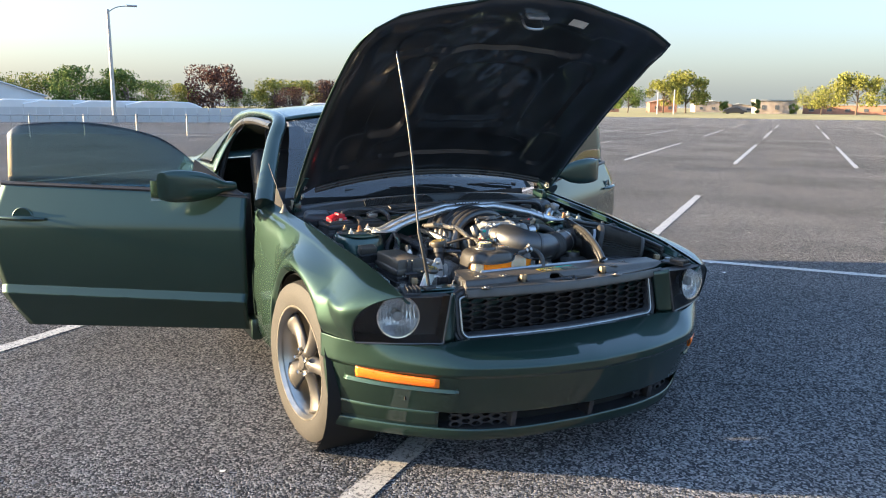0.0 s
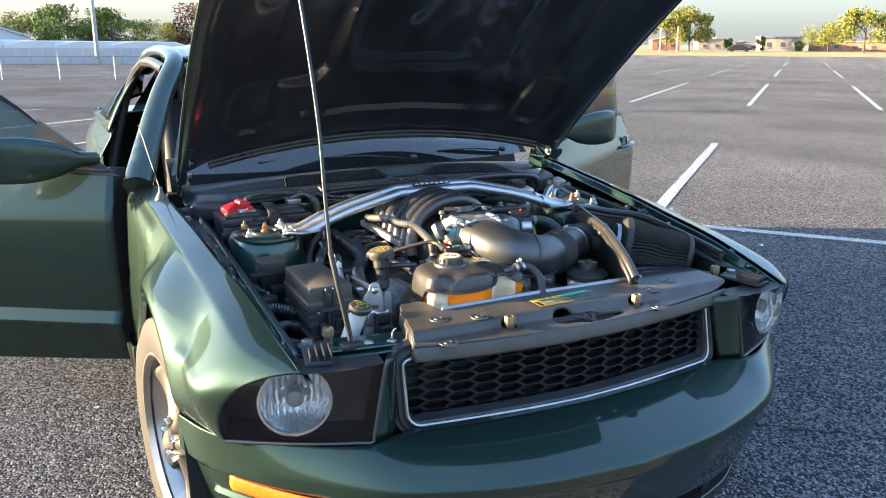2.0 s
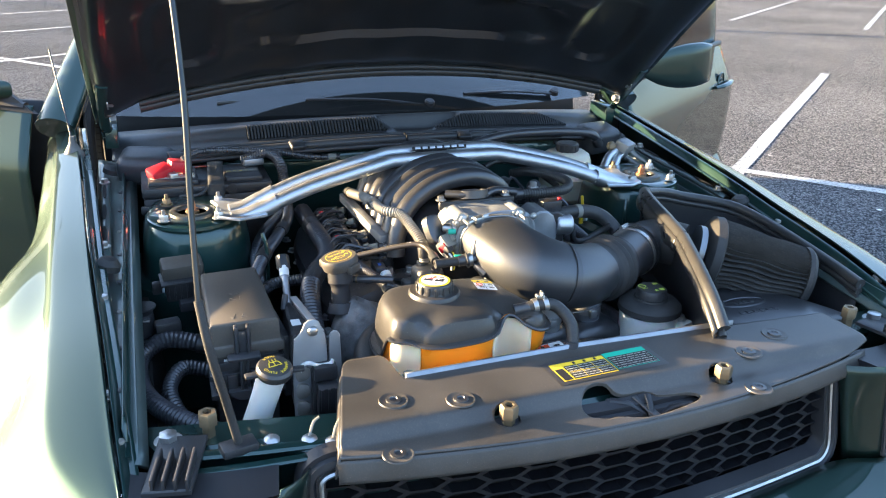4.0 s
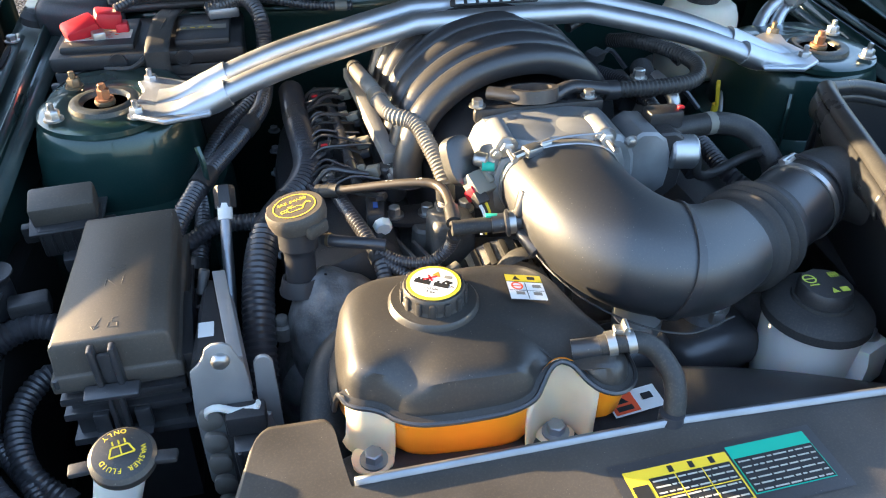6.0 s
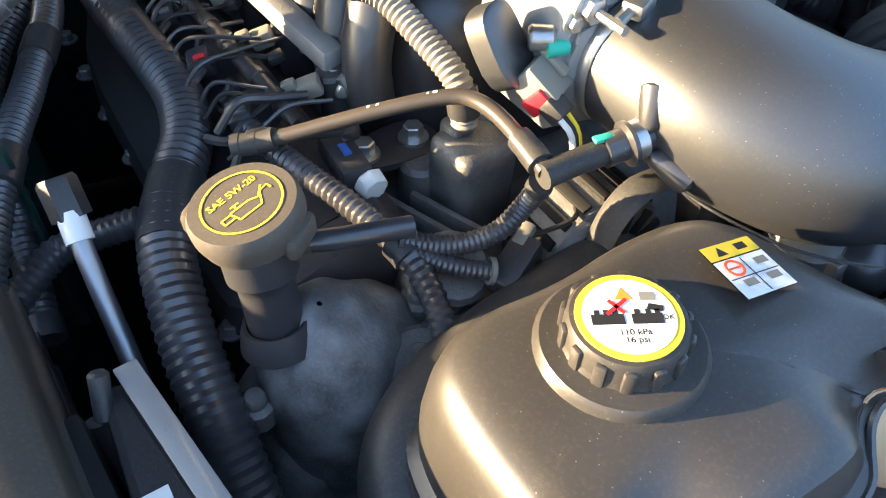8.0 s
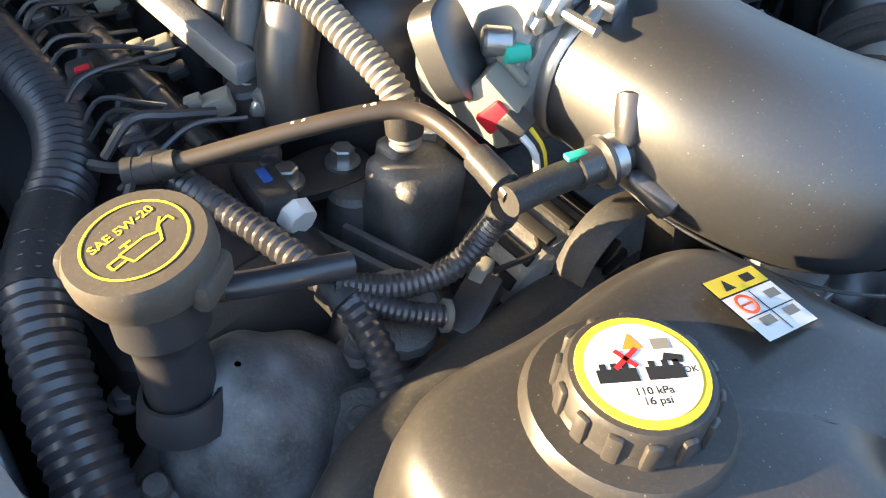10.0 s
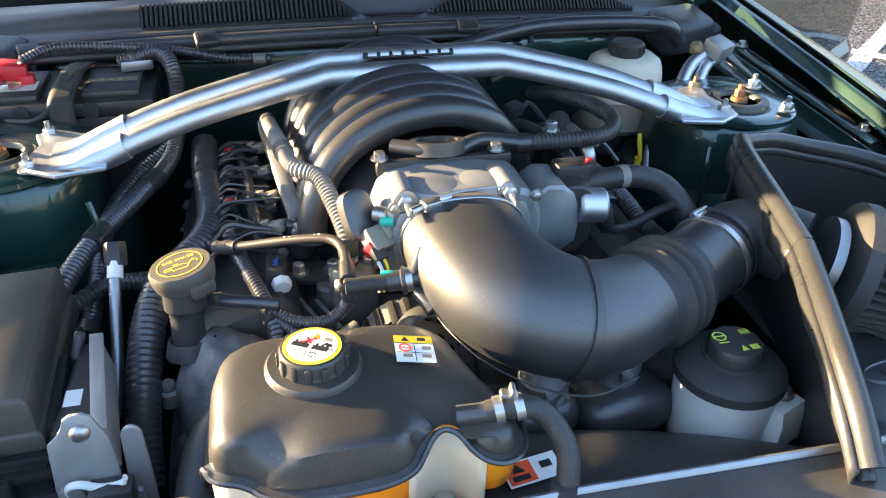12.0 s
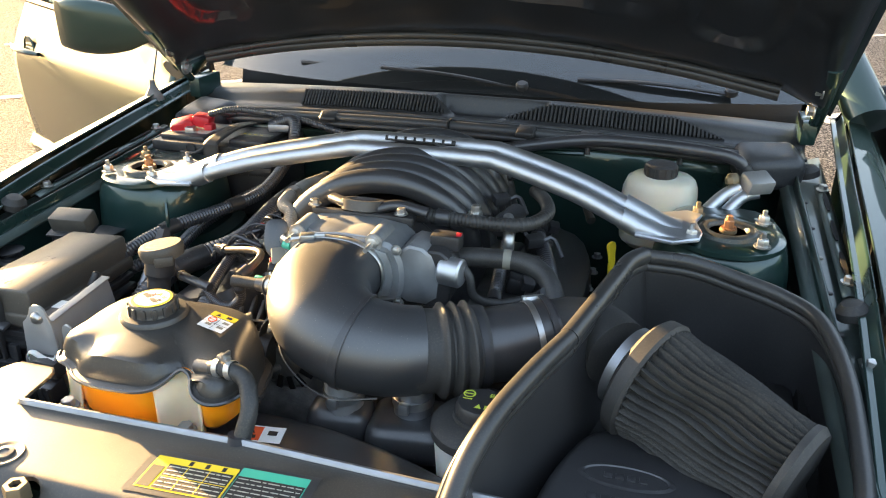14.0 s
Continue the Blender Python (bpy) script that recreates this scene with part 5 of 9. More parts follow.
def strut_tower(s):
    t = thing("strut_tower", "dark green strut tower with zinc studs and nuts", "strut tower", (s * .56, .19, .5), "strut towers")
    bm = B()
    out = chaikin([(.655, .150), (.61, .118), (.545, .112), (.478, .128), (.442, .19), (.455, .33), (.56, .36), (.655, .33)], 2)
    slab(bm, [(s * p.x, p.y) for p in out], [(.45, -.050), (.700, -.044), (.716, -.036), (.726, -.014), (.80, -.006), (.822, .0), (.834, .006), (.842, .015), (.845, .028)])
    part("tower", bm, M_BAY, t)
    c = Vector((s * .556, .19, .842))
    bm = B()
    lathe(bm, [(.092, -.004), (.091, .003), (.085, .006), (.050, .006), (.046, .005)], c, (0, 0, 1), 40, cap=False)
    part("mount_plate", bm, M_BAY, t)
    # flat near-black disc painted as the shaded hole of the mount
    bm = B()
    lathe(bm, [(.030, .007), (.001, .007)], c, (0, 0, 1), 32)
    part("mount_hole_shade", bm, M_DARK, t)
    bm = B()
    lathe(bm, [(.050, .004), (.047, .012), (.042, .0145), (.034, .014), (.030, .010), (.029, .003)], c, (0, 0, 1), 40, cap=False)
    part("mount_ring", bm, mat("dusty_mount_ring", (.07, .075, .07), .4, .5, .3, 20.0, dust=.3), t)
    bm = B()
    lathe(bm, [(.014, .0), (.014, .012), (.010, .014)], c, (0, 0, 1), 20)
    part("strut_seat", bm, M_BRASS, t)
    bm = B()
    bolt(bm, c + Vector((0, 0, .012)), .0085, .014)
    cyl(bm, c + Vector((0, 0, .026)), c + Vector((0, 0, .036)), .0055, seg=10, bev=.001)
    part("strut_nut", bm, M_COPPER, t)
    for a in (40, 130, 220, 310):
        q = c + Vector((math.cos(radians(a)) * .076, math.sin(radians(a)) * .076, .010))
        bm = B()
        lathe(bm, [(.013, 0), (.013, .003)], q, (0, 0, 1), 16)
        lathe(bm, [(.0095, .003), (.0095, .012), (.008, .014)], q, (0, 0, 1), 6)
        cyl(bm, q + Vector((0, 0, .012)), q + Vector((0, 0, .024)), .0042, seg=8, bev=.001)
        part("stud_nut", bm, M_ZINC if a != 130 else M_BRASS, t)
    bm = B()
    tube(bm, [(s * .43, .06, .835), (s * .424, .05, .80), (s * .426, .05, .62)], .004, 6, .02)
    part("tower_seam", bm, M_BAY, t)
    for y, z in ((.012, .74), (.012, .66)):
        bm = B()
        bolt(bm, (s * .50, y + .01, z), .008, .005, (0, -1, 0))
        part("tower_plug", bm, M_BLACK, t)


strut_tower(-1)
strut_tower(1)

# relay box on the right tower's front
relay = thing("relay_box", "small black relay box clipped to the strut tower", "relay box", (-.60, 0, .70))
bm = B()
box(bm, (-.592, .002, .802), (.076, .040, .034), (16, 0, 6), .005)
part("cover", bm, M_LID, relay)
bm = B()
box(bm, (-.592, -.004, .766), (.066, .034, .044), (10, 0, 6), .003)
part("base", bm, M_BLACK, relay)
bm = B()
box(bm, (-.592, -.006, .785), (.084, .042, .005), (14, 0, 6), .002)
part("rim", bm, M_BLACK, relay)
bm = B()
box(bm, (-.586, -.020, .736), (.034, .026, .022), (10, 0, 6), .003)
part("wire_plug", bm, M_TRIM, relay)
bm = B()
box(bm, (-.592, .058, .752), (.060, .105, .003), (-4, 0, 4), .001)
part("mount_bracket", bm, M_BLACK, relay)
for x in (-.640, -.545):
    bm = B()
    box(bm, (x, .004, .765), (.018, .012, .026), (10, 0, 6), .003)
    part("mount_ear", bm, M_BLACK, relay)
for k in range(6):
    bm = B()
    box(bm, (-.620 + .0115 * k, -.0235 + .0012 * k, .764), (.003, .006, .036), (10, 0, 6), .001)
    part("rib", bm, M_BLACK, relay)

# strut bar: two bright tubes and a foot plate at each tower
bar = thing("strut_bar", "twin-tube brushed aluminium strut tower bar", "strut brace", (0, .2, .86))
for dy, dz in ((.0, .0), (-.050, -.006)):
    bm = B()
    P = [(-.415, .185, .866), (-.395, .187, .876), (-.30, .21, .902), (-.14, .243, .931), (-.09, .25, .936), (.12, .252, .936), (.17, .247, .932), (.30, .215, .905), (.39, .188, .876), (.415, .18, .866)]
    tube(bm, [(x, y + dy, z + dz) for x, y, z in P], .0152, 16, .01)
    part("bar_tube", bm, M_BAR, bar)
    for s in (-1, 1):
        bm = B()
        E_ = spline([(s * .385, .1885 + dy, .8795 + dz), (s * .41, .185 + dy, .8695 + dz), (s * .435, .182 + dy * .97, .8635 + dz * .6), (s * .462, .179 + dy * .92, .8595 + dz * .2), (s * .482, .177 + dy * .9, .8590)], 24)
        rs = []
        for i, p in enumerate(E_):
            k = i / 24
            w, h = ci([0, .3, .7, 1], [.0186, .0188, .0205, .0225], k), ci([0, .35, .75, 1], [.0184, .0170, .0072, .0026], k)
            rs.append(ring(bm, p, Vector((0, 1, 0)), Vector((s * .3, 0, .95)), w, 18, h))
        for i in range(24):
            bridge(bm, rs[i], rs[i + 1])
        bm.faces.new(rs[0][::-1])
        bm.faces.new(rs[-1])
        part("bar_end", bm, M_BAR, bar)
for s in (-1, 1):
    bm = B()
    slab(bm, [(s * .41, .205), (s * .41, .11), (s * .47, .095), (s * .51, .12), (s * .515, .15), (s * .505, .20), (s * .515, .235), (s * .49, .25)], [(.852, .002), (.854, 0), (.857, 0), (.859, .002)])
    part("foot_plate", bm, M_BAR, bar)
bm = B()
box(bm, (.01, .224, .948), (.135, .005, .010), (-35, 0, 0), .002)
plate = part("badge", bm, M_BPRINT, bar, "dark badge plate with raised bright letters")
for k in range(7):
    bm = B()
    box(bm, (-.044 + .018 * k, .2215, .9505), (.013, .003, .0065), (-35, 0, 0), .001)
    part("badge_mark", bm, M_BAR, plate)

# cowl panel and its grilles
cowl = thing("cowl_panel", "black plastic cowl with slotted air grilles below the windscreen", "cowl panel", (0, .55, .88))


def step(x, a, b):
    t = min(1, max(0, (x - a) / (b - a)))
    return t * t * (3 - 2 * t)


def cowl_pt(u, v):
    """u across, v from the front lip over the sloping grille face to the windscreen's foot."""
    x = (u * 2 - 1) * .72
    yf, zf = .455 + .28 * x * x, .923 - .11 * x * x
    w = .78 - .20 * (1 - (x / .735) ** 2)
    py = ci([0, .25, .75, 1], [0, .055, .086, w - .012 - yf], v)
    pz = ci([0, .25, .75, 1], [0, .003, .034, .036], v)
    k = max(0, min(1, (v - .25) / .5))
    notch = step(x, -.012 - .045 * k, .012 - .045 * k) * (1 - step(x, .072 + .095 * k, .10 + .095 * k))
    pz -= notch * (.034 * k + .006 * step(v, .1, .3)) * (1 - step(v, .85, 1.0))
    return Vector((x, yf + py, zf + pz))


bm = B()
surf(bm, cowl_pt, 200, 40)
part("cowl_skin", bm, M_COWL, cowl, solid=.004)


def grille_top(x):
    if x < 0:
        return .28 + .45 * min(1, max(0, (-.030 - x) / .036))
    return .28 + .45 * min(1, max(0, (x - .100) / .096), max(0, (.560 - x) / .108))


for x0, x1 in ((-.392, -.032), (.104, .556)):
    # near-black sheet on the cowl skin paints the shade between the slats
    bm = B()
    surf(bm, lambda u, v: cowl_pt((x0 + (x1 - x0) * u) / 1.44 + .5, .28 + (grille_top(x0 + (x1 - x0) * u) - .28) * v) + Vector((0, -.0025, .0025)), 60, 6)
    gr = part("slat_shade", bm, M_DARK, cowl)
    n = 44 if x0 < 0 else 54
    for k in range(n):
        x = x0 + (x1 - x0) * (k + .5) / n
        a, b = cowl_pt(x / 1.44 + .5, .27), cowl_pt(x / 1.44 + .5, grille_top(x) + .01)
        bm = B()
        d = b - a
        box(bm, (a + b) / 2 + Vector((0, -.004, .004)), (.0042, d.length, .006), (math.degrees(math.atan2(d.z, d.y)), 0, 0), 0)
        part("slat", bm, M_COWL, gr, smooth=False)
for e, r, m in ((Vector((0, -.006, -.004)), .010, M_COWL), (Vector((0, -.016, -.016)), .007, M_BLACK), (Vector((0, .018, .004)), .004, M_COWL)):
    bm = B()
    tube(bm, [cowl_pt(u, 0) + e for u in np.linspace(.05, .95, 16)], r, 10, .02)
    part("cowl_lip", bm, m, cowl)
bm = B()
box(bm, cowl_pt(.5, 0) + Vector((0, -.006, -.004)), (.004, .03, .024), (0, 0, 0), .001)
part("lip_joint", bm, M_DARK, cowl)
for x in (-.57, -.281, .163, .288, .47):
    bm = B()
    c = cowl_pt(x / 1.44 + .5, 0) + Vector((0, -.014, .0))
    box(bm, c, (.038, .034, .014), (20, 0, -x * 30), .005, 3)
    cyl(bm, c, c + Vector((0, -.004, -.034)), .006, seg=8)
    part("cowl_clip", bm, M_BLACK, cowl)
for s in (-1, 1):
    bm = B()
    box(bm, (s * .640, .555, .862), (.13, .10, .075), (14, 0, s * 16), .025, 4)
    part("cowl_end", bm, M_COWL, cowl)


def wiper(x0, x1, label):
    t = thing("wiper", label, "wiper", (x0, .64, .95), "wipers")
    bm = B()
    a, b = Vector((x0, .605 + .30 * x0 * x0, .972)), Vector((x1, .605 + .30 * x1 * x1, .985))
    tube(bm, [a, a.lerp(b, .3) + Vector((0, -.01, .016)), a.lerp(b, .6) + Vector((0, 0, .014))], .008, 8, .02, flat=.5)
    part("arm", bm, M_TRIM, t)
    bm = B()
    c, d = a.lerp(b, .12) + Vector((0, .02, .008)), b + Vector((0, .02, .0))
    tube(bm, [c, c.lerp(d, .5) + Vector((0, .0, .006)), d], .005, 6, .02)
    part("blade", bm, M_RUBBER, t)
    bm = B()
    lathe(bm, [(.014, 0), (.014, .012), (.010, .016)], a, (0, -.4, 1), 16)
    part("pivot_cap", bm, M_TRIM, t)


wiper(.12, -.45, "black wiper arm and blade parked on the windscreen")
wiper(.56, .02, "black wiper arm and blade parked beside the cowl")

# ---- prop rod and antenna ----
rod = thing("prop_rod", "thin steel hood prop rod", "prop rod", (-.555, -.50, .745))
bm = B()
tube(bm, [(-.551, -.53, .752), (-.563, -.530, .82), (-.578, -.526, .90), (-.585, -.51, .96)], .0062, 10, .012)
part("grip", bm, M_RUBBER, rod, "black rubber grip")
bm = B()
tube(bm, [(-.585, -.512, .955), (-.582, -.475, 1.08), (-.577, -.435, 1.22), (-.582, -.38, 1.42), (-.591, -.322, 1.612)], .0042, 10, .02)
part("rod", bm, M_ROD, rod)
bm = B()
box(bm, (-.551, -.53, .745), (.05, .03, .014), (0, 0, 12), .004)
part("pivot", bm, M_BLACK, rod)
ant = thing("antenna", "short black whip antenna with a grey base", "antenna", (-.80, .56, .90))
bm = B()
lathe(bm, [(.024, 0), (.022, .010), (.012, .028), (.008, .034), (.006, .05)], (-.80, .56, .893), (0, 0, 1), 20)
part("antenna_base", bm, M_CASTDARK, ant)
bm = B()
cyl(bm, (-.80, .56, .93), (-.835, .70, 1.13), .0022, .0015, 8)
part("whip", bm, M_TRIM, ant)


# ---- radiator cover and nose of the bay ----
cover = thing("radiator_cover", "black plastic radiator cover with recessed fasteners", "radiator cover", (0, -.54, .74))


def cov_front(x):
    return -.645 + .055 * (abs(x) / .46) ** 2


def cov_z(x, y):
    st = 1 / (1 + math.exp((y + .575) / .004))
    return .764 - .020 * st - .10 * max(0, -.60 - y) * st


bm = B()


def cov(u, v):
    x = -.415 + .945 * u
    yb = -.452 - .012 * (abs(x) / .4)
    if x < -.294:
        # the wide ear beside the tank, with rounded corners
        a, b = min(1, max(0, (-.393 - x) / .022)), min(1, max(0, (x + .320) / .020))
        ear = -.379 - .026 * (1 - math.sqrt(1 - a * a)) - .026 * (1 - math.sqrt(1 - b * b))
        k = min(1, max(0, (x + .300) / .006))
        yb = ear + (-.461 - ear) * k
    if x > .38:
        yb += -.02 * (x - .38)
    yf = cov_front(x)
    y = yb + (yf - yb) * v
    if x < -.30:
        x = -.30 + (x + .30) * (.074 - (y + .39) * .25) / .115
    return Vector((x, y, cov_z(x, y)))


surf(bm, cov, 240, 50)
sheet = part("cover_sheet", bm, M_COVER, cover, solid=.005)
bm = B()
surf(bm, lambda u, v: cov(0, .08 + .92 * u) + Vector((-.006 * math.sin(v * 1.57), 0, -.030 * v - .001)), 40, 5)
part("cover_side", bm, M_COVER, cover, solid=.003)
bm = B()
surf(bm, lambda u, v: Vector((-.430 + .960 * u, cov_front(-.430 + .960 * u) - .008 * math.sin(v * 1.57), cov_z(0, -.64) - .032 * v)), 60, 6)
part("cover_lip", bm, M_COVER, cover, solid=.004)
bm = B()
surf(bm, lambda u, v: Vector((-.29 + .62 * u, -.449 - .008 * abs(u * 2 - 1) - .002, .764 + .010 - .05 * v)), 40, 3)
part("cover_rear_edge", bm, M_STEEL, cover, solid=.004)
# openings: latch window and bolt holes
latch = chaikin([(-.06, -.612), (-.045, -.570), (-.005, -.560), (.015, -.585), (.07, -.582), (.078, -.600), (.135, -.602), (.150, -.622), (.085, -.636), (.03, -.642), (-.01, -.625), (-.03, -.628)], 2)
bm = B()
slab(bm, [(p.x, p.y) for p in latch], [(.60, 0), (.90, 0)])
cut(sheet, bm)
for x, y in ((-.174, -.585), (.206, -.585)):
    bm = B()
    cyl(bm, (x, y + .0, .70), (x, y, .80), .019, seg=24)
    cut(sheet, bm)
lt = thing("hood_latch", "dark steel hood latch with hooks", "hood latch", (.03, -.60, .70))
bm = B()
box(bm, (.02, -.60, .700), (.16, .05, .01), (0, 0, 8), .002)
part("plate", bm, M_BLACK, lt)
for a, b, r in (((-.04, -.60, .71), (.0, -.585, .745), .006), ((.0, -.585, .745), (.05, -.61, .728), .006), ((.05, -.63, .72), (.06, -.595, .75), .005), ((.07, -.61, .72), (.13, -.617, .735), .005)):
    bm = B()
    tube(bm, [a, ((a[0] + b[0]) / 2, (a[1] + b[1]) / 2, (a[2] + b[2]) / 2 + .006), b], r, 8, .006, flat=.6)
    part("hook", bm, M_TRIM, lt)
bm = B()
box(bm, (.055, -.612, .735), (.018, .06, .004), (20, 12, 30), .001)
part("lever", bm, M_BLACK, lt)
for x, y, m in ((-.174, -.589, M_BRASS), (.206, -.590, M_BRASS), (-.586, -.475, M_BRASS), (.586, -.48, M_BRASS)):
    b_ = thing("hood_stop", "yellow zinc hood stop bolt", "bolt", (x, y, .74), "hood stops")
    bm = B()
    lathe(bm, [(.010, -.02), (.010, .0), (.0140, .002), (.0140, .019), (.0122, .022), (.007, .022), (.006, .016)], (x, y, .752), (0, 0, 1), 6)
    part("head", bm, m, b_)
    # near-black disc paints the shade at the bottom of the hex socket
    bm = B()
    lathe(bm, [(.0062, .0), (.0060, .0005)], (x, y, .7685), (0, 0, 1), 12)
    part("socket", bm, M_DARK, b_)
for x, y in ((-.327, -.517), (-.232, -.545), (.375, -.515), (.285, -.555), (.25, -.625), (-.35, -.615)):
    c_ = thing("push_clip", "black push clip sunk in a round recess", "clip", (x, y, .755), "cover clips")
    z = cov_z(x, y) + .0035
    bm = B()
    lathe(bm, [(.0225, -.001), (.0215, .0010), (.0195, .0010), (.0175, .0003), (.001, .0003)], (x, y, z), (0, 0, 1), 28)
    part("recess", bm, M_COVER, c_)
    bm = B()
    lathe(bm, [(.012, -.001), (.011, .0025), (.006, .003), (.005, .0012), (.001, .0012)], (x, y, z), (0, 0, 1), 20)
    part("clip_head", bm, M_SATIN, c_)

# warning label on the cover
lab = thing("cover_label", "yellow, black and green warning label on the radiator cover", "label", (.045, -.50, .768))
LZ = .7672


def quad(bm, x0, y0, x1, y1, z, m=None):
    m = m or Matrix()
    bm.faces.new([bm.verts.new(m @ Vector(p)) for p in ((x0, y0, z), (x1, y0, z), (x1, y1, z), (x0, y1, z))])


LM = pose(-.064, -.548, LZ, 0, 0, 2.5)
bm = B()
quad(bm, -.006, -.008, .196, .062, .0, LM)
part("film", bm, M_SATIN, lab, smooth=False)
for x0, y0, x1, y1, z, m in ((.004, .0, .104, .052, .0004, M_YEL), (.024, .002, .102, .041, .0008, M_BPRINT), (.106, .004, .186, .056, .0004, M_GPRINT), (.107, .005, .185, .042, .0008, M_BPRINT), (.006, .002, .021, .036, .0008, M_BPRINT)):
    bm = B()
    quad(bm, x0, y0, x1, y1, z, LM)
    part("field", bm, m, lab, smooth=False)
rr = random.Random(5)
bm = B()
for k in range(6):
    y = .005 + .0062 * k
    x = .026
    while x < .098:
        w = rr.uniform(.004, .014)
        quad(bm, x, y, min(x + w, .100), y + .0017, .0012, LM)
        x += w + .0015
    x = .109
    while x < .180:
        w = rr.uniform(.004, .014)
        quad(bm, x, y + .001, min(x + w, .183), y + .0026, .0012, LM)
        x += w + .002
tagged(part("text_bar", bm, mat("grey_print", (.45, .45, .40), .5), lab, smooth=False), kind="stuff")
bm = B()
for x in (.048, .074):
    quad(bm, x, .002, x + .001, .041, .0014, LM)
quad(bm, .024, .0205, .102, .0215, .0014, LM)
part("rule", bm, M_YEL, lab, smooth=False)
bm = B()
for x in (.045, .065, .085):
    quad(bm, x, .043, x + .005, .050, .0008, LM)
part("warning_mark", bm, M_BPRINT, lab, smooth=False)

# ---- coolant tank ----
tank = thing("coolant_tank", "coolant expansion tank half full of orange coolant", "coolant tank", (-.16, -.33, .72))
T_OUT = [(-.293, -.375), (-.297, -.30), (-.285, -.252), (-.25, -.238), (-.19, -.246), (-.13, -.238), (-.075, -.243), (-.048, -.268), (-.038, -.31), (-.022, -.36), (-.016, -.405), (-.035, -.428), (-.062, -.424), (-.072, -.402), (-.092, -.394), (-.108, -.402), (-.122, -.424), (-.18, -.424), (-.235, -.419), (-.256, -.398), (-.280, -.393)]
TO = chaikin(T_OUT, 2)


def rim(p):
    """The tank's wavy seam height."""
    x, y = p.x, p.y
    z = .790 + .012 * math.sin((x + .16) * 14) * .3
    if y < -.36:
        z += .022 * math.exp(-((x + .088) / .026) ** 2) - .003 * math.exp(-((x + .19) / .06) ** 2) + .004 * math.exp(-((x + .275) / .02) ** 2)
    k = min(1, max(0, (y + .375) / .035))
    return z - .052 * k * k * (3 - 2 * k)


tc_ = Vector((-.165, -.325, 0))
bm = B()
n = len(TO)


def inset(i, d):
    p, q = TO[i - 1], TO[(i + 1) % n]
    t = (q - p).normalized()
    return TO[i] + Vector((t.y, -t.x, 0)) * d * (1 if SG < 0 else -1)


area = sum(TO[i].x * TO[(i + 1) % n].y - TO[(i + 1) % n].x * TO[i].y for i in range(n))
SG = 1 if area > 0 else -1


def top_z(p):
    x, y = p.x, p.y
    z = .828 + .006 * math.exp(-((x + .19) ** 2 + (y + .31) ** 2) / .004)
    z -= .018 * math.exp(-((x + .088) / .03) ** 2) * max(0, min(1, (-.35 - y) / .04))
    z -= .012 * math.exp(-((x + .235) / .022) ** 2) * max(0, min(1, (-.37 - y) / .03))
    z -= .10 * max(0, x + .075)
    return z


rows = []
prof = [(0, -.004, 0), (0, -.004, .10), (.003, .0, .16), (.004, 0, .45), (.009, 0, .75)]
for d, o, k in prof:
    r_ = []
    for i in range(n):
        q = inset(i, d if d else o)
        zr, zt = rim(TO[i]), top_z(q)
        r_.append(bm.verts.new((q.x, q.y, zr + (zt - zr) * k)))
    rows.append(r_)
for k in range(len(rows) - 1):
    bridge(bm, rows[k], rows[k + 1])
for k, f_ in ((.89, .90), (.83, .97), (.74, 1.0), (.6, 1.0), (.42, 1.0), (.2, 1.0), (.05, 1.0)):
    r_ = []
    for i in range(n):
        q = tc_ + (TO[i] - tc_) * k
        zr, zt = rim(TO[i]), top_z(q)
        r_.append(bm.verts.new((q.x, q.y, zr + (zt - zr) * f_)))
    bridge(bm, rows[-1], r_)
    rows.append(r_)
bm.faces.new(rows[-1])
part("upper_shell", bm, M_MATTE, tank, "satin black upper shell")
bm = B()
rows = []
for d, z in ((.03, .722), (.012, .728), (.006, .74), (.004, .775)):
    rows.append([bm.verts.new((inset(i, d).x, inset(i, d).y, min(z + (.775 - z) * .6 * min(1, max(0, (inset(i, d).x + .10) / .07)), rim(TO[i]) - .004))) for i in range(n)])
bm.faces.new(rows[0][::-1])
for k in range(3):
    bridge(bm, rows[k], rows[k + 1])
part("coolant_body", bm, M_ORANGE, tank, "lower body filled with orange coolant")
bm = B()
a_ = [bm.verts.new((inset(i, .004).x, inset(i, .004).y, min(.775, rim(TO[i]) - .004))) for i in range(n)]
b_ = [bm.verts.new((inset(i, .002).x, inset(i, .002).y, rim(TO[i]) + .002)) for i in range(n)]
bridge(bm, a_, b_)
part("seam_band", bm, M_ORANGE, tank)
bm = B()
tube(bm, [(inset(i, -.004).x, inset(i, -.004).y, rim(TO[i]) + .002) for i in range(0, n, 2)] + [(inset(0, -.004).x, inset(0, -.004).y, rim(TO[0]) + .002)], .0026, 6, .005)
part("weld_seam", bm, M_SATIN, tank)
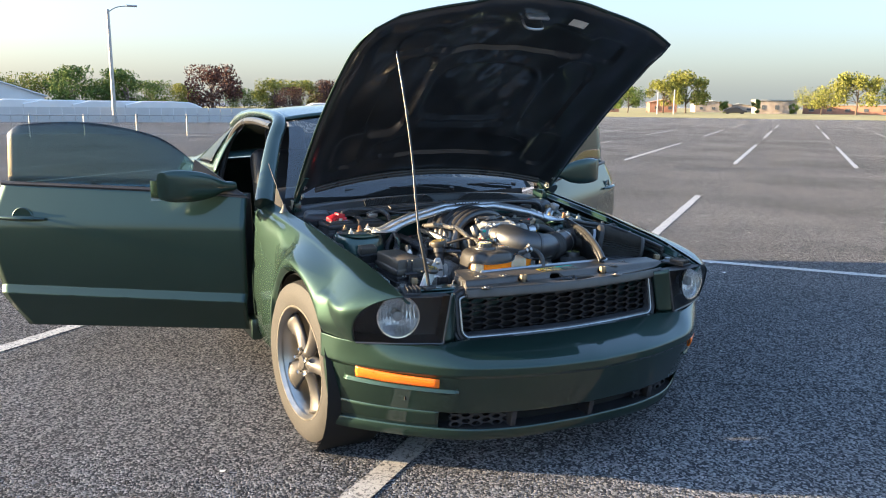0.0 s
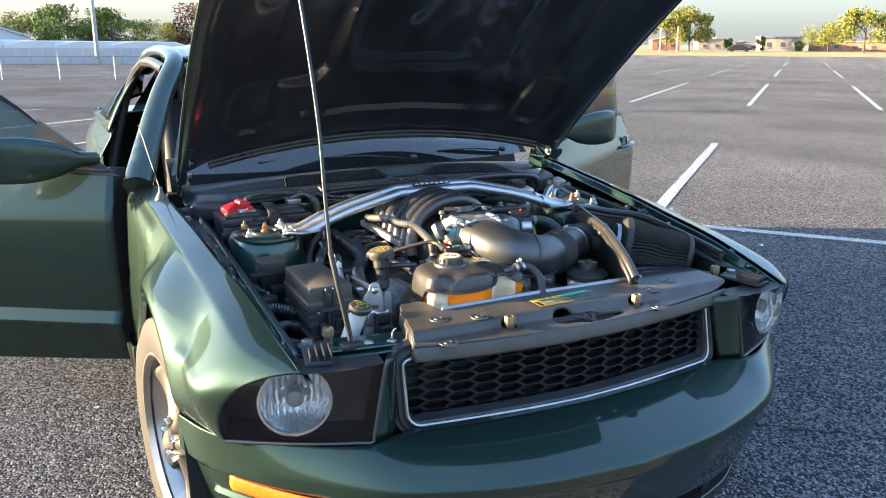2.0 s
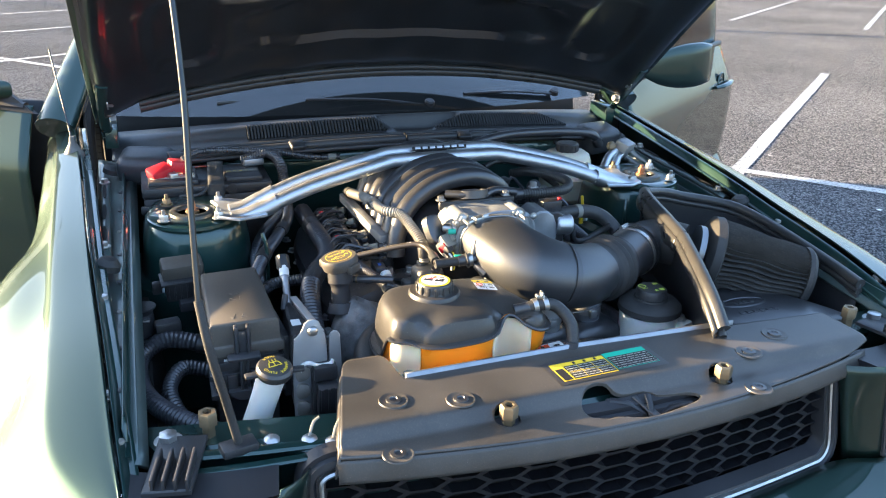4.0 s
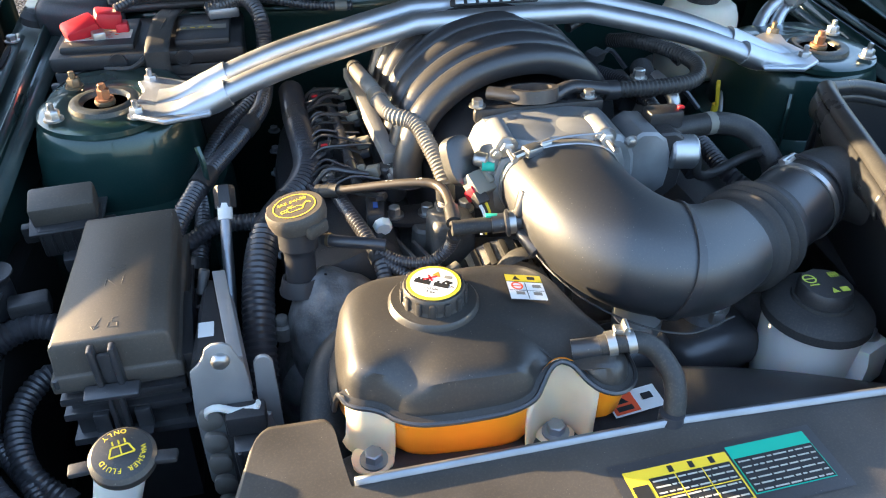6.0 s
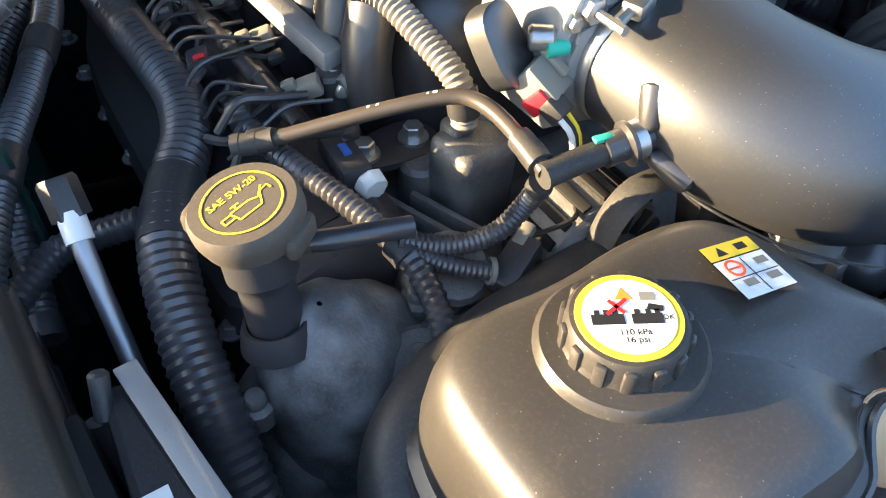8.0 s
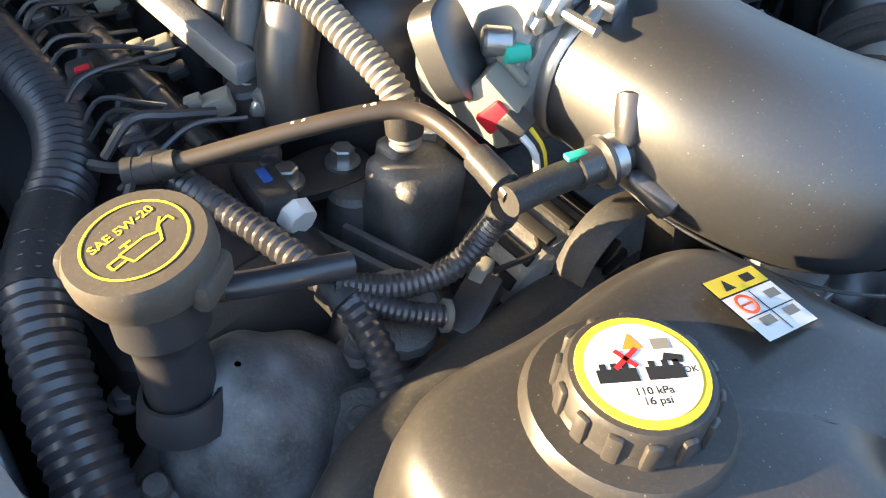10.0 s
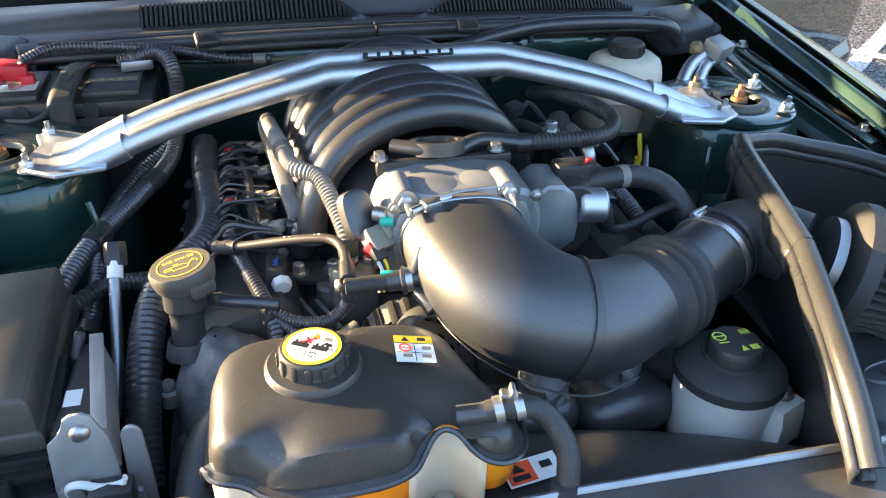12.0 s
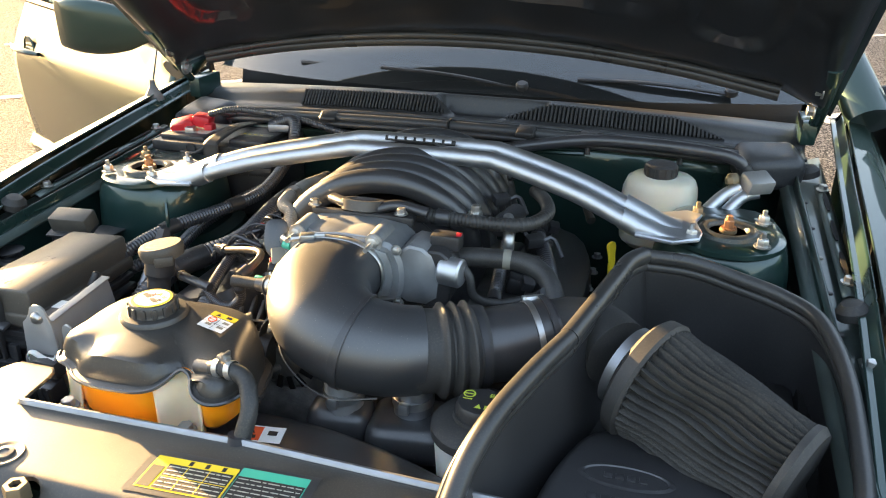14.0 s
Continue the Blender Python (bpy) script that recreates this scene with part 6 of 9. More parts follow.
for test, bx, by in ((lambda p: p.x < -.245 and p.y < -.37, -.268, -.398), (lambda p: -.128 < p.x < -.054 and p.y < -.385, -.090, -.400)):
    ids = [i for i in range(n) if test(TO[i])]
    bm = B()
    prev = None
    for i in ids:
        col = []
        for d, k in ((-.003, 0), (.001, .12), (.003, .5), (.0025, 1)):
            q, zr = inset(i, d), rim(TO[i])
            col.append(bm.verts.new((q.x, q.y, .726 + (zr - .726) * k)))
        if prev:
            for k in range(3):
                bm.faces.new((prev[k], col[k], col[k + 1], prev[k + 1]))
        prev = col
    lobe = part("corner_wall", bm, M_TANK, tank, "milky translucent corner of the tank", solid=.002)
    bm = B()
    slab(bm, chaikin([(bx - .022, by + .012), (bx + .022, by + .012), (bx + .018, by - .024), (bx - .018, by - .024)], 2), [(.722, .002), (.724, 0), (.730, 0), (.732, .003)])
    part("mount_foot", bm, M_TANK, lobe)
    bm = B()
    bolt(bm, (bx, by - .010, .732), .009, .010)
    part("mount_bolt", bm, M_STEEL, lobe)
CC = Vector((-.191, -.310, .828))
bm = B()
lathe(bm, [(.045, -.008), (.045, .006), (.042, .010), (.032, .0105), (.031, .014)], CC, (0, 0, 1), 40)
part("neck_ring", bm, M_MATTE, tank)
bm = B()
lathe(bm, [(.0300, .004), (.0312, .008), (.0308, .024), (.0290, .027), (.0266, .0275)], CC, (0, 0, 1), 48)
cap = part("cap", bm, M_MATTE, tank, "ribbed black pressure cap")
for k in range(14):
    a = 2 * math.pi * k / 14
    bm = B()
    box(bm, CC + Vector((math.cos(a) * .0312, math.sin(a) * .0312, .015)), (.0042, .0065, .019), (0, 0, math.degrees(a)), .0015)
    part("grip_rib", bm, M_MATTE, cap)
bm = B()
lathe(bm, [(.0266, .0275), (.0264, .0282), (.001, .0282)], CC, (0, 0, 1), 40)
part("cap_rim_print", bm, M_YEL, cap)
bm = B()
lathe(bm, [(.0229, .0280), (.0229, .0285), (.001, .0285)], CC, (0, 0, 1), 40)
part("cap_label", bm, M_WPRINT, cap)
CZ = CC.z + .0287
CM = pose(CC.x, CC.y, CZ, 0, 0, -30) @ Matrix.Scale(.9, 4)


def poly(bm, pts, m):
    bm.faces.new([bm.verts.new(m @ Vector((x, y, 0))) for x, y in pts])


bm = B()
poly(bm, [(-.006, .011), (.004, .011), (-.001, .020)], CM)
part("hazard_mark", bm, mat("orange_print", (.85, .25, .02), .5), cap, smooth=False)
bm = B()
for a, b in (((-.021, -.006), (-.003, .001)), ((.001, -.006), (.018, .001))):
    quad(bm, a[0], a[1], b[0], b[1], 0, CM)
for x in (-.019, -.014, -.009, .003, .009, .014):
    quad(bm, x, .001, x + .003, .004, 0, CM)
poly(bm, [(.010, .004), (.019, .002), (.020, .006), (.012, .008)], CM)
part("pictogram", bm, M_BPRINT, cap, smooth=False)
bm = B()
m2 = CM @ pose(-.006, .006, .0002, 0, 0, 40)
quad(bm, -.008, -.0012, .008, .0012, 0, m2)
quad(bm, -.0012, -.006, .0012, .006, 0, m2)
part("cross_mark", bm, mat("dark_red_print", (.5, .02, .02), .5), cap, smooth=False)
bm = B()
quad(bm, .008, .010, .0165, .016, 0, CM)
part("book_mark", bm, M_GREYC, cap, smooth=False)


def writing(name, text, size, m, material, parent, depth=.0):
    """Built-in font lettering turned into a mesh."""
    cu = bpy.data.curves.new(name, 'FONT')
    cu.body, cu.size, cu.align_x, cu.align_y, cu.extrude = text, size, 'CENTER', 'CENTER', depth
    cu.resolution_u = 3
    cu.offset = size * .018
    tmp = new("tmp", cu)
    dg = bpy.context.evaluated_depsgraph_get()
    me = bpy.data.meshes.new_from_object(tmp.evaluated_get(dg))
    bpy.data.objects.remove(tmp)
    me.transform(m)
    me.materials.clear()
    me.materials.append(material)
    ob = new(name, me)
    ob.parent = parent
    if parent.data is None:
        ob.matrix_parent_inverse = Matrix.Translation(parent.location).inverted()
    return ob


writing("cap_text", "110 kPa", .0054, CM @ pose(.001, -.0115, .0001), M_BPRINT, cap)
writing("cap_text", "16 psi", .0054, CM @ pose(.001, -.0165, .0001), M_BPRINT, cap)
writing("cap_text", "OK", .0046, CM @ pose(.0208, -.002, .0001), M_BPRINT, cap)
# square label on the tank
bm = B()
SM = pose(-.096, -.307, .8330, 0, 9, -5)
quad(bm, -.0195, -.0205, .0195, .0205, .0, SM)
sl = part("tank_label", bm, M_BPRINT, tank, "yellow and white warning label", smooth=False)
for m, pts in ((M_WPRINT, (-.019, -.020, .019, .008)), (M_YEL, (-.019, .009, .019, .020))):
    bm = B()
    quad(bm, *pts, .0005, SM)
    part("label_field", bm, m, sl, smooth=False)
bm = B()
quad(bm, -.0004, -.019, .0004, .007, .0009, SM)
quad(bm, -.018, -.0065, .018, -.0058, .0009, SM)
poly(bm, [(-.012, .011), (-.004, .011), (-.008, .018)], SM @ pose(0, 0, .0009))
poly(bm, [(.004, .012), (.012, .012), (.012, .017), (.004, .017)], SM @ pose(0, 0, .0009))
part("label_rule", bm, M_BPRINT, sl, smooth=False)
bm = B()
lathe(bm, [(.0062, 0), (.0062, .0004), (.0046, .0004), (.0046, 0)], SM @ Vector((-.009, .001, .0008)), SM.to_3x3() @ Vector((0, 0, 1)), 20, cap=False)
quad(bm, -.014, .0004, -.004, .0016, .001, SM @ pose(0, 0, 0, 0, 0, 0))
part("label_prohibition", bm, M_RPRINT, sl, smooth=False)
bm = B()
for x, y in ((.007, -.001), (.006, -.013), (-.012, -.013)):
    quad(bm, x, y, x + .009, y + .005, .0009, SM)
part("label_pictogram", bm, M_GREYC, sl, smooth=False)
# overflow hose and clamp
bm = B()
tube(bm, [(-.050, -.394, .823), (-.03, -.397, .828), (-.002, -.403, .822), (.014, -.425, .80), (.012, -.442, .772), (.006, -.448, .745)], .0105, 14, .006)
hs = part("overflow_hose", bm, M_HOSE, tank, "grey-black rubber hose")
bm = B()
tube(bm, [(-.075, -.388, .818), (-.05, -.394, .823), (-.03, -.397, .828)], .010, 12, .006)
part("hose_spout", bm, M_SATIN, tank)
for q in ((-.040, -.3955, .8262), (-.022, -.398, .8278)):
    bm = B()
    lathe(bm, [(.0108, -.004), (.0120, -.004), (.0120, .004), (.0108, .004), (.0108, -.004)], q, (1, -.1, .2), 24, cap=False)
    part("clamp", bm, M_ZINC, hs)
bm = B()
box(bm, (-.032, -.396, .842), (.016, .010, .006), (0, 10, -10), .002)
box(bm, (-.029, -.396, .846), (.004, .014, .008), (0, 10, -10), .001)
part("clamp_ear", bm, M_ZINC, hs)
bm = B()
tube(bm, [(.008, -.445, .775), (.006, -.449, .745)], .0120, 14, .004)
part("braid", bm, M_LOOM, hs)

# ---- intake elbow, bellows and meter ----
intake = thing("intake_duct", "moulded black plastic intake elbow with bellows and clamps", "intake duct", (.1, -.23, .76))
EL = [(-.002, -.118, .846), (-.002, -.165, .846), (.006, -.210, .840), (.034, -.250, .828), (.080, -.269, .815), (.126, -.263, .806), (.164, -.245, .801)]
bm = B()
C = spline(EL, 48)
a = Vector((1, 0, 0))
rs = []
for i, p in enumerate(C):
    d = (C[min(i + 1, 48)] - C[max(i - 1, 0)]).normalized()
    a = (a - d * a.dot(d)).normalized()
    b = d.cross(a)
    k = i / 48
    ra = ci([0, .2, .45, .7, 1], [.072, .072, .071, .063, .056], k)
    rb = ci([0, .2, .45, .7, 1], [.050, .053, .056, .057, .056], k)
    rs.append([bm.verts.new(p + a * (ra * math.copysign(abs(math.cos(q)) ** .85, math.cos(q))) + b * (rb * math.copysign(abs(math.sin(q)) ** .85, math.sin(q)))) for q in [2 * math.pi * j / 36 for j in range(36)]])
for i in range(48):
    bridge(bm, rs[i], rs[i + 1])
RING = [[v.co.copy() for v in r] for r in rs]
elbow = part("elbow", bm, M_ELBOW, intake, "dusty satin black elbow")
bm = B()
rib = []
for i, g in ((33, 1.0), (33, 1.045), (34, 1.045), (34, 1.0)):
    rib.append([bm.verts.new(C[i] + (v - C[i]) * g) for v in [w.copy() for w in RING[i]]])
for k in range(3):
    bridge(bm, rib[k], rib[k + 1])
part("elbow_rib", bm, M_SATIN, elbow)
BL = [(.155, -.250, .801), (.200, -.226, .798), (.240, -.204, .798)]
bm = B()
CB = spline(BL, 40)
prof = []
rs = []
a = Vector((0, 0, 1))
for i, p in enumerate(CB):
    d = (CB[min(i + 1, 40)] - CB[max(i - 1, 0)]).normalized()
    a = (a - d * a.dot(d)).normalized()
    b = d.cross(a)
    k = i / 40
    r = .056
    if .30 < k < .86:
        r += .0085 * (.5 + .5 * math.cos((k - .30) / .56 * 2 * math.pi * 3 + math.pi))
    rs.append(ring(bm, p, a, b, r, 40))
for i in range(40):
    bridge(bm, rs[i], rs[i + 1])
part("bellows", bm, M_RUBBER, intake, "ribbed rubber bellows")
bm = B()
tube(bm, [(.235, -.207, .798), (.285, -.180, .801), (.325, -.156, .805)], .051, 36, .01)
part("meter_body", bm, M_SATIN, intake)
bm = B()
tube(bm, [(.318, -.160, .805), (.352, -.148, .810), (.385, -.158, .812), (.415, -.190, .809)], .047, 32, .01)
part("filter_neck", bm, M_RUBBER, intake)
for c, d, r in (((.300, -.172, .802), (.86, .5, .1), .0525), ((.318, -.160, .805), (.86, .5, .1), .0535), ((.232, -.209, .798), (.85, .5, .02), .0555)):
    bm = B()
    lathe(bm, [(r - .001, -.004), (r + .001, -.004), (r + .001, .004), (r - .001, .004)], c, d, 40, cap=False)
    part("band_clamp", bm, M_ZINC if r < .053 else M_TRIM, intake)
bm = B()
box(bm, (.292, -.146, .848), (.020, .014, .010), (-20, 0, 30), .002)
cyl(bm, (.280, -.152, .850), (.306, -.138, .850), .0045, seg=8)
part("clamp_screw", bm, M_ZINC, intake)
# clamp round the elbow's mouth
bm = B()
pts = []
for j in range(41):
    q = 2 * math.pi * j / 40
    pts.append(Vector((-.002 + .0735 * math.copysign(abs(math.cos(q)) ** .85, math.cos(q)), -.134, .846 + .0518 * math.copysign(abs(math.sin(q)) ** .85, math.sin(q)))))
for j in range(40):
    u0, u1 = pts[j], pts[j + 1]
    bm.faces.new([bm.verts.new(x) for x in (u0 + Vector((0, -.006, 0)), u1 + Vector((0, -.006, 0)), u1 + Vector((0, .006, 0)), u0 + Vector((0, .006, 0)))])
bmesh.ops.remove_doubles(bm, verts=bm.verts[:], dist=.0004)
part("mouth_clamp", bm, M_ZINC, intake, solid=.0015)
bm = B()
box(bm, (-.042, -.142, .896), (.022, .016, .012), (0, 0, 20), .003)
cyl(bm, (-.065, -.148, .893), (-.018, -.132, .900), .0045, seg=8)
part("clamp_screw", bm, M_ZINC, intake)
bm = B()
tube(bm, [(-.03, -.138, .902), (0, -.134, .905), (.045, -.130, .903)], .0016, 6, .01)
part("clamp_wire", bm, M_STEEL, intake)
# tee fitting on the elbow's flank
bm = B()
cyl(bm, (-.066, -.195, .838), (-.10, -.190, .834), .011, seg=14)
part("elbow_nipple", bm, M_SATIN, elbow)
bm = B()
cyl(bm, (-.074, -.200, .845), (-.058, -.184, .868), .0065, .0105, 14, bev=.004)
part("elbow_ear", bm, M_SATIN, elbow)
bm = B()
cyl(bm, (-.074, -.206, .832), (-.055, -.228, .815), .0065, .0105, 14, bev=.004)
part("elbow_ear", bm, M_SATIN, elbow)
bm = B()
tube(bm, [(-.058, -.180, .812), (-.050, -.225, .800), (-.020, -.285, .788), (.030, -.325, .776), (.080, -.343, .772), (.135, -.330, .775)], .0012, 6, .01)
part("mould_seam", bm, M_ELBOW, elbow)
# ports below the elbow
for x, y in ((.060, -.262), (.155, -.247)):
    bm = B()
    cyl(bm, (x, y, .77), (x, y, .70), .027, seg=24)
    pt = part("lower_port", bm, M_ALU if x < .1 else M_STEEL, intake)
    bm = B()
    lathe(bm, [(.0275, -.006), (.029, -.006), (.029, .006), (.0275, .006)], (x, y, .728), (0, 0, 1), 28, cap=False)
    box(bm, (x - .003, y - .031, .728), (.014, .010, .016), (0, 0, 0), .002)
    part("port_clamp", bm, M_ZINC, pt)

# resonator boxes under the elbow
res = thing("resonator", "glossy black plastic resonator under the intake elbow", "resonator", (.11, -.25, .66))
for x, y, sx, sy, z in ((.055, -.262, .095, .07, .682), (.155, -.255, .12, .10, .678)):
    bm = B()
    box(bm, (x, y, z), (sx, sy, .06), (0, 0, 8), .025, 4)
    part("chamber", bm, M_SATIN, res)

# ---- throttle body ----
tb = thing("throttle_body", "cast aluminium throttle body with a bright motor", "throttle body", (0, -.07, .80))
bm = B()
slab(bm, chaikin([(-.085, .79), (.085, .79), (.10, .83), (.095, .875), (.07, .898), (-.07, .898), (-.09, .875), (-.098, .83)], 1), [(.035, .004), (.04, 0), (.118, 0), (.124, .006)], pose(0, 0, 0, 90, 0, 0))
part("housing", bm, M_THROT, tb)
bm = B()
slab(bm, chaikin([(-.075, .80), (.075, .80), (.085, .85), (.07, .889), (-.07, .889), (-.085, .85)], 1), [(.12, .0), (.128, 0), (.130, .004)], pose(0, 0, 0, 90, 0, 0))
part("flange", bm, M_THROT, tb)
for x, r_ in ((-.030, .034), (.030, .030)):
    bm = B()
    lathe(bm, [(r_, -.004), (r_ * .9, .0004), (r_ * .6, .0020), (r_ * .25, .0028), (.001, .0029)], (x, -.094, .8975), (0, 0, 1), 28)
    part("cast_mound", bm, M_THROT, tb)
for x in (-.067, .054):
    bm = B()
    cyl(bm, (x, -.07, .893), (x, -.123, .893), .0135, .0125, 18, bev=.002)
    part("bolt_boss", bm, M_THROT, tb)
    bm = B()
    bolt(bm, (x, -.123, .893), .009, .008, (0, -1, 0))
    cyl(bm, (x, -.128, .893), (x, -.158, .893), .0035, seg=8)
    part("stud", bm, M_ZINC, tb)
bm = B()
slab(bm, chaikin([(.085, .80), (.145, .80), (.150, .85), (.135, .888), (.095, .892), (.08, .85)], 1), [(.05, .004), (.055, 0), (.115, 0), (.118, .004)], pose(0, 0, 0, 90, 0, 0))
part("gear_case", bm, M_THROT, tb)
bm = B()
slab(bm, chaikin([(.10, .795), (.152, .795), (.158, .85), (.15, .885), (.11, .885)], 1), [(.05, .003), (.053, 0), (.112, 0), (.115, .003)], pose(.012, -.0, 0, 90, 0, 0))
part("cover_plate", bm, M_BLACK, tb)
bm = B()
cyl(bm, (.150, -.105, .855), (.184, -.110, .854), .0215, seg=28, bev=.003)
part("motor", bm, M_BAR, tb, "bright zinc motor can")
bm = B()
box(bm, (.150, -.075, .888), (.045, .028, .024), (0, 0, 0), .004)
con = part("connector", bm, M_BLACK, tb)
bm = B()
box(bm, (.170, -.080, .902), (.008, .006, .004), (0, 0, 0), .001)
part("lock_tab", bm, M_RED, con)
for x, z in ((-.078, .885), (.088, .884), (.09, .80)):
    bm = B()
    bolt(bm, (x, -.122, z), .0055, .005, (0, -1, 0))
    part("screw", bm, M_ZINC, tb)
bm = B()
cyl(bm, (-.10, -.105, .872), (-.085, -.115, .872), .009, seg=14, bev=.002)
part("port_plug", bm, M_ZINC, tb)
bm = B()
cyl(bm, (-.094, -.118, .868), (-.080, -.122, .868), .006, seg=12)
part("port_seal", bm, mat("teal_plastic", (.05, .4, .3), .4), tb)

# pressure sensor with plug at the elbow's left
sen = thing("sensor", "pressure sensor with a grey and red plug", "sensor", (-.105, -.12, .84))
bm = B()
slab(bm, chaikin([(-.019, -.027), (.019, -.027), (.019, .022), (.010, .032), (-.010, .032), (-.019, .022)], 2), [(-.010, .002), (-.008, 0), (.008, 0), (.010, .003)], pose(-.116, -.098, .864, 58, 0, 24))
part("sensor_body", bm, M_ELBOW, sen)
bm = B()
box(bm, (-.098, -.122, .846), (.030, .030, .022), (38, 0, 28), .003)
box(bm, (-.090, -.118, .862), (.008, .034, .006), (38, 0, 28), .002)
part("plug", bm, M_GREYC, sen)
bm = B()
box(bm, (-.106, -.131, .840), (.014, .014, .020), (38, 0, 28), .002)
part("plug_lock", bm, M_RED, sen)
bm = B()
box(bm, (-.101, -.142, .838), (.016, .016, .014), (30, 0, 20), .002)
part("plug_end", bm, M_BLACK, sen)
for k, m in enumerate((M_WPRINT, M_BPRINT, M_YEL)):
    bm = B()
    tube(bm, [(-.104 + .004 * k, -.148, .836), (-.100 + .003 * k, -.160, .826), (-.106 + .002 * k, -.172, .808)], .0022, 6, .005)
    part("wire", bm, m, sen)

# ---- intake manifold ----
man = thing("intake_manifold", "black plastic intake manifold with curved runners", "intake manifold", (0, .13, .72))
bm = B()
slab(bm, chaikin([(-.125, -.03), (.12, -.03), (.145, .10), (.135, .30), (.06, .37), (-.07, .37), (-.145, .30), (-.155, .10)], 2), [(.70, .0), (.79, .0), (.825, .012), (.85, .035), (.865, .07)])
part("plenum", bm, M_SATIN, man)
for k in range(7):
    y = .030 + .046 * k
    bm = B()
    tube(bm, [(-.162, y - .022, .775), (-.158, y - .012, .815), (-.128, y + .004, .872), (-.065, y + .018, .912), (.02, y + .030, .922), (.09, y + .045, .895), (.135, y + .06, .84), (.15, y + .065, .78)], .028, 18, .012, radii=[.0195, .0205, .021, .021, .0205, .020, .019], flat=1.0)
    part("runner", bm, M_SATIN, man)
for k in range(6):
    y = .053 + .046 * k
    bm = B()
    tube(bm, [(-.172, y - .022, .77), (-.160, y - .012, .825), (-.12, y, .868), (-.05, y + .01, .892)], .007, 10, .012)
    part("runner_rib", bm, M_BLACK, man)
bm = B()
tube(bm, [(-.06, -.01, .91), (-.02, -.035, .912), (.01, -.03, .905), (.05, -.012, .91), (.10, -.01, .902)], .010, 12, .008, flat=.8)
part("vacuum_rail", bm, M_SATIN, man)
bm = B()
lathe(bm, [(.034, -.008), (.034, .008), (.026, .008), (.026, -.008), (.034, -.008)], (-.005, -.018, .908), (0, .25, 1), 28, cap=False)
part("breather_ring", bm, M_SATIN, man)
bm = B()
box(bm, (0, -.036, .893), (.17, .012, .02), (0, 0, 0), .005)
part("manifold_flange", bm, M_BLACK, man)
for x in (-.08, .065):
    bm = B()
    bolt(bm, (x, -.035, .905), .007, .008)
    part("flange_bolt", bm, M_ZINC, man)

# ---- engine block, cam covers, timing cover ----
eng = thing("engine", "grimy cast aluminium engine with black cam covers", "engine", (0, .05, .4))
bm = B()
box(bm, (0, .12, .55), (.40, .60, .30), bev=.03)
part("block", bm, M_CASTDARK, eng)
for s in (-1, 1):
    bm = B()
    out = chaikin([(-.075, -.17), (.065, -.17), (.075, -.10), (.07, .33), (-.08, .33), (-.085, -.12)], 2)
    slab(bm, [(s * p.x, p.y) for p in out], [(-.06, 0), (.02, 0), (.040, .012), (.046, .03)], pose(s * .265, .05, .705, 0, s * 18, 0))
    cc = part("cam_cover", bm, M_BLACK, eng)
    for k in range(7):
        bm = B()
        bolt(bm, (s * (.335), -.09 + .075 * k, .70), .007, .008)
        part("cover_bolt", bm, M_STEEL, cc)
# timing cover lumps in front, with bosses
bm = B()
slab(bm, chaikin([(-.36, .50), (.33, .50), (.35, .62), (.24, .69), (.10, .66), (-.06, .67), (-.16, .68), (-.27, .685), (-.345, .65), (-.37, .56)], 2), [(.09, 0), (.17, 0), (.195, .02), (.20, .04)], pose(0, 0, 0, 90, 0, 0))
part("timing_cover", bm, M_CASTGREY, eng)
bm = B()


def boss_pt(u, v):
    """Lumpy casting round the filler neck: u round, v from the middle outwards and down its skirt."""
    a = 2 * math.pi * u
    rad = ci([0, .8, 1.6, 2.4, 3.1, 3.9, 4.7, 5.5, 6.2832], [.082, .074, .060, .052, .050, .056, .066, .078, .082], a)
    r = rad * min(1, v / .75)
    x, y = -.288 + r * math.cos(a), -.148 + r * math.sin(a)
    k = min(1, v / .75)
    z = .762 - .062 * k ** 2.4 - .010 * math.exp(-((x + .255) / .016) ** 2) * k + .012 * math.exp(-((x + .228) ** 2 + (y + .135) ** 2) / .0007) - .016 * max(0, x + .288) / .08
    z += .0022 * math.sin(x * 170) * math.sin(y * 140 + 1)
    z -= .12 * max(0, (v - .75) / .25)
    return Vector((x, y, z))


surf(bm, lambda u, v: boss_pt(u, .02 + .98 * v), 56, 26)
bmesh.ops.remove_doubles(bm, verts=bm.verts[:], dist=.0003)
part("filler_boss", bm, M_CASTGREY, eng)
bm = B()
lathe(bm, [(.0265, -.018), (.0235, -.006), (.0212, .0005), (.0188, .000), (.0184, -.010)], (-.3165, -.143, .758), (.0, .16, 1), 32, cap=False)
part("boss_collar", bm, M_TRIM, eng)
for p, rr_ in (((-.240, -.192, .715), .009), ((-.215, -.150, .722), .008), ((-.345, -.155, .700), .008)):
    bm = B()
    lathe(bm, [(rr_ * 1.7, -.02), (rr_ * 1.6, .0), (rr_, .002), (rr_, .009), (rr_ * .8, .011)], p, (0, -.15, 1), 12)
    part("boss_bolt", bm, M_CASTDARK, eng)
for p0, p1, r in (((-.100, -.064, .70), (-.100, -.064, .775), .014), ((-.148, -.045, .70), (-.148, -.045, .745), .018), ((-.19, -.12, .68), (-.19, -.16, .75), .028), ((-.24, -.18, .66), (-.24, -.20, .72), .03), ((-.10, -.14, .66), (-.10, -.18, .71), .03)):
    bm = B()
    cyl(bm, p0, p1, r * 1.1, r, 16, bev=.004)
    part("cast_boss", bm, M_CASTDARK, eng)
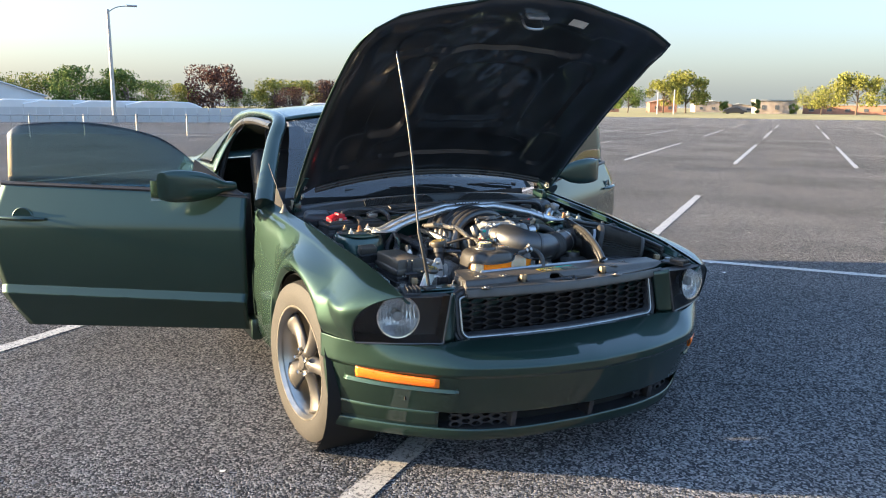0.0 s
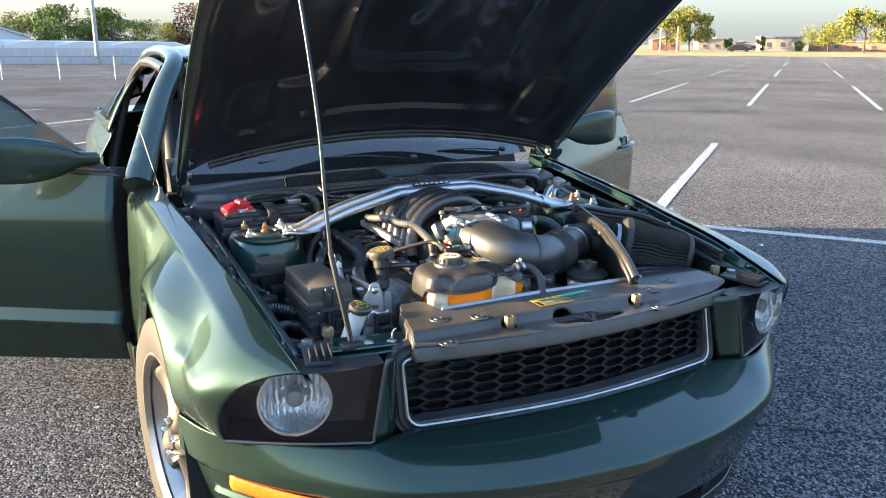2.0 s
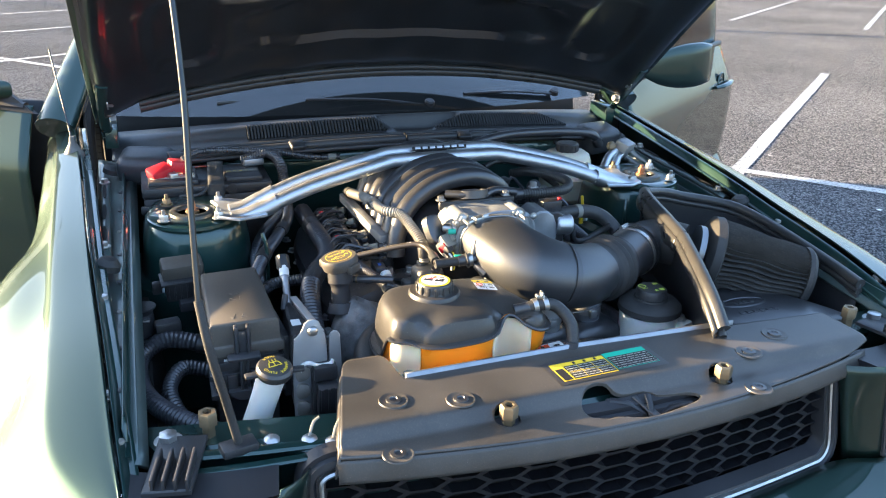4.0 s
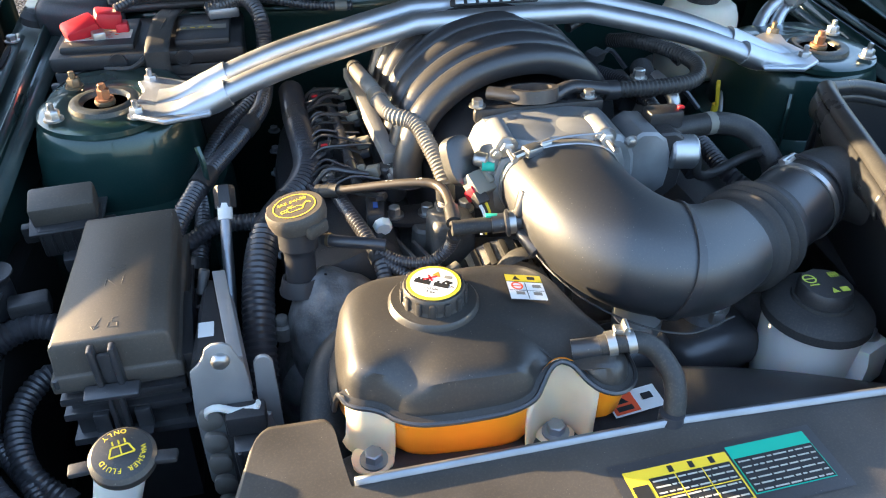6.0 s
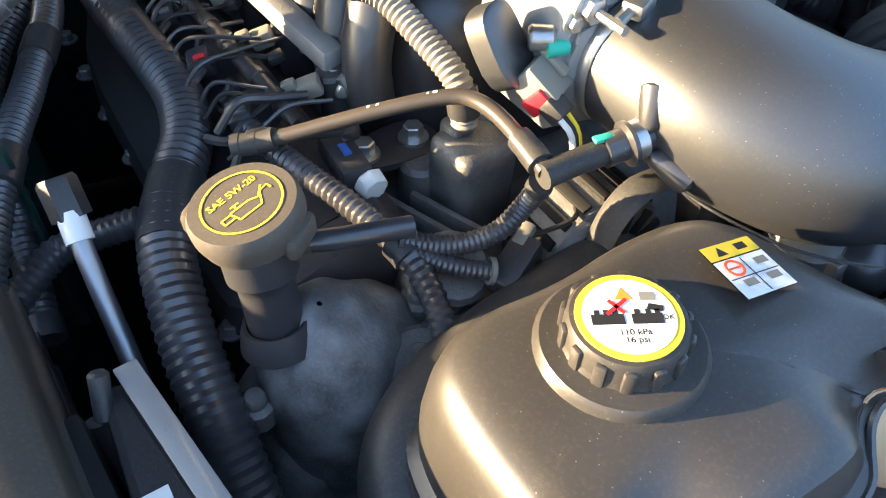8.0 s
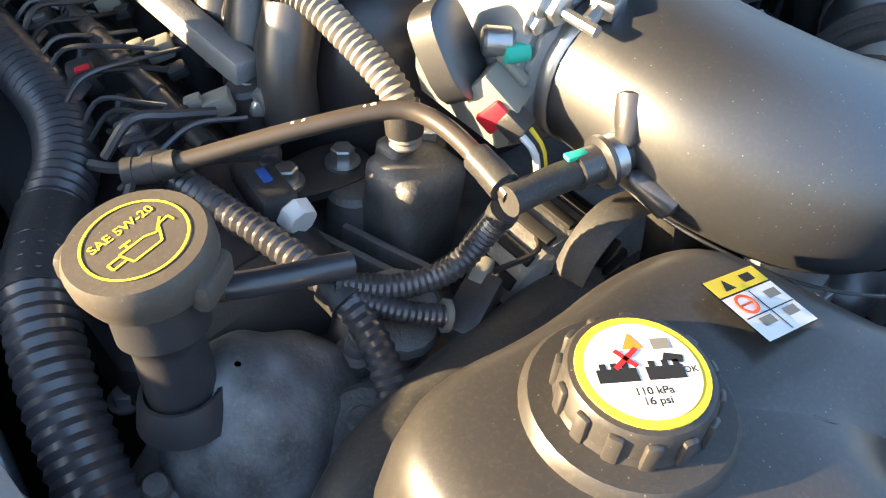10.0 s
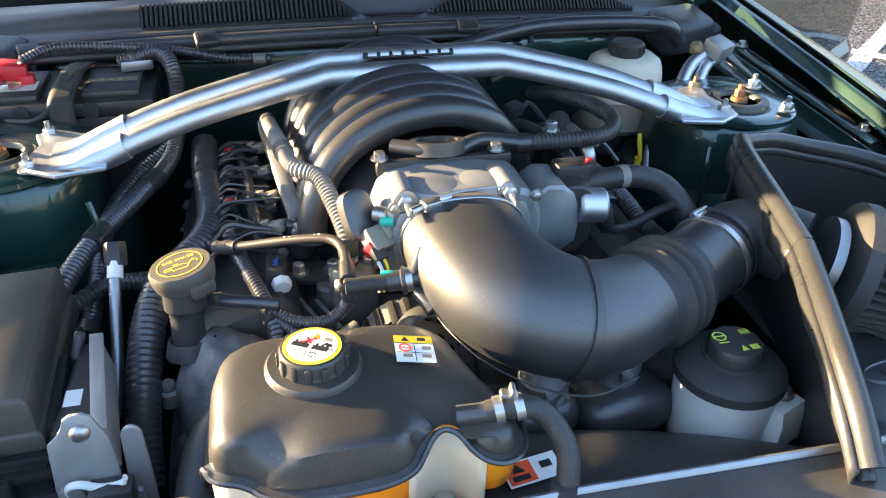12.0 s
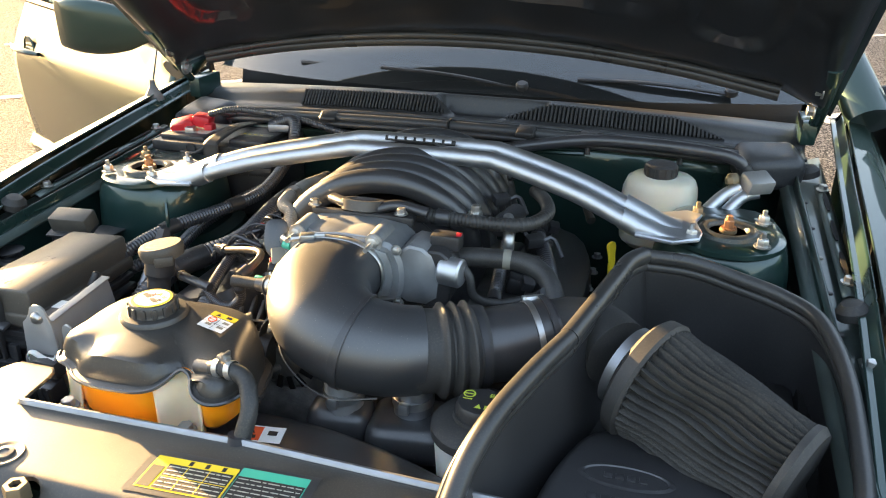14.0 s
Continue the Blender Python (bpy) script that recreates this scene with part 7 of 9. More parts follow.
bm = B()
box(bm, (-.122, -.078, .735), (.056, .05, .095), (4, 0, 6), .010, 3)
box(bm, (-.128, -.064, .765), (.022, .022, .05), (4, 0, 6), .006, 3)
part("cast_housing", bm, M_CASTDARK, eng)
bm = B()
slab(bm, chaikin([(-.235, -.10), (-.16, -.125), (-.135, -.17), (-.17, -.20), (-.22, -.19), (-.25, -.14)], 2), [(.60, -.01), (.66, 0), (.695, .0), (.705, .006), (.708, .014)])
fl = part("cast_flange", bm, M_CASTDARK, eng)
for q in ((-.165, -.150, .707), (-.205, -.125, .708), (-.19, -.185, .705)):
    bm = B()
    lathe(bm, [(.011, -.004), (.010, .006), (.005, .006), (.004, .0)], q, (0, -.1, 1), 18)
    part("flange_boss", bm, M_CASTDARK, fl)
for k in range(5):
    bm = B()
    box(bm, (-.245 + .022 * k, -.05 - .012 * k, .722), (.006, .07, .03), (0, 0, 20), .002)
    part("cast_rib", bm, M_CASTDARK, eng)
bm = B()
slab(bm, chaikin([(-.20, -.035), (-.13, -.045), (-.115, -.02), (-.13, .01), (-.20, .0)], 2), [(.738, .003), (.740, 0), (.746, 0), (.748, .004)])
part("black_bracket", bm, M_BLACK, eng)
for c in ((-.141, -.022, .748), (-.100, -.064, .775), (-.185, -.02, .748)):
    bm = B()
    bolt(bm, c, .0085, .012)
    part("cap_bolt", bm, M_ZINC, eng)
# oil filler
oil = thing("oil_filler", "oil filler neck with a tan-lit black cap marked SAE 5W-20", "oil cap", (-.313, -.15, .75))
bm = B()
lathe(bm, [(.0180, -.088), (.0180, -.046), (.0190, -.040), (.0228, -.036), (.0232, -.018), (.0240, .0)], (-.3135, -.124, .828), (.03, .24, 1), 28)
part("neck", bm, M_TRIM, oil)
OC = Vector((-.313, -.121, .832))
OA = Vector((-.16, .02, 1)).normalized()
bm = B()
lathe(bm, [(.025, -.014), (.0325, -.012), (.0350, -.003), (.0350, .005), (.0325, .0095), (.001, .010)], OC, OA, 40)
oc = part("oil_cap", bm, M_LID, oil)
for a in (-50, 130):
    bm = B()
    box(bm, OC + Vector((math.cos(radians(a)) * .0325, math.sin(radians(a)) * .0325, -.008)), (.012, .030, .018), (0, 0, a), .005)
    part("cap_tab", bm, M_LID, oc)
OM = Matrix.Translation(OC + OA * .0102) @ Matrix.Rotation(radians(-1.2), 4, 'X') @ Matrix.Rotation(radians(-9.1), 4, 'Y') @ pose(0, 0, 0, 0, 0, 14) @ Matrix.Scale(.86, 4)
bm = B()
r0 = [bm.verts.new(OM @ Vector((.029 * math.cos(q), .029 * math.sin(q), 0))) for q in [2 * math.pi * j / 40 for j in range(40)]]
r1 = [bm.verts.new(OM @ Vector((.0275 * math.cos(q), .0275 * math.sin(q), 0))) for q in [2 * math.pi * j / 40 for j in range(40)]]
bridge(bm, r0, r1)
part("print_ring", bm, M_YEL, oc, smooth=False)
writing("cap_text", "SAE 5W-20", .0085, OM @ pose(0, .0115, 0), M_YEL, oc)
bm = B()
for p0, p1 in (((-.020, -.004), (-.012, -.004)), ((-.012, -.004), (-.010, -.013)), ((-.010, -.013), (.008, -.013)), ((.008, -.013), (.014, -.002)), ((.014, -.002), (.021, -.001)), ((-.012, -.003), (.004, -.003)), ((.004, -.003), (.010, -.006)), ((.010, -.006), (.018, .002)), ((-.006, -.003), (-.006, .001)), ((-.009, .001), (-.002, .001)), ((-.020, -.004), (-.020, -.009)), ((-.020, -.009), (-.012, -.009)), ((.021, -.001), (.0215, -.006))):
    a, b = Vector((*p0, 0)), Vector((*p1, 0))
    d = (b - a).normalized()
    s = Vector((-d.y, d.x, 0)) * .0007
    bm.faces.new([bm.verts.new(OM @ q) for q in (a - s, b - s, b + s, a + s)])
part("oil_can_mark", bm, M_YEL, oc, smooth=False)


# ---- battery ----
bat = thing("battery", "black car battery with a red terminal cover and strap", "battery", (-.51, .42, .70))
bm = B()
box(bm, (-.51, .42, .775), (.285, .165, .13), bev=.006)
part("case", bm, M_BLACK, bat)
bm = B()
box(bm, (-.51, .42, .852), (.29, .17, .024), bev=.006)
lid = part("lid", bm, M_BLACK, bat)
bm = B()
box(bm, (-.51, .334, .815), (.30, .012, .02), bev=.004)
part("ledge", bm, M_BLACK, bat)
for x0, x1 in ((-.64, -.53), (-.47, -.385)):
    bm = B()
    box(bm, ((x0 + x1) / 2, .41, .868), (x1 - x0, .12, .014), bev=.005)
    part("vent_cover", bm, M_BLACK, lid)
    bm = B()
    quad(bm, x0 + .006, .372 if x0 < -.6 else .392, x1 - .006, .412, .8756)
    lb = part("battery_label", bm, M_CREAM if x0 < -.6 else M_GREYC, lid, "worn paper label", smooth=False)
    bm = B()
    rr = random.Random(int(-x0 * 100))
    for k in range(3 if x0 < -.6 else 1):
        x = x0 + .01 + (.02 if k % 2 else 0)
        while x < x1 - .03:
            w = rr.uniform(.004, .012)
            quad(bm, x, .398 - .010 * k, x + w, .4015 - .010 * k, .8762)
            x += w + .006
    part("text_bar", bm, M_RPRINT if x0 < -.6 else M_YEL, lb, smooth=False)
    bm = B()
    lathe(bm, [(.013, 0), (.013, .004), (.009, .004), (.009, .002)], ((x0 + x1) / 2 + .03 * (1 if x0 < -.6 else -1), .335, .852), (0, -1, 0), 20)
    part("handle_knob", bm, M_BLACK, lid)
bm = B()
tube(bm, [(-.575, .33, .845), (-.53, .315, .85), (-.50, .345, .872), (-.485, .40, .884), (-.48, .48, .878)], .004, 6, .01)
part("carry_rope", bm, M_RUBBER, bat)
bm = B()
SP = spline([(-.495, .322, .70), (-.495, .320, .85), (-.493, .332, .876), (-.487, .42, .886), (-.48, .50, .876)], 40)
surf(bm, lambda u, v: SP[int(round(u * 40))] + Vector((.036 * (v - .5), 0, 0)), 40, 4)
part("strap", bm, M_RUBBER, bat, "woven black hold-down strap", solid=.002)
red = thing("terminal_cover", "red plastic battery terminal cover", "terminal cover", (-.62, .43, .88))
bm = B()
box(bm, (-.612, .40, .884), (.052, .04, .026), (14, -14, 22), .006)
box(bm, (-.572, .42, .893), (.04, .042, .026), (0, 10, 12), .006)
box(bm, (-.552, .412, .876), (.02, .026, .026), (0, 0, 8), .004)
part("cover", bm, M_RED, red)
bm = B()
box(bm, (-.585, .385, .876), (.02, .025, .02), (0, 0, 20), .003)
part("clamp", bm, M_ZINC, red)
neg = thing("terminal_clamp", "grey lead battery clamp", "terminal clamp", (-.40, .46, .875))
bm = B()
box(bm, (-.395, .45, .884), (.05, .03, .018), (0, 0, 10), .004)
cyl(bm, (-.40, .45, .875), (-.40, .45, .900), .010, seg=14)
part("clamp", bm, M_STEEL, neg)


def hose(name, label, category, pts, r, m=M_LOOM, ribs=0.0, pitch=.006, seg=10, parts=()):
    t = thing(name, label, category, pts[0])
    bm = B()
    tube(bm, pts, r, seg, .008, ribs, pitch)
    part("sleeve", bm, m, t)
    for i, rr_, mm in (parts or ((.02, r + ribs + .001, M_BLACK), (.98, r + ribs + .001, M_BLACK))):
        C = spline(pts, 40)
        k = int(i * 40)
        bm = B()
        tube(bm, [C[max(0, k - 1)], C[k], C[min(40, k + 1)]], rr_, 12, .006)
        part("wrap", bm, mm, t)
    return t


LOOM = "black convoluted wiring loom"
hose("wiring_loom", LOOM, "wiring loom", [(-.56, .425, .905), (-.50, .455, .915), (-.35, .45, .905), (-.25, .44, .888), (-.18, .435, .885)], .0065, ribs=.0016, parts=((.97, .009, M_GREYC),))
hose("wiring_loom", LOOM, "wiring loom", [(-.42, .455, .885), (-.36, .44, .905), (-.335, .40, .885), (-.335, .36, .84), (-.345, .26, .80), (-.385, .16, .79), (-.43, .06, .785), (-.465, -.03, .765), (-.47, -.06, .73)], .0115, ribs=.0018, parts=((.78, .015, M_BLACK), (.55, .0145, M_BLACK)))
hose("wiring_loom", LOOM, "wiring loom", [(-.345, .30, .80), (-.40, .24, .775), (-.435, .16, .75), (-.44, .06, .72), (-.45, -.02, .69)], .011, ribs=.0018)
hose("wiring_loom", LOOM, "wiring loom", [(-.30, .33, .785), (-.298, .24, .782), (-.292, .16, .778), (-.290, .10, .772), (-.302, .05, .768), (-.325, .01, .765), (-.352, -.04, .758), (-.366, -.10, .738), (-.372, -.17, .70), (-.374, -.24, .64)], .0185, ribs=.002, pitch=.008, seg=14, parts=((.18, .0205, M_BLACK), (.55, .021, M_BLACK), (.60, .0208, M_BLACK)))
hose("wiring_loom", LOOM, "wiring loom", [(-.46, -.02, .735), (-.42, .0, .748), (-.38, .0, .75), (-.345, -.01, .755)], .0105, ribs=.0016)
hose("wiring_loom", LOOM, "wiring loom", [(-.565, -.13, .70), (-.63, -.12, .715), (-.675, -.15, .705), (-.68, -.22, .69), (-.655, -.30, .69), (-.60, -.375, .69), (-.52, -.435, .685), (-.42, -.45, .685), (-.36, -.45, .69)], .0145, ribs=.002, pitch=.008, seg=12)
hose("wiring_loom", LOOM, "wiring loom", [(-.565, -.17, .67), (-.61, -.17, .68), (-.635, -.22, .67), (-.62, -.28, .65), (-.58, -.31, .62)], .012, ribs=.002, pitch=.007)
hose("wiring_loom", LOOM, "wiring loom", [(-.66, -.24, .66), (-.62, -.29, .645), (-.59, -.34, .63)], .009, ribs=.0016)
hose("wiring_loom", LOOM, "wiring loom", [(-.285, -.118, .79), (-.265, -.13, .792), (-.235, -.14, .792), (-.215, -.145, .79)], .0075, M_LOOM, parts=((.1, .0085, M_BRASS),))
hose("wiring_loom", LOOM, "wiring loom", [(-.262, .02, .780), (-.25, -.04, .780), (-.234, -.10, .778), (-.222, -.150, .770), (-.222, -.190, .748), (-.236, -.222, .715), (-.246, -.235, .68)], .0085, ribs=.0014, parts=((.55, .012, M_BLACK),))
hose("wiring_loom", LOOM, "wiring loom", [(-.225, -.142, .780), (-.195, -.158, .772), (-.165, -.168, .776), (-.145, -.172, .795), (-.140, -.180, .818)], .0068, M_LOOM, ribs=.0010, pitch=.004)
hose("wiring_loom", LOOM, "wiring loom", [(-.225, -.148, .775), (-.195, -.170, .762), (-.172, -.182, .755)], .0062, M_LOOM, ribs=.0008, pitch=.004, parts=((.96, .010, M_GREYC),))
hose("breather_hose", "pale corrugated breather hose", "hose", [(-.20, .27, .842), (-.196, .20, .855), (-.190, .13, .866), (-0.179, 0.045, 0.868), (-0.15, 0.015, 0.864), (-0.136, -0.027, 0.845), (-0.128, -0.06, 0.826), (-.127, -.071, .810), (-.126, -.073, .790)], .0098, M_CONDUIT, ribs=.0016, pitch=.005, parts=((.04, .0125, M_RUBBER), (.45, .0135, M_ZINC), (.97, .0125, M_BLACK)))
hose("pcv_hose", "smooth grey-brown crankcase hose with a white print", "hose", [(-.284, -.009, .792), (-.262, -.022, .797), (-.20, -.062, .822), (-.162, -.088, .836), (-.145, -.102, .839), (-.138, -.125, .838), (-.139, -.160, .835), (-.141, -.184, .832)], .0058, mat("brown_hose_plastic", (.050, .043, .037), .36, 0, .2, 20.0), parts=((.02, .0088, M_RUBBER), (.06, .0085, M_RUBBER), (.10, .0082, M_RUBBER), (.90, .0088, M_SEAL), (.95, .0092, M_SEAL)))
hose_print = thing("hose_print", "white printed mark along the crankcase hose", "hose print", (-.178, -.077, .84))
bm = B()
a, b = Vector((-.200, -.062, .8275)), Vector((-.162, -.088, .8415))
for k in range(9):
    q = a.lerp(b, k / 8)
    box(bm, q, (.0032 if k % 3 else .002, .0022, .0008), (0, -20, -34), 0)
part("print_bar", bm, M_WPRINT, hose_print, smooth=False)
tee = thing("hose_tee", "black hose tee with a crimp clamp", "hose fitting", (-.10, -.19, .82))
bm = B()
tube(bm, [(-.145, -.186, .831), (-.12, -.187, .832), (-.09, -.191, .834), (-.066, -.196, .838)], .0088, 14, .006)
part("tee_body", bm, M_RUBBER, tee)
bm = B()
lathe(bm, [(.0122, -.005), (.0132, -.005), (.0132, .005), (.0122, .005)], (-.078, -.194, .8365), (1, -.2, .15), 24, cap=False)
part("crimp", bm, M_ZINC, tee)
bm = B()
lathe(bm, [(.011, 0), (.0155, .002), (.0155, .005), (.011, .007)], (-.086, -.1925, .835), (1, -.2, .15), 24)
part("tee_flange", bm, M_SATIN, tee)
bm = B()
box(bm, (-.100, -.188, .8440), (.014, .006, .003), (0, 0, -10), .001)
part("green_tag", bm, M_GPRINT, tee)

# ---- fuse box ----
fuse = thing("fuse_box", "black lidded fuse box with a front clip", "fuse box", (-.51, -.15, .55))
fo = [(-.567, -.268), (-.448, -.266), (-.455, -.028), (-.565, -.036)]
bm = B()
slab(bm, [(-.562, -.262), (-.453, -.260), (-.460, -.034), (-.560, -.042)], [(.54, .006), (.655, .004), (.657, .0005), (.690, 0), (.742, 0), (.745, .002)])
part("base", bm, M_SATIN, fuse)
bm = B()
slab(bm, fo, [(.741, -.004), (.744, -.005), (.757, -.005), (.760, -.003), (.762, .001), (.778, .002), (.796, .003), (.800, .005), (.802, .009)], pose(0, 0, 0, 0, 0, 0))
lid = part("lid", bm, M_LID, fuse, bevel=.002)
for z, o in ((.706, -.004), (.727, -.0025), (.668, -.003)):
    bm = B()
    slab(bm, fo, [(z - .006, o + .008), (z - .0045, o + .001), (z - .003, o), (z + .003, o), (z + .0045, o + .001), (z + .006, o + .008)])
    part("skirt", bm, M_SATIN, fuse)
# front clip: two prongs over the lid, a cross tab, a stem and a shovel-shaped catch
for x in (-.5235, -.5035):
    bm = B()
    box(bm, (x, -.2735, .772), (.0065, .012, .058), (4, 0, 0), .0022)
    part("clip_prong", bm, M_SATIN, fuse)
bm = B()
box(bm, (-.5135, -.2725, .768), (.013, .004, .045), (4, 0, 0), .001)
box(bm, (-.5135, -.281, .746), (.054, .018, .007), (14, 0, 0), .003)
part("clip_tab", bm, M_SATIN, fuse)
bm = B()
for x in (-.519, -.508):
    box(bm, (x, -.277, .712), (.005, .009, .060), bev=.0018)
box(bm, (-.5135, -.2745, .715), (.009, .004, .050), bev=.001)
part("clip_stem", bm, M_SATIN, fuse)
bm = B()
for x in (-.534, -.493):
    box(bm, (x, -.272, .697), (.016, .008, .026), bev=.0018)
slab(bm, [(-.542, .686), (-.485, .686), (-.494, .668), (-.502, .663), (-.525, .663), (-.533, .668)], [(.266, .003), (.276, .001), (.285, .003)], pose(0, 0, 0, 90, 0, 0))
part("clip_catch", bm, M_SATIN, fuse)
bm = B()
cyl(bm, (-.566, -.2675, .748), (-.566, -.2675, .760), .004, seg=10, bev=.001)
part("corner_peg", bm, M_SATIN, lid)
# raised marks: an arrow and a padlock by the clip, a plug sign in the middle
def stroke(a, b, w=.0011):
    bm = B()
    a, b = Vector(a), Vector(b)
    d = b - a
    box(bm, ((a.x + b.x) / 2, (a.y + b.y) / 2, .8020), (d.length + w, w, .0007), (0, 0, math.degrees(math.atan2(d.y, d.x))), .0004, 1)
    part("embossed_mark", bm, M_LID, lid)


for a, b in (((-.518, -.232), (-.523, -.249)), ((-.523, -.249), (-.5265, -.243)), ((-.523, -.249), (-.518, -.245)), ((-.5265, -.243), (-.523, -.244)),
             ((-.510, -.248), (-.500, -.248)), ((-.510, -.248), (-.509, -.240)), ((-.500, -.248), (-.501, -.240)), ((-.509, -.240), (-.501, -.240)), ((-.507, -.240), (-.506, -.233)), ((-.506, -.233), (-.501, -.233)),
             ((-.521, -.178), (-.520, -.164)), ((-.520, -.166), (-.512, -.175)), ((-.504, -.176), (-.503, -.163)), ((-.520, -.150), (-.514, -.151)), ((-.519, -.145), (-.514, -.145)), ((-.507, -.150), (-.503, -.150)), ((-.508, -.145), (-.504, -.144)),
             ((-.468, -.050), (-.460, -.050)), ((-.468, -.050), (-.466, -.044)), ((-.460, -.050), (-.461, -.044))):
    stroke(a, b)
bm = B()
for z in (.725,):
    quad(bm, -.545, .725, -.537, .737, .2655, pose(0, 0, 0, 90, 0, 0))
    quad(bm, -.533, .725, -.525, .737, .2655, pose(0, 0, 0, 90, 0, 0))
part("paper_tag", bm, M_WPRINT, fuse, smooth=False)

# ---- washer filler ----
wash = thing("washer_filler", "white washer fluid neck with a black cap printed yellow", "washer filler", (-.51, -.40, .62))
WC = Vector((-.481, -.405, .785))
WA = Vector((.10, -.22, 1)).normalized()
bm = B()
tube(bm, [(-.53, -.375, .60), (-.515, -.385, .67), (-.492, -.398, .75), (-.484, -.403, .778)], .024, 22, .012, radii=[.023, .022, .021, .022])
part("neck", bm, M_WHITE, wash, "milky white filler neck")
bm = B()
lathe(bm, [(.0255, -.010), (.0278, -.006), (.0278, .002), (.0245, .006), (.015, .008), (.001, .009)], WC, WA, 36)
wcap = part("cap", bm, M_MATTE, wash)
for a in (-5, 185):
    bm = B()
    box(bm, WC + Vector((math.cos(radians(a)) * .035, math.sin(radians(a)) * .035, -.004)), (.020, .013, .006), (0, 0, a), .002)
    part("cap_tab", bm, M_BLACK, wcap)
ax = Matrix.Translation(WC + WA * .0092) @ WA.to_track_quat('Z', 'Y').to_matrix().to_4x4()
bm = B()
mk = ax @ pose(0, .002, 0, 0, 0, 172)
pts = [(-.007, -.004), (-.0105, .005), (.0105, .005), (.007, -.004)]
for i in range(4):
    a, b = Vector((*pts[i], 0)), Vector((*pts[(i + 1) % 4], 0))
    d = (b - a).normalized()
    s = Vector((-d.y, d.x, 0)) * .0008
    bm.faces.new([bm.verts.new(mk @ q) for q in (a - s, b - s, b + s, a + s)])
for x in (-.005, 0, .005):
    quad(bm, x - .0007, -.010, x + .0007, -.0055, 0, mk)
quad(bm, -.0006, -.004, .0006, .004, 0, mk)
part("washer_mark", bm, M_YEL, wcap, smooth=False)
for a0, st, text in ((-14, -14.5, "WASHER FLUID"), (66, 15.5, "ONLY")):
    for k, ch in enumerate(text):
        if ch != " ":
            a = radians(a0 + k * st)
            r_, turn = (.0172, -90) if st < 0 else (.0205, 90)
            writing("cap_letter", ch, .0062, ax @ pose(math.cos(a) * r_, math.sin(a) * r_, -.0014, 0, 0, math.degrees(a) + turn) @ pose(0, 0, 0, 10 if st > 0 else -10, 0, 0), M_YEL, wcap)

# ---- control module on its bracket ----
mod = thing("control_module", "dark control module with a white tag on a dull aluminium bracket", "control module", (-.40, -.24, .62))
bm = B()
slab(bm, [(-.436, -.285), (-.388, -.292), (-.408, -.150), (-.428, -.150)], [(.64, 0), (.755, .0), (.770, .003), (.774, .008)])
part("module", bm, M_BLACK, mod)
bm = B()
box(bm, (-.3935, -.221, .756), (.006, .150, .052), (0, -10, 7.5), .002)
box(bm, (-.3975, -.221, .7815), (.014, .150, .003), (0, 6, 7.5), .001)
part("side_rail", bm, M_BRKT, mod, "dull aluminium side rail")
bm = B()
box(bm, (-.443, -.20, .70), (.014, .11, .12), (0, 0, 4), .004)
cyl(bm, (-.428, -.165, .765), (-.421, -.150, .790), .006, seg=12, bev=.002)
part("module_cover", bm, M_BLACK, mod)
bm = B()
quad(bm, -.427, -.250, -.411, -.226, .7748)
part("tag", bm, M_WPRINT, mod, smooth=False)
bm = B()
out = chaikin([(-.437, .56), (-.357, .56), (-.357, .700), (-.378, .708), (-.379, .772), (-.386, .788), (-.392, .806), (-.413, .806), (-.420, .786), (-.437, .770)], 1)
slab(bm, [(p.x, p.y) for p in out], [(.296, .002), (.2975, 0), (.3005, 0), (.302, .002)], pose(0, 0, 0, 90, 0, 0))
part("bracket", bm, M_BRKT, mod)
bm = B()
slab(bm, [(p.x, p.y) for p in chaikin([(-.374, .60), (-.352, .60), (-.352, .765), (-.358, .776), (-.368, .776), (-.374, .765)], 1)], [(.288, .001), (.289, 0), (.292, 0), (.293, .001)], pose(0, 0, 0, 90, 0, 0))
part("bracket_ear", bm, M_BRKT, mod)
bm = B()
lathe(bm, [(.0095, 0), (.0095, .002), (.0075, .006), (.005, .0075)], (-.402, -.302, .787), (0, -1, 0), 20)
part("bracket_bolt", bm, M_ZINC, mod)
bm = B()
tube(bm, [(-.425, -.306, .713), (-.424, -.310, .728), (-.412, -.313, .734), (-.395, -.313, .726), (-.376, -.313, .727), (-.372, -.313, .734)], .0042, 8, .005, flat=.6)
part("white_clip", bm, M_WHITE, mod)
for k in range(5):
    bm = B()
    z = .712 - .034 * k
    slab(bm, [(p.x, p.y) for p in chaikin([(-.434, z + .015), (-.416, z + .013), (-.410, z + .006), (-.410, z - .006), (-.416, z - .013), (-.434, z - .015)], 2)], [(.302, .002), (.304, 0), (.309, 0), (.311, .003)], pose(0, 0, 0, 90, 0, 0))
    part("edge_trim", bm, M_CONDUIT, mod, "pale scalloped edge trim")
bm = B()
box(bm, (-.386, -.314, .715), (.040, .024, .026), (0, 0, 0), .003)
box(bm, (-.402, -.312, .66), (.012, .014, .12), (0, 0, 0), .002)
part("plug", bm, M_BLACK, mod)
bm = B()
box(bm, (-.384, -.322, .668), (.036, .030, .060), (8, 0, 0), .004)
for k in range(3):
    box(bm, (-.396 + .012 * k, -.338, .672), (.004, .004, .046), (8, 0, 0), .001)
part("plug_cover", bm, M_SATIN, mod)

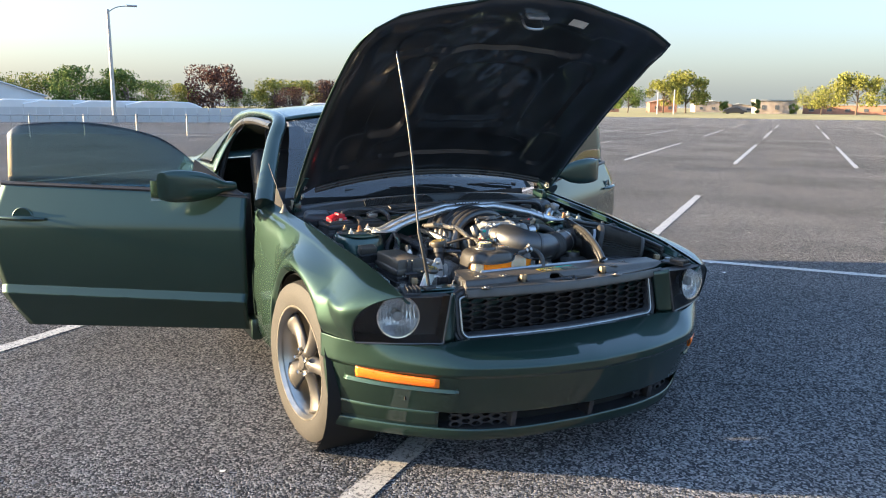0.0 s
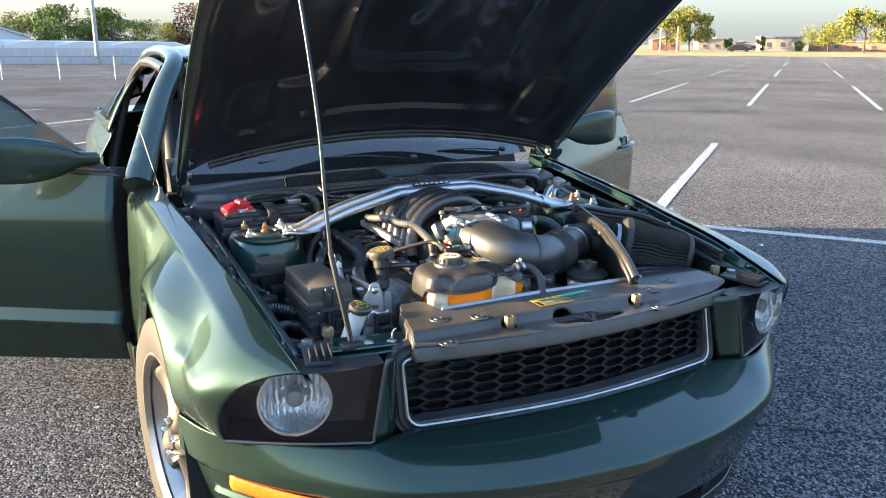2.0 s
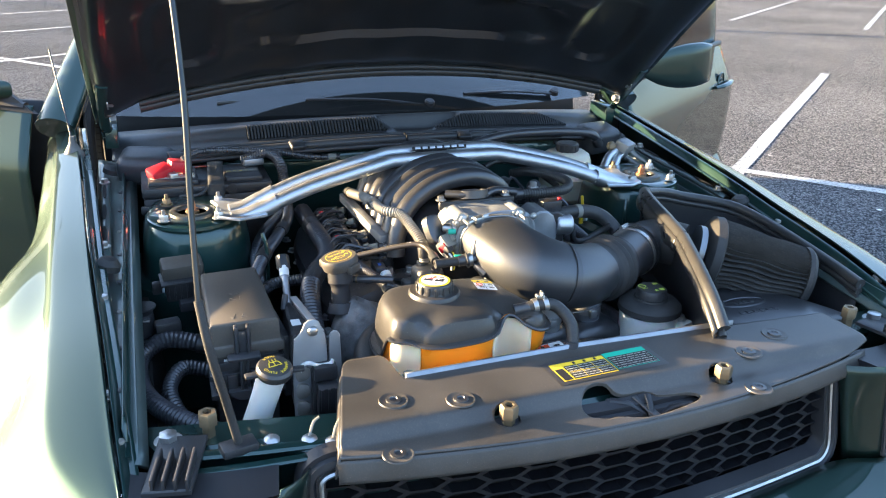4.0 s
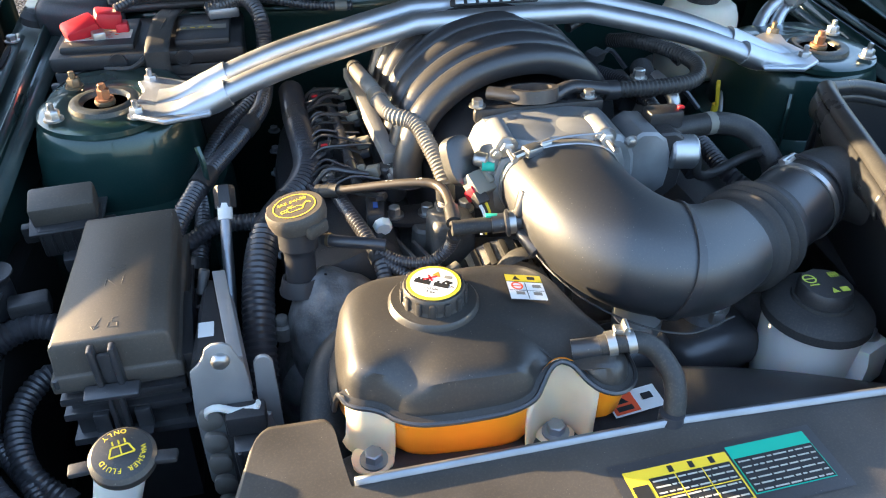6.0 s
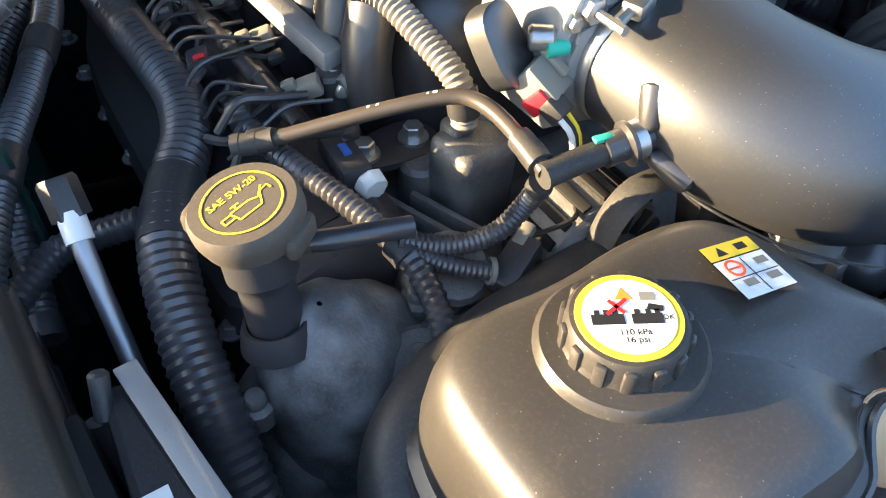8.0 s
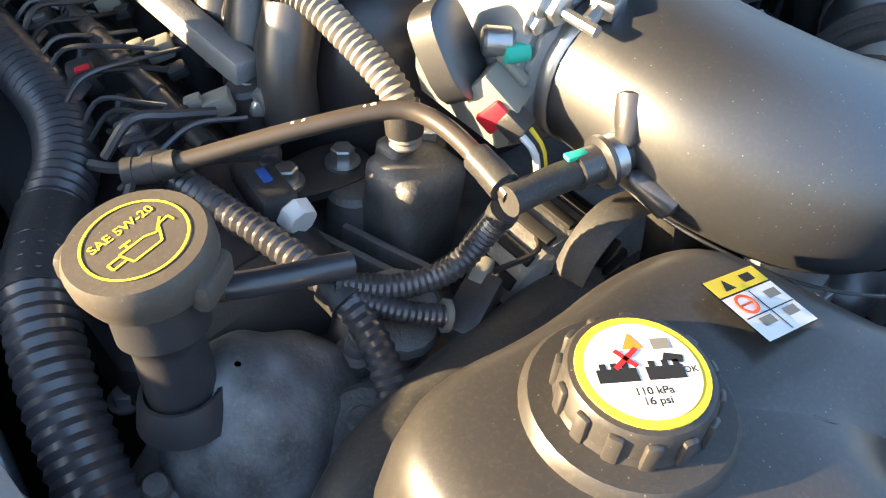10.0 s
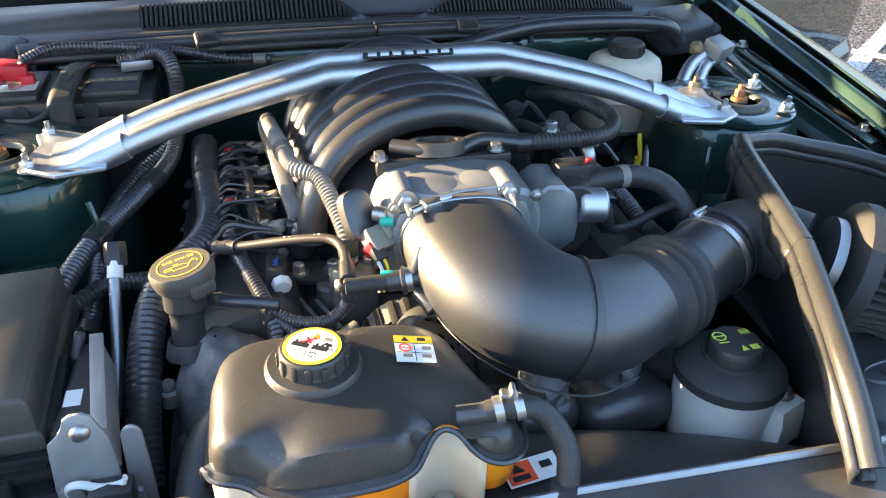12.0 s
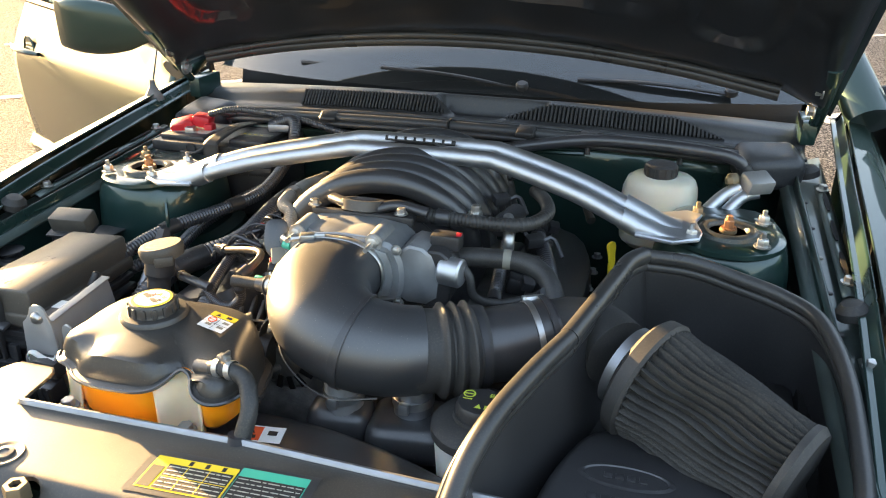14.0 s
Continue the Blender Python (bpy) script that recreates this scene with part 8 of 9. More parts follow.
# ---- fuel rail, coils and plugs along the right bank ----
rail = thing("fuel_rail", "bright square-section fuel rail", "fuel rail", (-.19, .16, .79))
bm = B()
a, b = Vector((-.205, .30, .822)), Vector((-.180, .030, .806))
box(bm, (a + b) / 2, (.020, (a - b).length, .020), (math.degrees(math.asin((a - b).z / (a - b).length)), 0, math.degrees(math.atan2(-(a - b).x, (a - b).y))), .003)
part("rail", bm, M_ALU, rail)
bm = B()
cyl(bm, (-.180, .032, .800), (-.179, .030, .775), .009, seg=14, bev=.002)
cyl(bm, (-.183, .018, .80), (-.175, .012, .782), .005, seg=10)
part("rail_port", bm, M_ZINC, rail)
bm = B()
box(bm, (-.176, .020, .785), (.026, .016, .012), (0, 20, 0), .003)
part("rail_bracket", bm, M_ZINC, rail)
for k in range(4):
    y = .02 + .085 * k
    inj = thing("injector_plug", "grey injector plug with loose wires", "injector plug", (-.215, y, .78), "injector plugs")
    bm = B()
    box(bm, (-.205 - .003 * k, y + .008, .792), (.020, .016, .015), (0, -20, -25), .003)
    part("plug", bm, M_GREYC, inj)
    bm = B()
    box(bm, (-.220 - .003 * k, y + .013, .796), (.012, .009, .008), (0, -20, -25), .002)
    part("plug_neck", bm, M_GREYC, inj)
    bm = B()
    tube(bm, [(-.222 - .003 * k, y + .014, .795), (-.24, y + .005, .793), (-.262, y + .002, .788), (-.272, y + .03, .782)], .0022, 6, .006)
    part("wire", bm, M_BPRINT, inj)
    coil = thing("ignition_coil", "black ignition coil with plug", "ignition coil", (-.25, y + .03, .75), "ignition coils")
    bm = B()
    box(bm, (-.245, y + .03, .770), (.034, .03, .03), (0, -15, -12), .006)
    cyl(bm, (-.245, y + .03, .74), (-.245, y + .03, .765), .013, seg=14)
    part("coil_body", bm, M_BLACK, coil)
    bm = B()
    box(bm, (-.262, y + .012, .784), (.020, .022, .018), (15, -15, -20), .003)
    part("coil_plug", bm, M_SATIN, coil)
    bm = B()
    box(bm, (-.264, y + .005, .794), (.010, .005, .004), (15, -15, -20), .001)
    part("coil_lock", bm, M_RED if k in (1, 3) else M_STEEL, coil)
    bm = B()
    tube(bm, [(-.265, y, .785), (-.280, y - .01, .782), (-.293, y + .008, .778)], .004, 6, .006)
    part("coil_lead", bm, M_LOOM, coil)
    bm = B()
    bolt(bm, (-.228, y + .045, .775), .006, .008)
    part("coil_bolt", bm, M_ZINC, coil)
    inm = thing("injector", "black injector under the runner", "injector", (-.19, y + .03, .76), "injectors")
    bm = B()
    cyl(bm, (-.176, y + .012, .745), (-.185, y + .010, .80), .017, .014, 16, bev=.003)
    part("injector_body", bm, M_BLACK, inm)
plug = thing("knock_plug", "white-ended black sensor plug", "plug", (-.21, -.08, .76))
bm = B()
box(bm, (-.213, -.043, .772), (.024, .058, .022), (-4, 0, -6), .004)
part("plug_body", bm, M_BLACK, plug)
bm = B()
cyl(bm, (-.209, -.070, .771), (-.208, -.082, .769), .0125, .0115, 8, bev=.002)
part("plug_face", bm, M_WHITE, plug)
bm = B()
box(bm, (-.213, -.045, .7838), (.006, .014, .0015), (-4, 0, -6), 0)
part("plug_tag", bm, mat("blue_print", (.05, .12, .45), .5), plug)
pl2 = thing("coolant_plug", "black twin plug near the timing cover", "plug", (-.16, -.19, .76))
bm = B()
box(bm, (-.156, -.182, .752), (.044, .022, .018), (0, -14, 25), .003)
part("plug_body", bm, M_BLACK, pl2)
bm = B()
box(bm, (-.140, -.170, .762), (.020, .010, .010), (0, -14, 25), .002)
part("plug_lock", bm, M_GREYC, pl2)
bm = B()
tube(bm, [(-.132, -.172, .76), (-.105, -.178, .765), (-.092, -.168, .762), (-.095, -.15, .757)], .002, 6, .006)
part("wire", bm, M_BPRINT, pl2)

# loose leads, taped branches and clips over the right bank
rw = random.Random(21)
for k in range(16):
    y0 = -.02 + .021 * k
    x0, x1 = -.292 + .010 * rw.random(), -.228 + .035 * rw.random()
    z0, z1 = .774 + .010 * rw.random(), .784 + .014 * rw.random()
    y1 = y0 + rw.uniform(-.03, .03)
    w_ = thing("wire_lead", "thin black taped wire lead over the cam cover", "wire", (x0, y0, z0), "bank leads")
    bm = B()
    tube(bm, [(x0, y0, z0), (x0 + .02, y0 + rw.uniform(-.012, .012), z0 + .010 + .012 * rw.random()), ((x0 + x1) / 2 + .008, (y0 + y1) / 2, max(z0, z1) + .006), (x1, y1, z1)], rw.choice((.0018, .0024, .0034)), 7, .005)
    part("lead", bm, M_LOOM if k % 3 else M_BPRINT, w_)
    if k % 3 == 0:
        bm = B()
        box(bm, (x1, y1, z1), (.014, .011, .009), (8, -18, rw.uniform(-50, 20)), .002)
        part("terminal", bm, M_TRIM, w_)
for k in range(5):
    y0 = .005 + .07 * k
    c_ = thing("loom_clip", "black plastic loom clip on the cam cover", "clip", (-.262, y0, .76), "loom clips")
    bm = B()
    box(bm, (-.256, y0, .772), (.020, .010, .016), (0, -20, rw.uniform(-30, 30)), .002)
    cyl(bm, (-.256, y0, .778), (-.252, y0 + .002, .788), .004, .003, 8)
    part("clip_body", bm, M_TRIM, c_)
trunk = thing("wiring_loom", "black taped wiring branch beside the fuel rail", "wiring loom", (-.24, .3, .78))
bm = B()
tube(bm, [(-.262, .32, .785), (-.246, .26, .788), (-.238, .19, .789), (-.236, .12, .789), (-.232, .06, .787), (-.228, .0, .782)], .0072, 10, .006)
part("sleeve", bm, M_BLACK, trunk)
for k in range(7):
    c = spline([(-.262, .32, .785), (-.246, .26, .788), (-.238, .19, .789), (-.236, .12, .789), (-.232, .06, .787), (-.228, .0, .782)], 14)[1 + 2 * k]
    bm = B()
    lathe(bm, [(.0074, -.006), (.0084, -.005), (.0084, .005), (.0074, .006)], c, (.1, -1, 0), 12, cap=False)
    part("tape_wrap", bm, M_TRIM, trunk)

# transmission and oil dipsticks
dp = thing("dipstick_tube", "steel tube with a black hexagonal top", "dipstick tube", (-.40, -.10, .60))
bm = B()
tube(bm, [(-.401, -.004, .792), (-.403, -.045, .755), (-.405, -.10, .70), (-.412, -.14, .66), (-.43, -.15, .655), (-.438, -.135, .70), (-.437, -.128, .72)], .0072, 12, .008)
part("tube", bm, M_STEEL, dp)
bm = B()
lathe(bm, [(.0135, -.02), (.0135, .006), (.0115, .009)], (-.4005, .002, .797), (0, .6, .8), 6)
part("top", bm, M_BLACK, dp)
bm = B()
cyl(bm, (-.401, -.010, .786), (-.402, -.025, .772), .0095, seg=14)
part("ferrule", bm, M_WPRINT, dp)
dy = thing("dipstick", "flat yellow dipstick handle", "dipstick", (.368, .154, .76))
bm = B()
slab(bm, [(p.x, p.y) for p in chaikin([(-.006, -.022), (.006, -.022), (.008, .004), (.011, .012), (.008, .021), (-.008, .021), (-.011, .012), (-.008, .004)], 2)], [(-.003, .001), (-.002, 0), (.002, 0), (.003, .001)], pose(.374, .162, .797, 82, 0, 58))
cyl(bm, (.3745, .162, .778), (.376, .166, .745), .0055, seg=10)
part("handle", bm, M_YEL, dy)

# ---- power steering reservoir ----
ps = thing("steering_reservoir", "white power steering reservoir with a black cap", "fluid reservoir", (.255, -.30, .60))
PC = Vector((.262, -.305, .738))
bm = B()
lathe(bm, [(.045, -.13), (.052, -.10), (.056, -.03), (.0575, .0)], PC, (0, 0, 1), 36)
part("body", bm, M_WHITE, ps, "milky white reservoir body")
bm = B()
slab(bm, [(.27, -.33), (.30, -.365), (.345, -.345), (.325, -.28), (.29, -.27)], [(.66, .0), (.70, 0), (.715, .006), (.718, .012)])
part("mount_ear", bm, M_WHITE, ps)
bm = B()
bolt(bm, (.317, -.33, .716), .010, .010)
part("ear_bolt", bm, M_ZINC, ps)
bm = B()
lathe(bm, [(.0575, -.004), (.0615, -.001), (.061, .010), (.054, .018), (.034, .022), (.033, .026)], PC, (0, 0, 1), 40)
part("collar", bm, M_RUBBER, ps)
bm = B()
lathe(bm, [(.031, .022), (.031, .038), (.028, .043), (.001, .044)], PC, (0, 0, 1), 10)
pcap = part("cap", bm, M_BLACK, ps)
PZ = pose(PC.x, PC.y, PC.z + .0445)
bm = B()
r0 = [bm.verts.new(PZ @ Vector((-.016 + .008 * math.cos(q), .010 + .008 * math.sin(q), 0))) for q in [2 * math.pi * j / 20 for j in range(20)]]
r1 = [bm.verts.new(PZ @ Vector((-.016 + .006 * math.cos(q), .010 + .006 * math.sin(q), 0))) for q in [2 * math.pi * j / 20 for j in range(20)]]
bridge(bm, r0, r1)
quad(bm, -.022, .009, -.010, .011, 0, PZ)
quad(bm, -.022, -.002, -.010, .0, 0, PZ)
for k in range(4):
    quad(bm, .010 + .003 * k, .008, .0118 + .003 * k, .017, 0, PZ)
quad(bm, .009, .0115, .022, .013, 0, PZ)
poly(bm, [(-.004, -.018), (.005, -.018), (.0005, -.009)], PZ)
quad(bm, .008, -.018, .018, -.010, 0, PZ)
part("cap_print", bm, mat("lime_print", (.62, .72, .10), .5), pcap, smooth=False)

# ---- air filter in its heat shield ----
ab = thing("filter_box", "black heat shield with rubber edge seal around the air filter", "air filter box", (.53, -.2, .60))
SEAL1 = [(.278, -.496, .782), (.286, -.455, .812), (.302, -.400, .834), (.330, -.325, .850), (.358, -.255, .859), (.380, -.170, .866), (.400, -.090, .872), (.412, -.045, .876), (.430, -.010, .874)]
SEAL2 = [(.430, -.010, .874), (.50, .012, .862), (.565, .012, .846), (.63, -.012, .836), (.672, -.06, .828), (.690, -.17, .812), (.684, -.33, .794), (.672, -.42, .785)]


def below(pts, z0, n, k):
    C = spline(pts, n)
    return lambda u, v: Vector((C[round(u * n)].x, C[round(u * n)].y, C[round(u * n)].z * (1 - v) + z0 * v)) + Vector((k[0] * v, k[1] * v, 0))


for pts, k in ((SEAL1, (.03, .0)), (SEAL2, (-.01, 0))):
    bm = B()
    surf(bm, below(pts, .63, 40, k), 40, 8)
    part("shield_wall", bm, M_BLACK, ab, solid=.004)
for pts, r in ((SEAL1[:5], .0125), (SEAL1[4:], .0130), (SEAL2, .0105)):
    bm = B()
    tube(bm, pts, r, 14, .008)
    tube(bm, [Vector(p) + Vector((0, 0, -.016)) for p in pts], r * .7, 10, .01)
    part("edge_seal", bm, M_SEAL, ab, "shiny black bulb seal")
for pts, wd in ((SEAL1[:5], .020), (SEAL1[4:], .034)):
    C = spline(pts, 30)
    bm = B()
    surf(bm, lambda u, v: C[round(u * 30)] + Vector((-.012 - .006 * math.sin(v * 3), .0, -.002 - wd * v + .003 * math.sin(u * 17) * v)), 30, 5)
    part("seal_flap", bm, M_SEAL, ab, solid=.004)
bm = B()
surf(bm, lambda u, v: Vector((.385 + .27 * u + .0 * v, -.05 - .40 * v + (.02 * u), .705 - .02 * v)), 10, 10)
part("shield_floor", bm, M_BLACK, ab, solid=.004)
bm = B()
slab(bm, chaikin([(.345, -.455), (.36, -.35), (.40, -.25), (.52, -.26), (.60, -.40), (.62, -.47), (.50, -.49)], 2), [(.68, 0), (.735, 0), (.744, .006), (.747, .014)])
ledge = part("box_lid", bm, M_SATIN, ab)
bm = B()
r0 = [bm.verts.new((.445 + .055 * math.cos(q), -.355 + .022 * math.sin(q), .7478)) for q in [2 * math.pi * j / 40 for j in range(40)]]
r1 = [bm.verts.new((.445 + .049 * math.cos(q), -.355 + .018 * math.sin(q), .7490)) for q in [2 * math.pi * j / 40 for j in range(40)]]
r2 = [bm.verts.new((.445 + .046 * math.cos(q), -.355 + .0165 * math.sin(q), .7476)) for q in [2 * math.pi * j / 40 for j in range(40)]]
bridge(bm, r0, r1)
bridge(bm, r1, r2)
part("embossed_oval", bm, M_SATIN, ledge)
for x, y, w in [(.41 + .016 * k, -.395, .011) for k in range(6)] + [(.425 + .013 * k, -.355, .009) for k in range(4)]:
    bm = B()
    box(bm, (x, y, .7478), (w, .010, .0016), (0, 0, 0), .0006)
    part("embossed_bar", bm, M_SATIN, ledge)
filt = thing("air_filter", "pleated grey cone air filter with a bright clamp", "air filter", (.52, -.27, .70))
FA, FB = Vector((.430, -.212, .806)), Vector((.618, -.316, .762))
fd = (FB - FA).normalized()
bm = B()
cyl(bm, FA - fd * .005, FA + fd * .007, .054, seg=36)
part("clamp_band", bm, M_STEEL, filt)
bm = B()
lathe(bm, [(.048, .010), (.072, .014), (.080, .020), (.082, .036), (.078, .040)], FA, fd, 40)
part("flange", bm, M_RUBBER, filt)
bm = B()
a, b = frame_of(fd)
L_ = (FB - FA).length
NP = 42
ra = []
for k, (h, r) in enumerate([(.038 + (L_ - .038) * w / 10, .078 - .014 * w / 10) for w in range(11)]):
    row = []
    for j in range(NP * 2):
        q = 2 * math.pi * j / (NP * 2)
        rr_ = r - (.0125 if j % 2 else 0) + .0018 * math.sin(7 * q + k * .9)
        row.append(bm.verts.new(FA + fd * h + a * (math.cos(q + .035 * math.sin(h * 55 + 3 * q)) * rr_) + b * (math.sin(q + .035 * math.sin(h * 55 + 3 * q)) * rr_)))
    ra.append(row)
for k in range(10):
    bridge(bm, ra[k], ra[k + 1])
part("pleats", bm, mat("filter_cotton", (.045, .044, .042), .85, 0, .25, 30.0, grain=.3, dust=.15), filt, "dusty pleated filter medium", smooth=False)
bm = B()
lathe(bm, [(.066, -.004), (.068, .004), (.062, .012), (.02, .014)], FB, fd, 36)
part("end_cap", bm, M_RUBBER, filt)

# ---- brake reservoir, air conditioning lines ----
brk = thing("brake_reservoir", "cream brake fluid reservoir with a black cap", "fluid reservoir", (.44, .39, .70))
bm = B()
slab(bm, chaikin([(.368, .325), (.500, .315), (.512, .43), (.375, .435)], 2), [(.735, .02), (.75, .002), (.80, -.004), (.806, -.007), (.812, -.004), (.855, 0), (.870, .006), (.878, .018)])
part("body", bm, M_CREAM, brk)
bm = B()
lathe(bm, [(.026, -.006), (.030, 0), (.030, .018), (.026, .022), (.001, .023)], (.437, .372, .880), (0, 0, 1), 28)
part("cap", bm, M_BLACK, brk)
for k in range(16):
    q = 2 * math.pi * k / 16
    bm = B()
    box(bm, (.437 + .030 * math.cos(q), .372 + .030 * math.sin(q), .889), (.003, .004, .014), (0, 0, math.degrees(q)), 0)
    part("grip_rib", bm, M_BLACK, brk, smooth=False)
bm = B()
cyl(bm, (.44, .40, .70), (.44, .52, .69), .03, seg=20)
part("master_cylinder", bm, M_CASTDARK, brk)
ac = thing("ac_lines", "pair of aluminium air conditioning lines with a block", "pipe", (.57, .33, .80))
for o in (0, .035):
    bm = B()
    tube(bm, [(.578 + o * .9, .352, .876 - o * .2), (.548 + o * .9, .340, .858), (.500 + o, .295, .812), (.462 + o, .262, .775), (.440 + o, .24, .735), (.43 + o, .22, .66)], .0115, 14, .008)
    part("line", bm, M_BAR, ac)
bm = B()
box(bm, (.605, .35, .888), (.05, .04, .028), (20, 0, 30), .005)
part("block", bm, M_ALU, ac)
bm = B()
lathe(bm, [(.013, 0), (.014, .008), (.011, .014), (.008, .018)], (.565, .352, .882), (-.2, .2, 1), 8)
part("fitting", bm, M_BRASS, ac)
bm = B()
tube(bm, [(.480, .278, .793), (.462, .262, .775)], .0140, 14, .006)
part("sleeve", bm, M_BLACK, ac)
hose("wiring_loom", LOOM, "wiring loom", [(.12, .425, .885), (.20, .44, .900), (.30, .455, .912), (.42, .46, .912), (.52, .465, .905), (.575, .47, .892), (.60, .475, .86)], .012, M_LOOM, ribs=.001)
hose("vapour_hose", "black corrugated vapour hose", "hose", [(.075, .015, .888), (.12, .018, .886), (.20, .02, .884), (.25, .035, .884), (.272, .075, .888), (.262, .13, .888), (.235, .20, .88), (.22, .26, .86)], .0105, M_HOSE, ribs=.0012, parts=((.04, .013, M_BLACK), (.10, .0135, M_SATIN)))
hose("heater_hose", "thick black heater hose with a printed band", "hose", [(.165, -.055, .855), (.205, -.05, .857), (.255, -.045, .855), (.295, -.055, .842), (.318, -.085, .81), (.325, -.10, .76)], .0150, M_HOSE, parts=((.30, .0156, M_GREYC),), seg=16)
hose("vacuum_hose", "thin black vacuum hose", "hose", [(.155, -.09, .875), (.19, -.10, .85), (.20, -.10, .815), (.235, -.08, .80), (.28, -.07, .812), (.30, -.085, .83)], .0065, M_HOSE)
hose("wiring_loom", LOOM, "wiring loom", [(.24, .20, .80), (.27, .12, .79), (.29, .05, .775), (.30, -.02, .76), (.33, -.06, .74)], .012, ribs=.0016)
hose("wiring_loom", LOOM, "wiring loom", [(.18, .25, .82), (.20, .16, .835), (.21, .08, .835), (.215, .0, .81), (.22, -.06, .79)], .009, ribs=.0016)
hose("vacuum_hose", "thin black vacuum hose", "hose", [(.16, .30, .87), (.22, .33, .875), (.29, .30, .86), (.33, .22, .83)], .007, M_HOSE)
for y in (.02, .105, .19, .275):
    coil = thing("ignition_coil", "black ignition coil with plug", "ignition coil", (.25, y, .75), "ignition coils")
    bm = B()
    box(bm, (.235, y + .02, .775), (.034, .03, .03), (0, 15, 12), .006)
    part("coil_body", bm, M_BLACK, coil)
    bm = B()
    box(bm, (.256, y + .005, .786), (.020, .022, .018), (15, 15, 20), .003)
    part("coil_plug", bm, M_SATIN, coil)
fv = thing("purge_valve", "black purge valve with silver elbow", "valve", (.20, .10, .85))
bm = B()
cyl(bm, (.195, .06, .862), (.215, .13, .866), .017, seg=18, bev=.003)
part("valve_body", bm, M_BLACK, fv)
bm = B()
tube(bm, [(.22, .03, .83), (.222, .028, .855), (.215, .05, .872), (.21, .075, .876)], .009, 12, .006)
part("elbow", bm, M_ZINC, fv)
bm = B()
bolt(bm, (.165, .035, .892), .008, .012)
part("valve_nut", bm, M_ZINC, fv)
for x, y, z in ((.19, .12, .84), (.25, .10, .83), (.17, .20, .86)):
    c_ = thing("plug", "small black wiring plug", "plug", (x, y, z), "small plugs")
    bm = B()
    box(bm, (x, y, z), (.03, .022, .018), (10, 0, 35), .003)
    part("plug_body", bm, M_BLACK, c_)
    bm = B()
    tube(bm, [(x + .012, y, z), (x + .03, y + .01, z + .004), (x + .05, y - .01, z - .02)], .004, 6, .008)
    part("lead", bm, M_LOOM, c_)

# ---- radiator hose, fan shroud, belt side ----
hose("radiator_hose", "thick black radiator hose", "hose", [(-.08, -.205, .730), (-.14, -.212, .735), (-.20, -.220, .735), (-.25, -.230, .728), (-.285, -.250, .715), (-.302, -.285, .700), (-.308, -.33, .68), (-.310, -.40, .66)], .028, M_HOSE, seg=20)
sh = thing("fan_shroud", "black plastic fan shroud with a warning sticker", "fan shroud", (.06, -.40, .62))
bm = B()
surf(bm, lambda u, v: Vector((-.30 + .62 * u, -.445 + .13 * v * math.sin(math.pi * (u * .75 + .16)), .728 - .025 * v ** 2)), 40, 12)
part("shroud", bm, M_BLACK, sh, solid=.006)
bm = B()
surf(bm, lambda u, v: Vector((-.30 + .62 * u, -.445 + .13 * math.sin(math.pi * (u * .75 + .16)), .703 - .14 * v)), 40, 3)
part("shroud_rim", bm, M_BLACK, sh, solid=.006)
KM = pose(.001, -.388, .7335, 6, 0, 8)
bm = B()
quad(bm, -.028, -.014, .030, .014, 0, KM)
st = part("sticker", bm, M_WPRINT, sh, "orange and white fan warning sticker", smooth=False)
bm = B()
quad(bm, -.026, -.012, .002, .012, .0004, KM)
part("sticker_field", bm, M_RPRINT, st, smooth=False)
bm = B()
poly(bm, [(-.020, .0), (-.006, .0), (-.013, .010)], KM @ pose(0, 0, .0008))
quad(bm, -.022, -.009, -.004, -.003, .0008, KM)
quad(bm, .010, -.002, .022, .006, .0008, KM)
part("sticker_mark", bm, M_BPRINT, st, smooth=False)
alt = thing("alternator", "finned aluminium alternator behind the belt", "alternator", (-.07, -.17, .70))
bm = B()
cyl(bm, (-.070, -.12, .712), (-.070, -.190, .712), .056, seg=32, bev=.010)
part("alternator_case", bm, M_CASTDARK, alt)
# vents are near-black boxes on the closed case, painting the shade inside
for k in range(14):
    q = 2 * math.pi * k / 14
    bm = B()
    box(bm, (-.070 + .040 * math.cos(q), -.1905, .712 + .040 * math.sin(q)), (.022, .004, .009), (0, -math.degrees(q), 0), .001)
    part("vent", bm, M_DARK, alt)
# slots likewise: near-black boxes for the shade of openings
for k in range(9):
    q = math.pi * (.08 + .84 * k / 8)
    bm = B()
    box(bm, (-.070 + .0565 * math.cos(q), -.155, .712 + .0565 * math.sin(q)), (.005, .044, .0085), (0, -math.degrees(q), 0), .001)
    part("case_slot", bm, M_DARK, alt)
belt = thing("drive_belt", "black ribbed drive belt", "belt", (-.10, -.2, .6))
bm = B()
tube(bm, [(-.20, -.20, .56), (-.12, -.20, .66), (-.09, -.20, .775), (-.05, -.20, .795), (-.01, -.20, .76), (.02, -.20, .60)], .012, 8, .01, flat=.25)
part("belt_band", bm, M_RUBBER, belt)

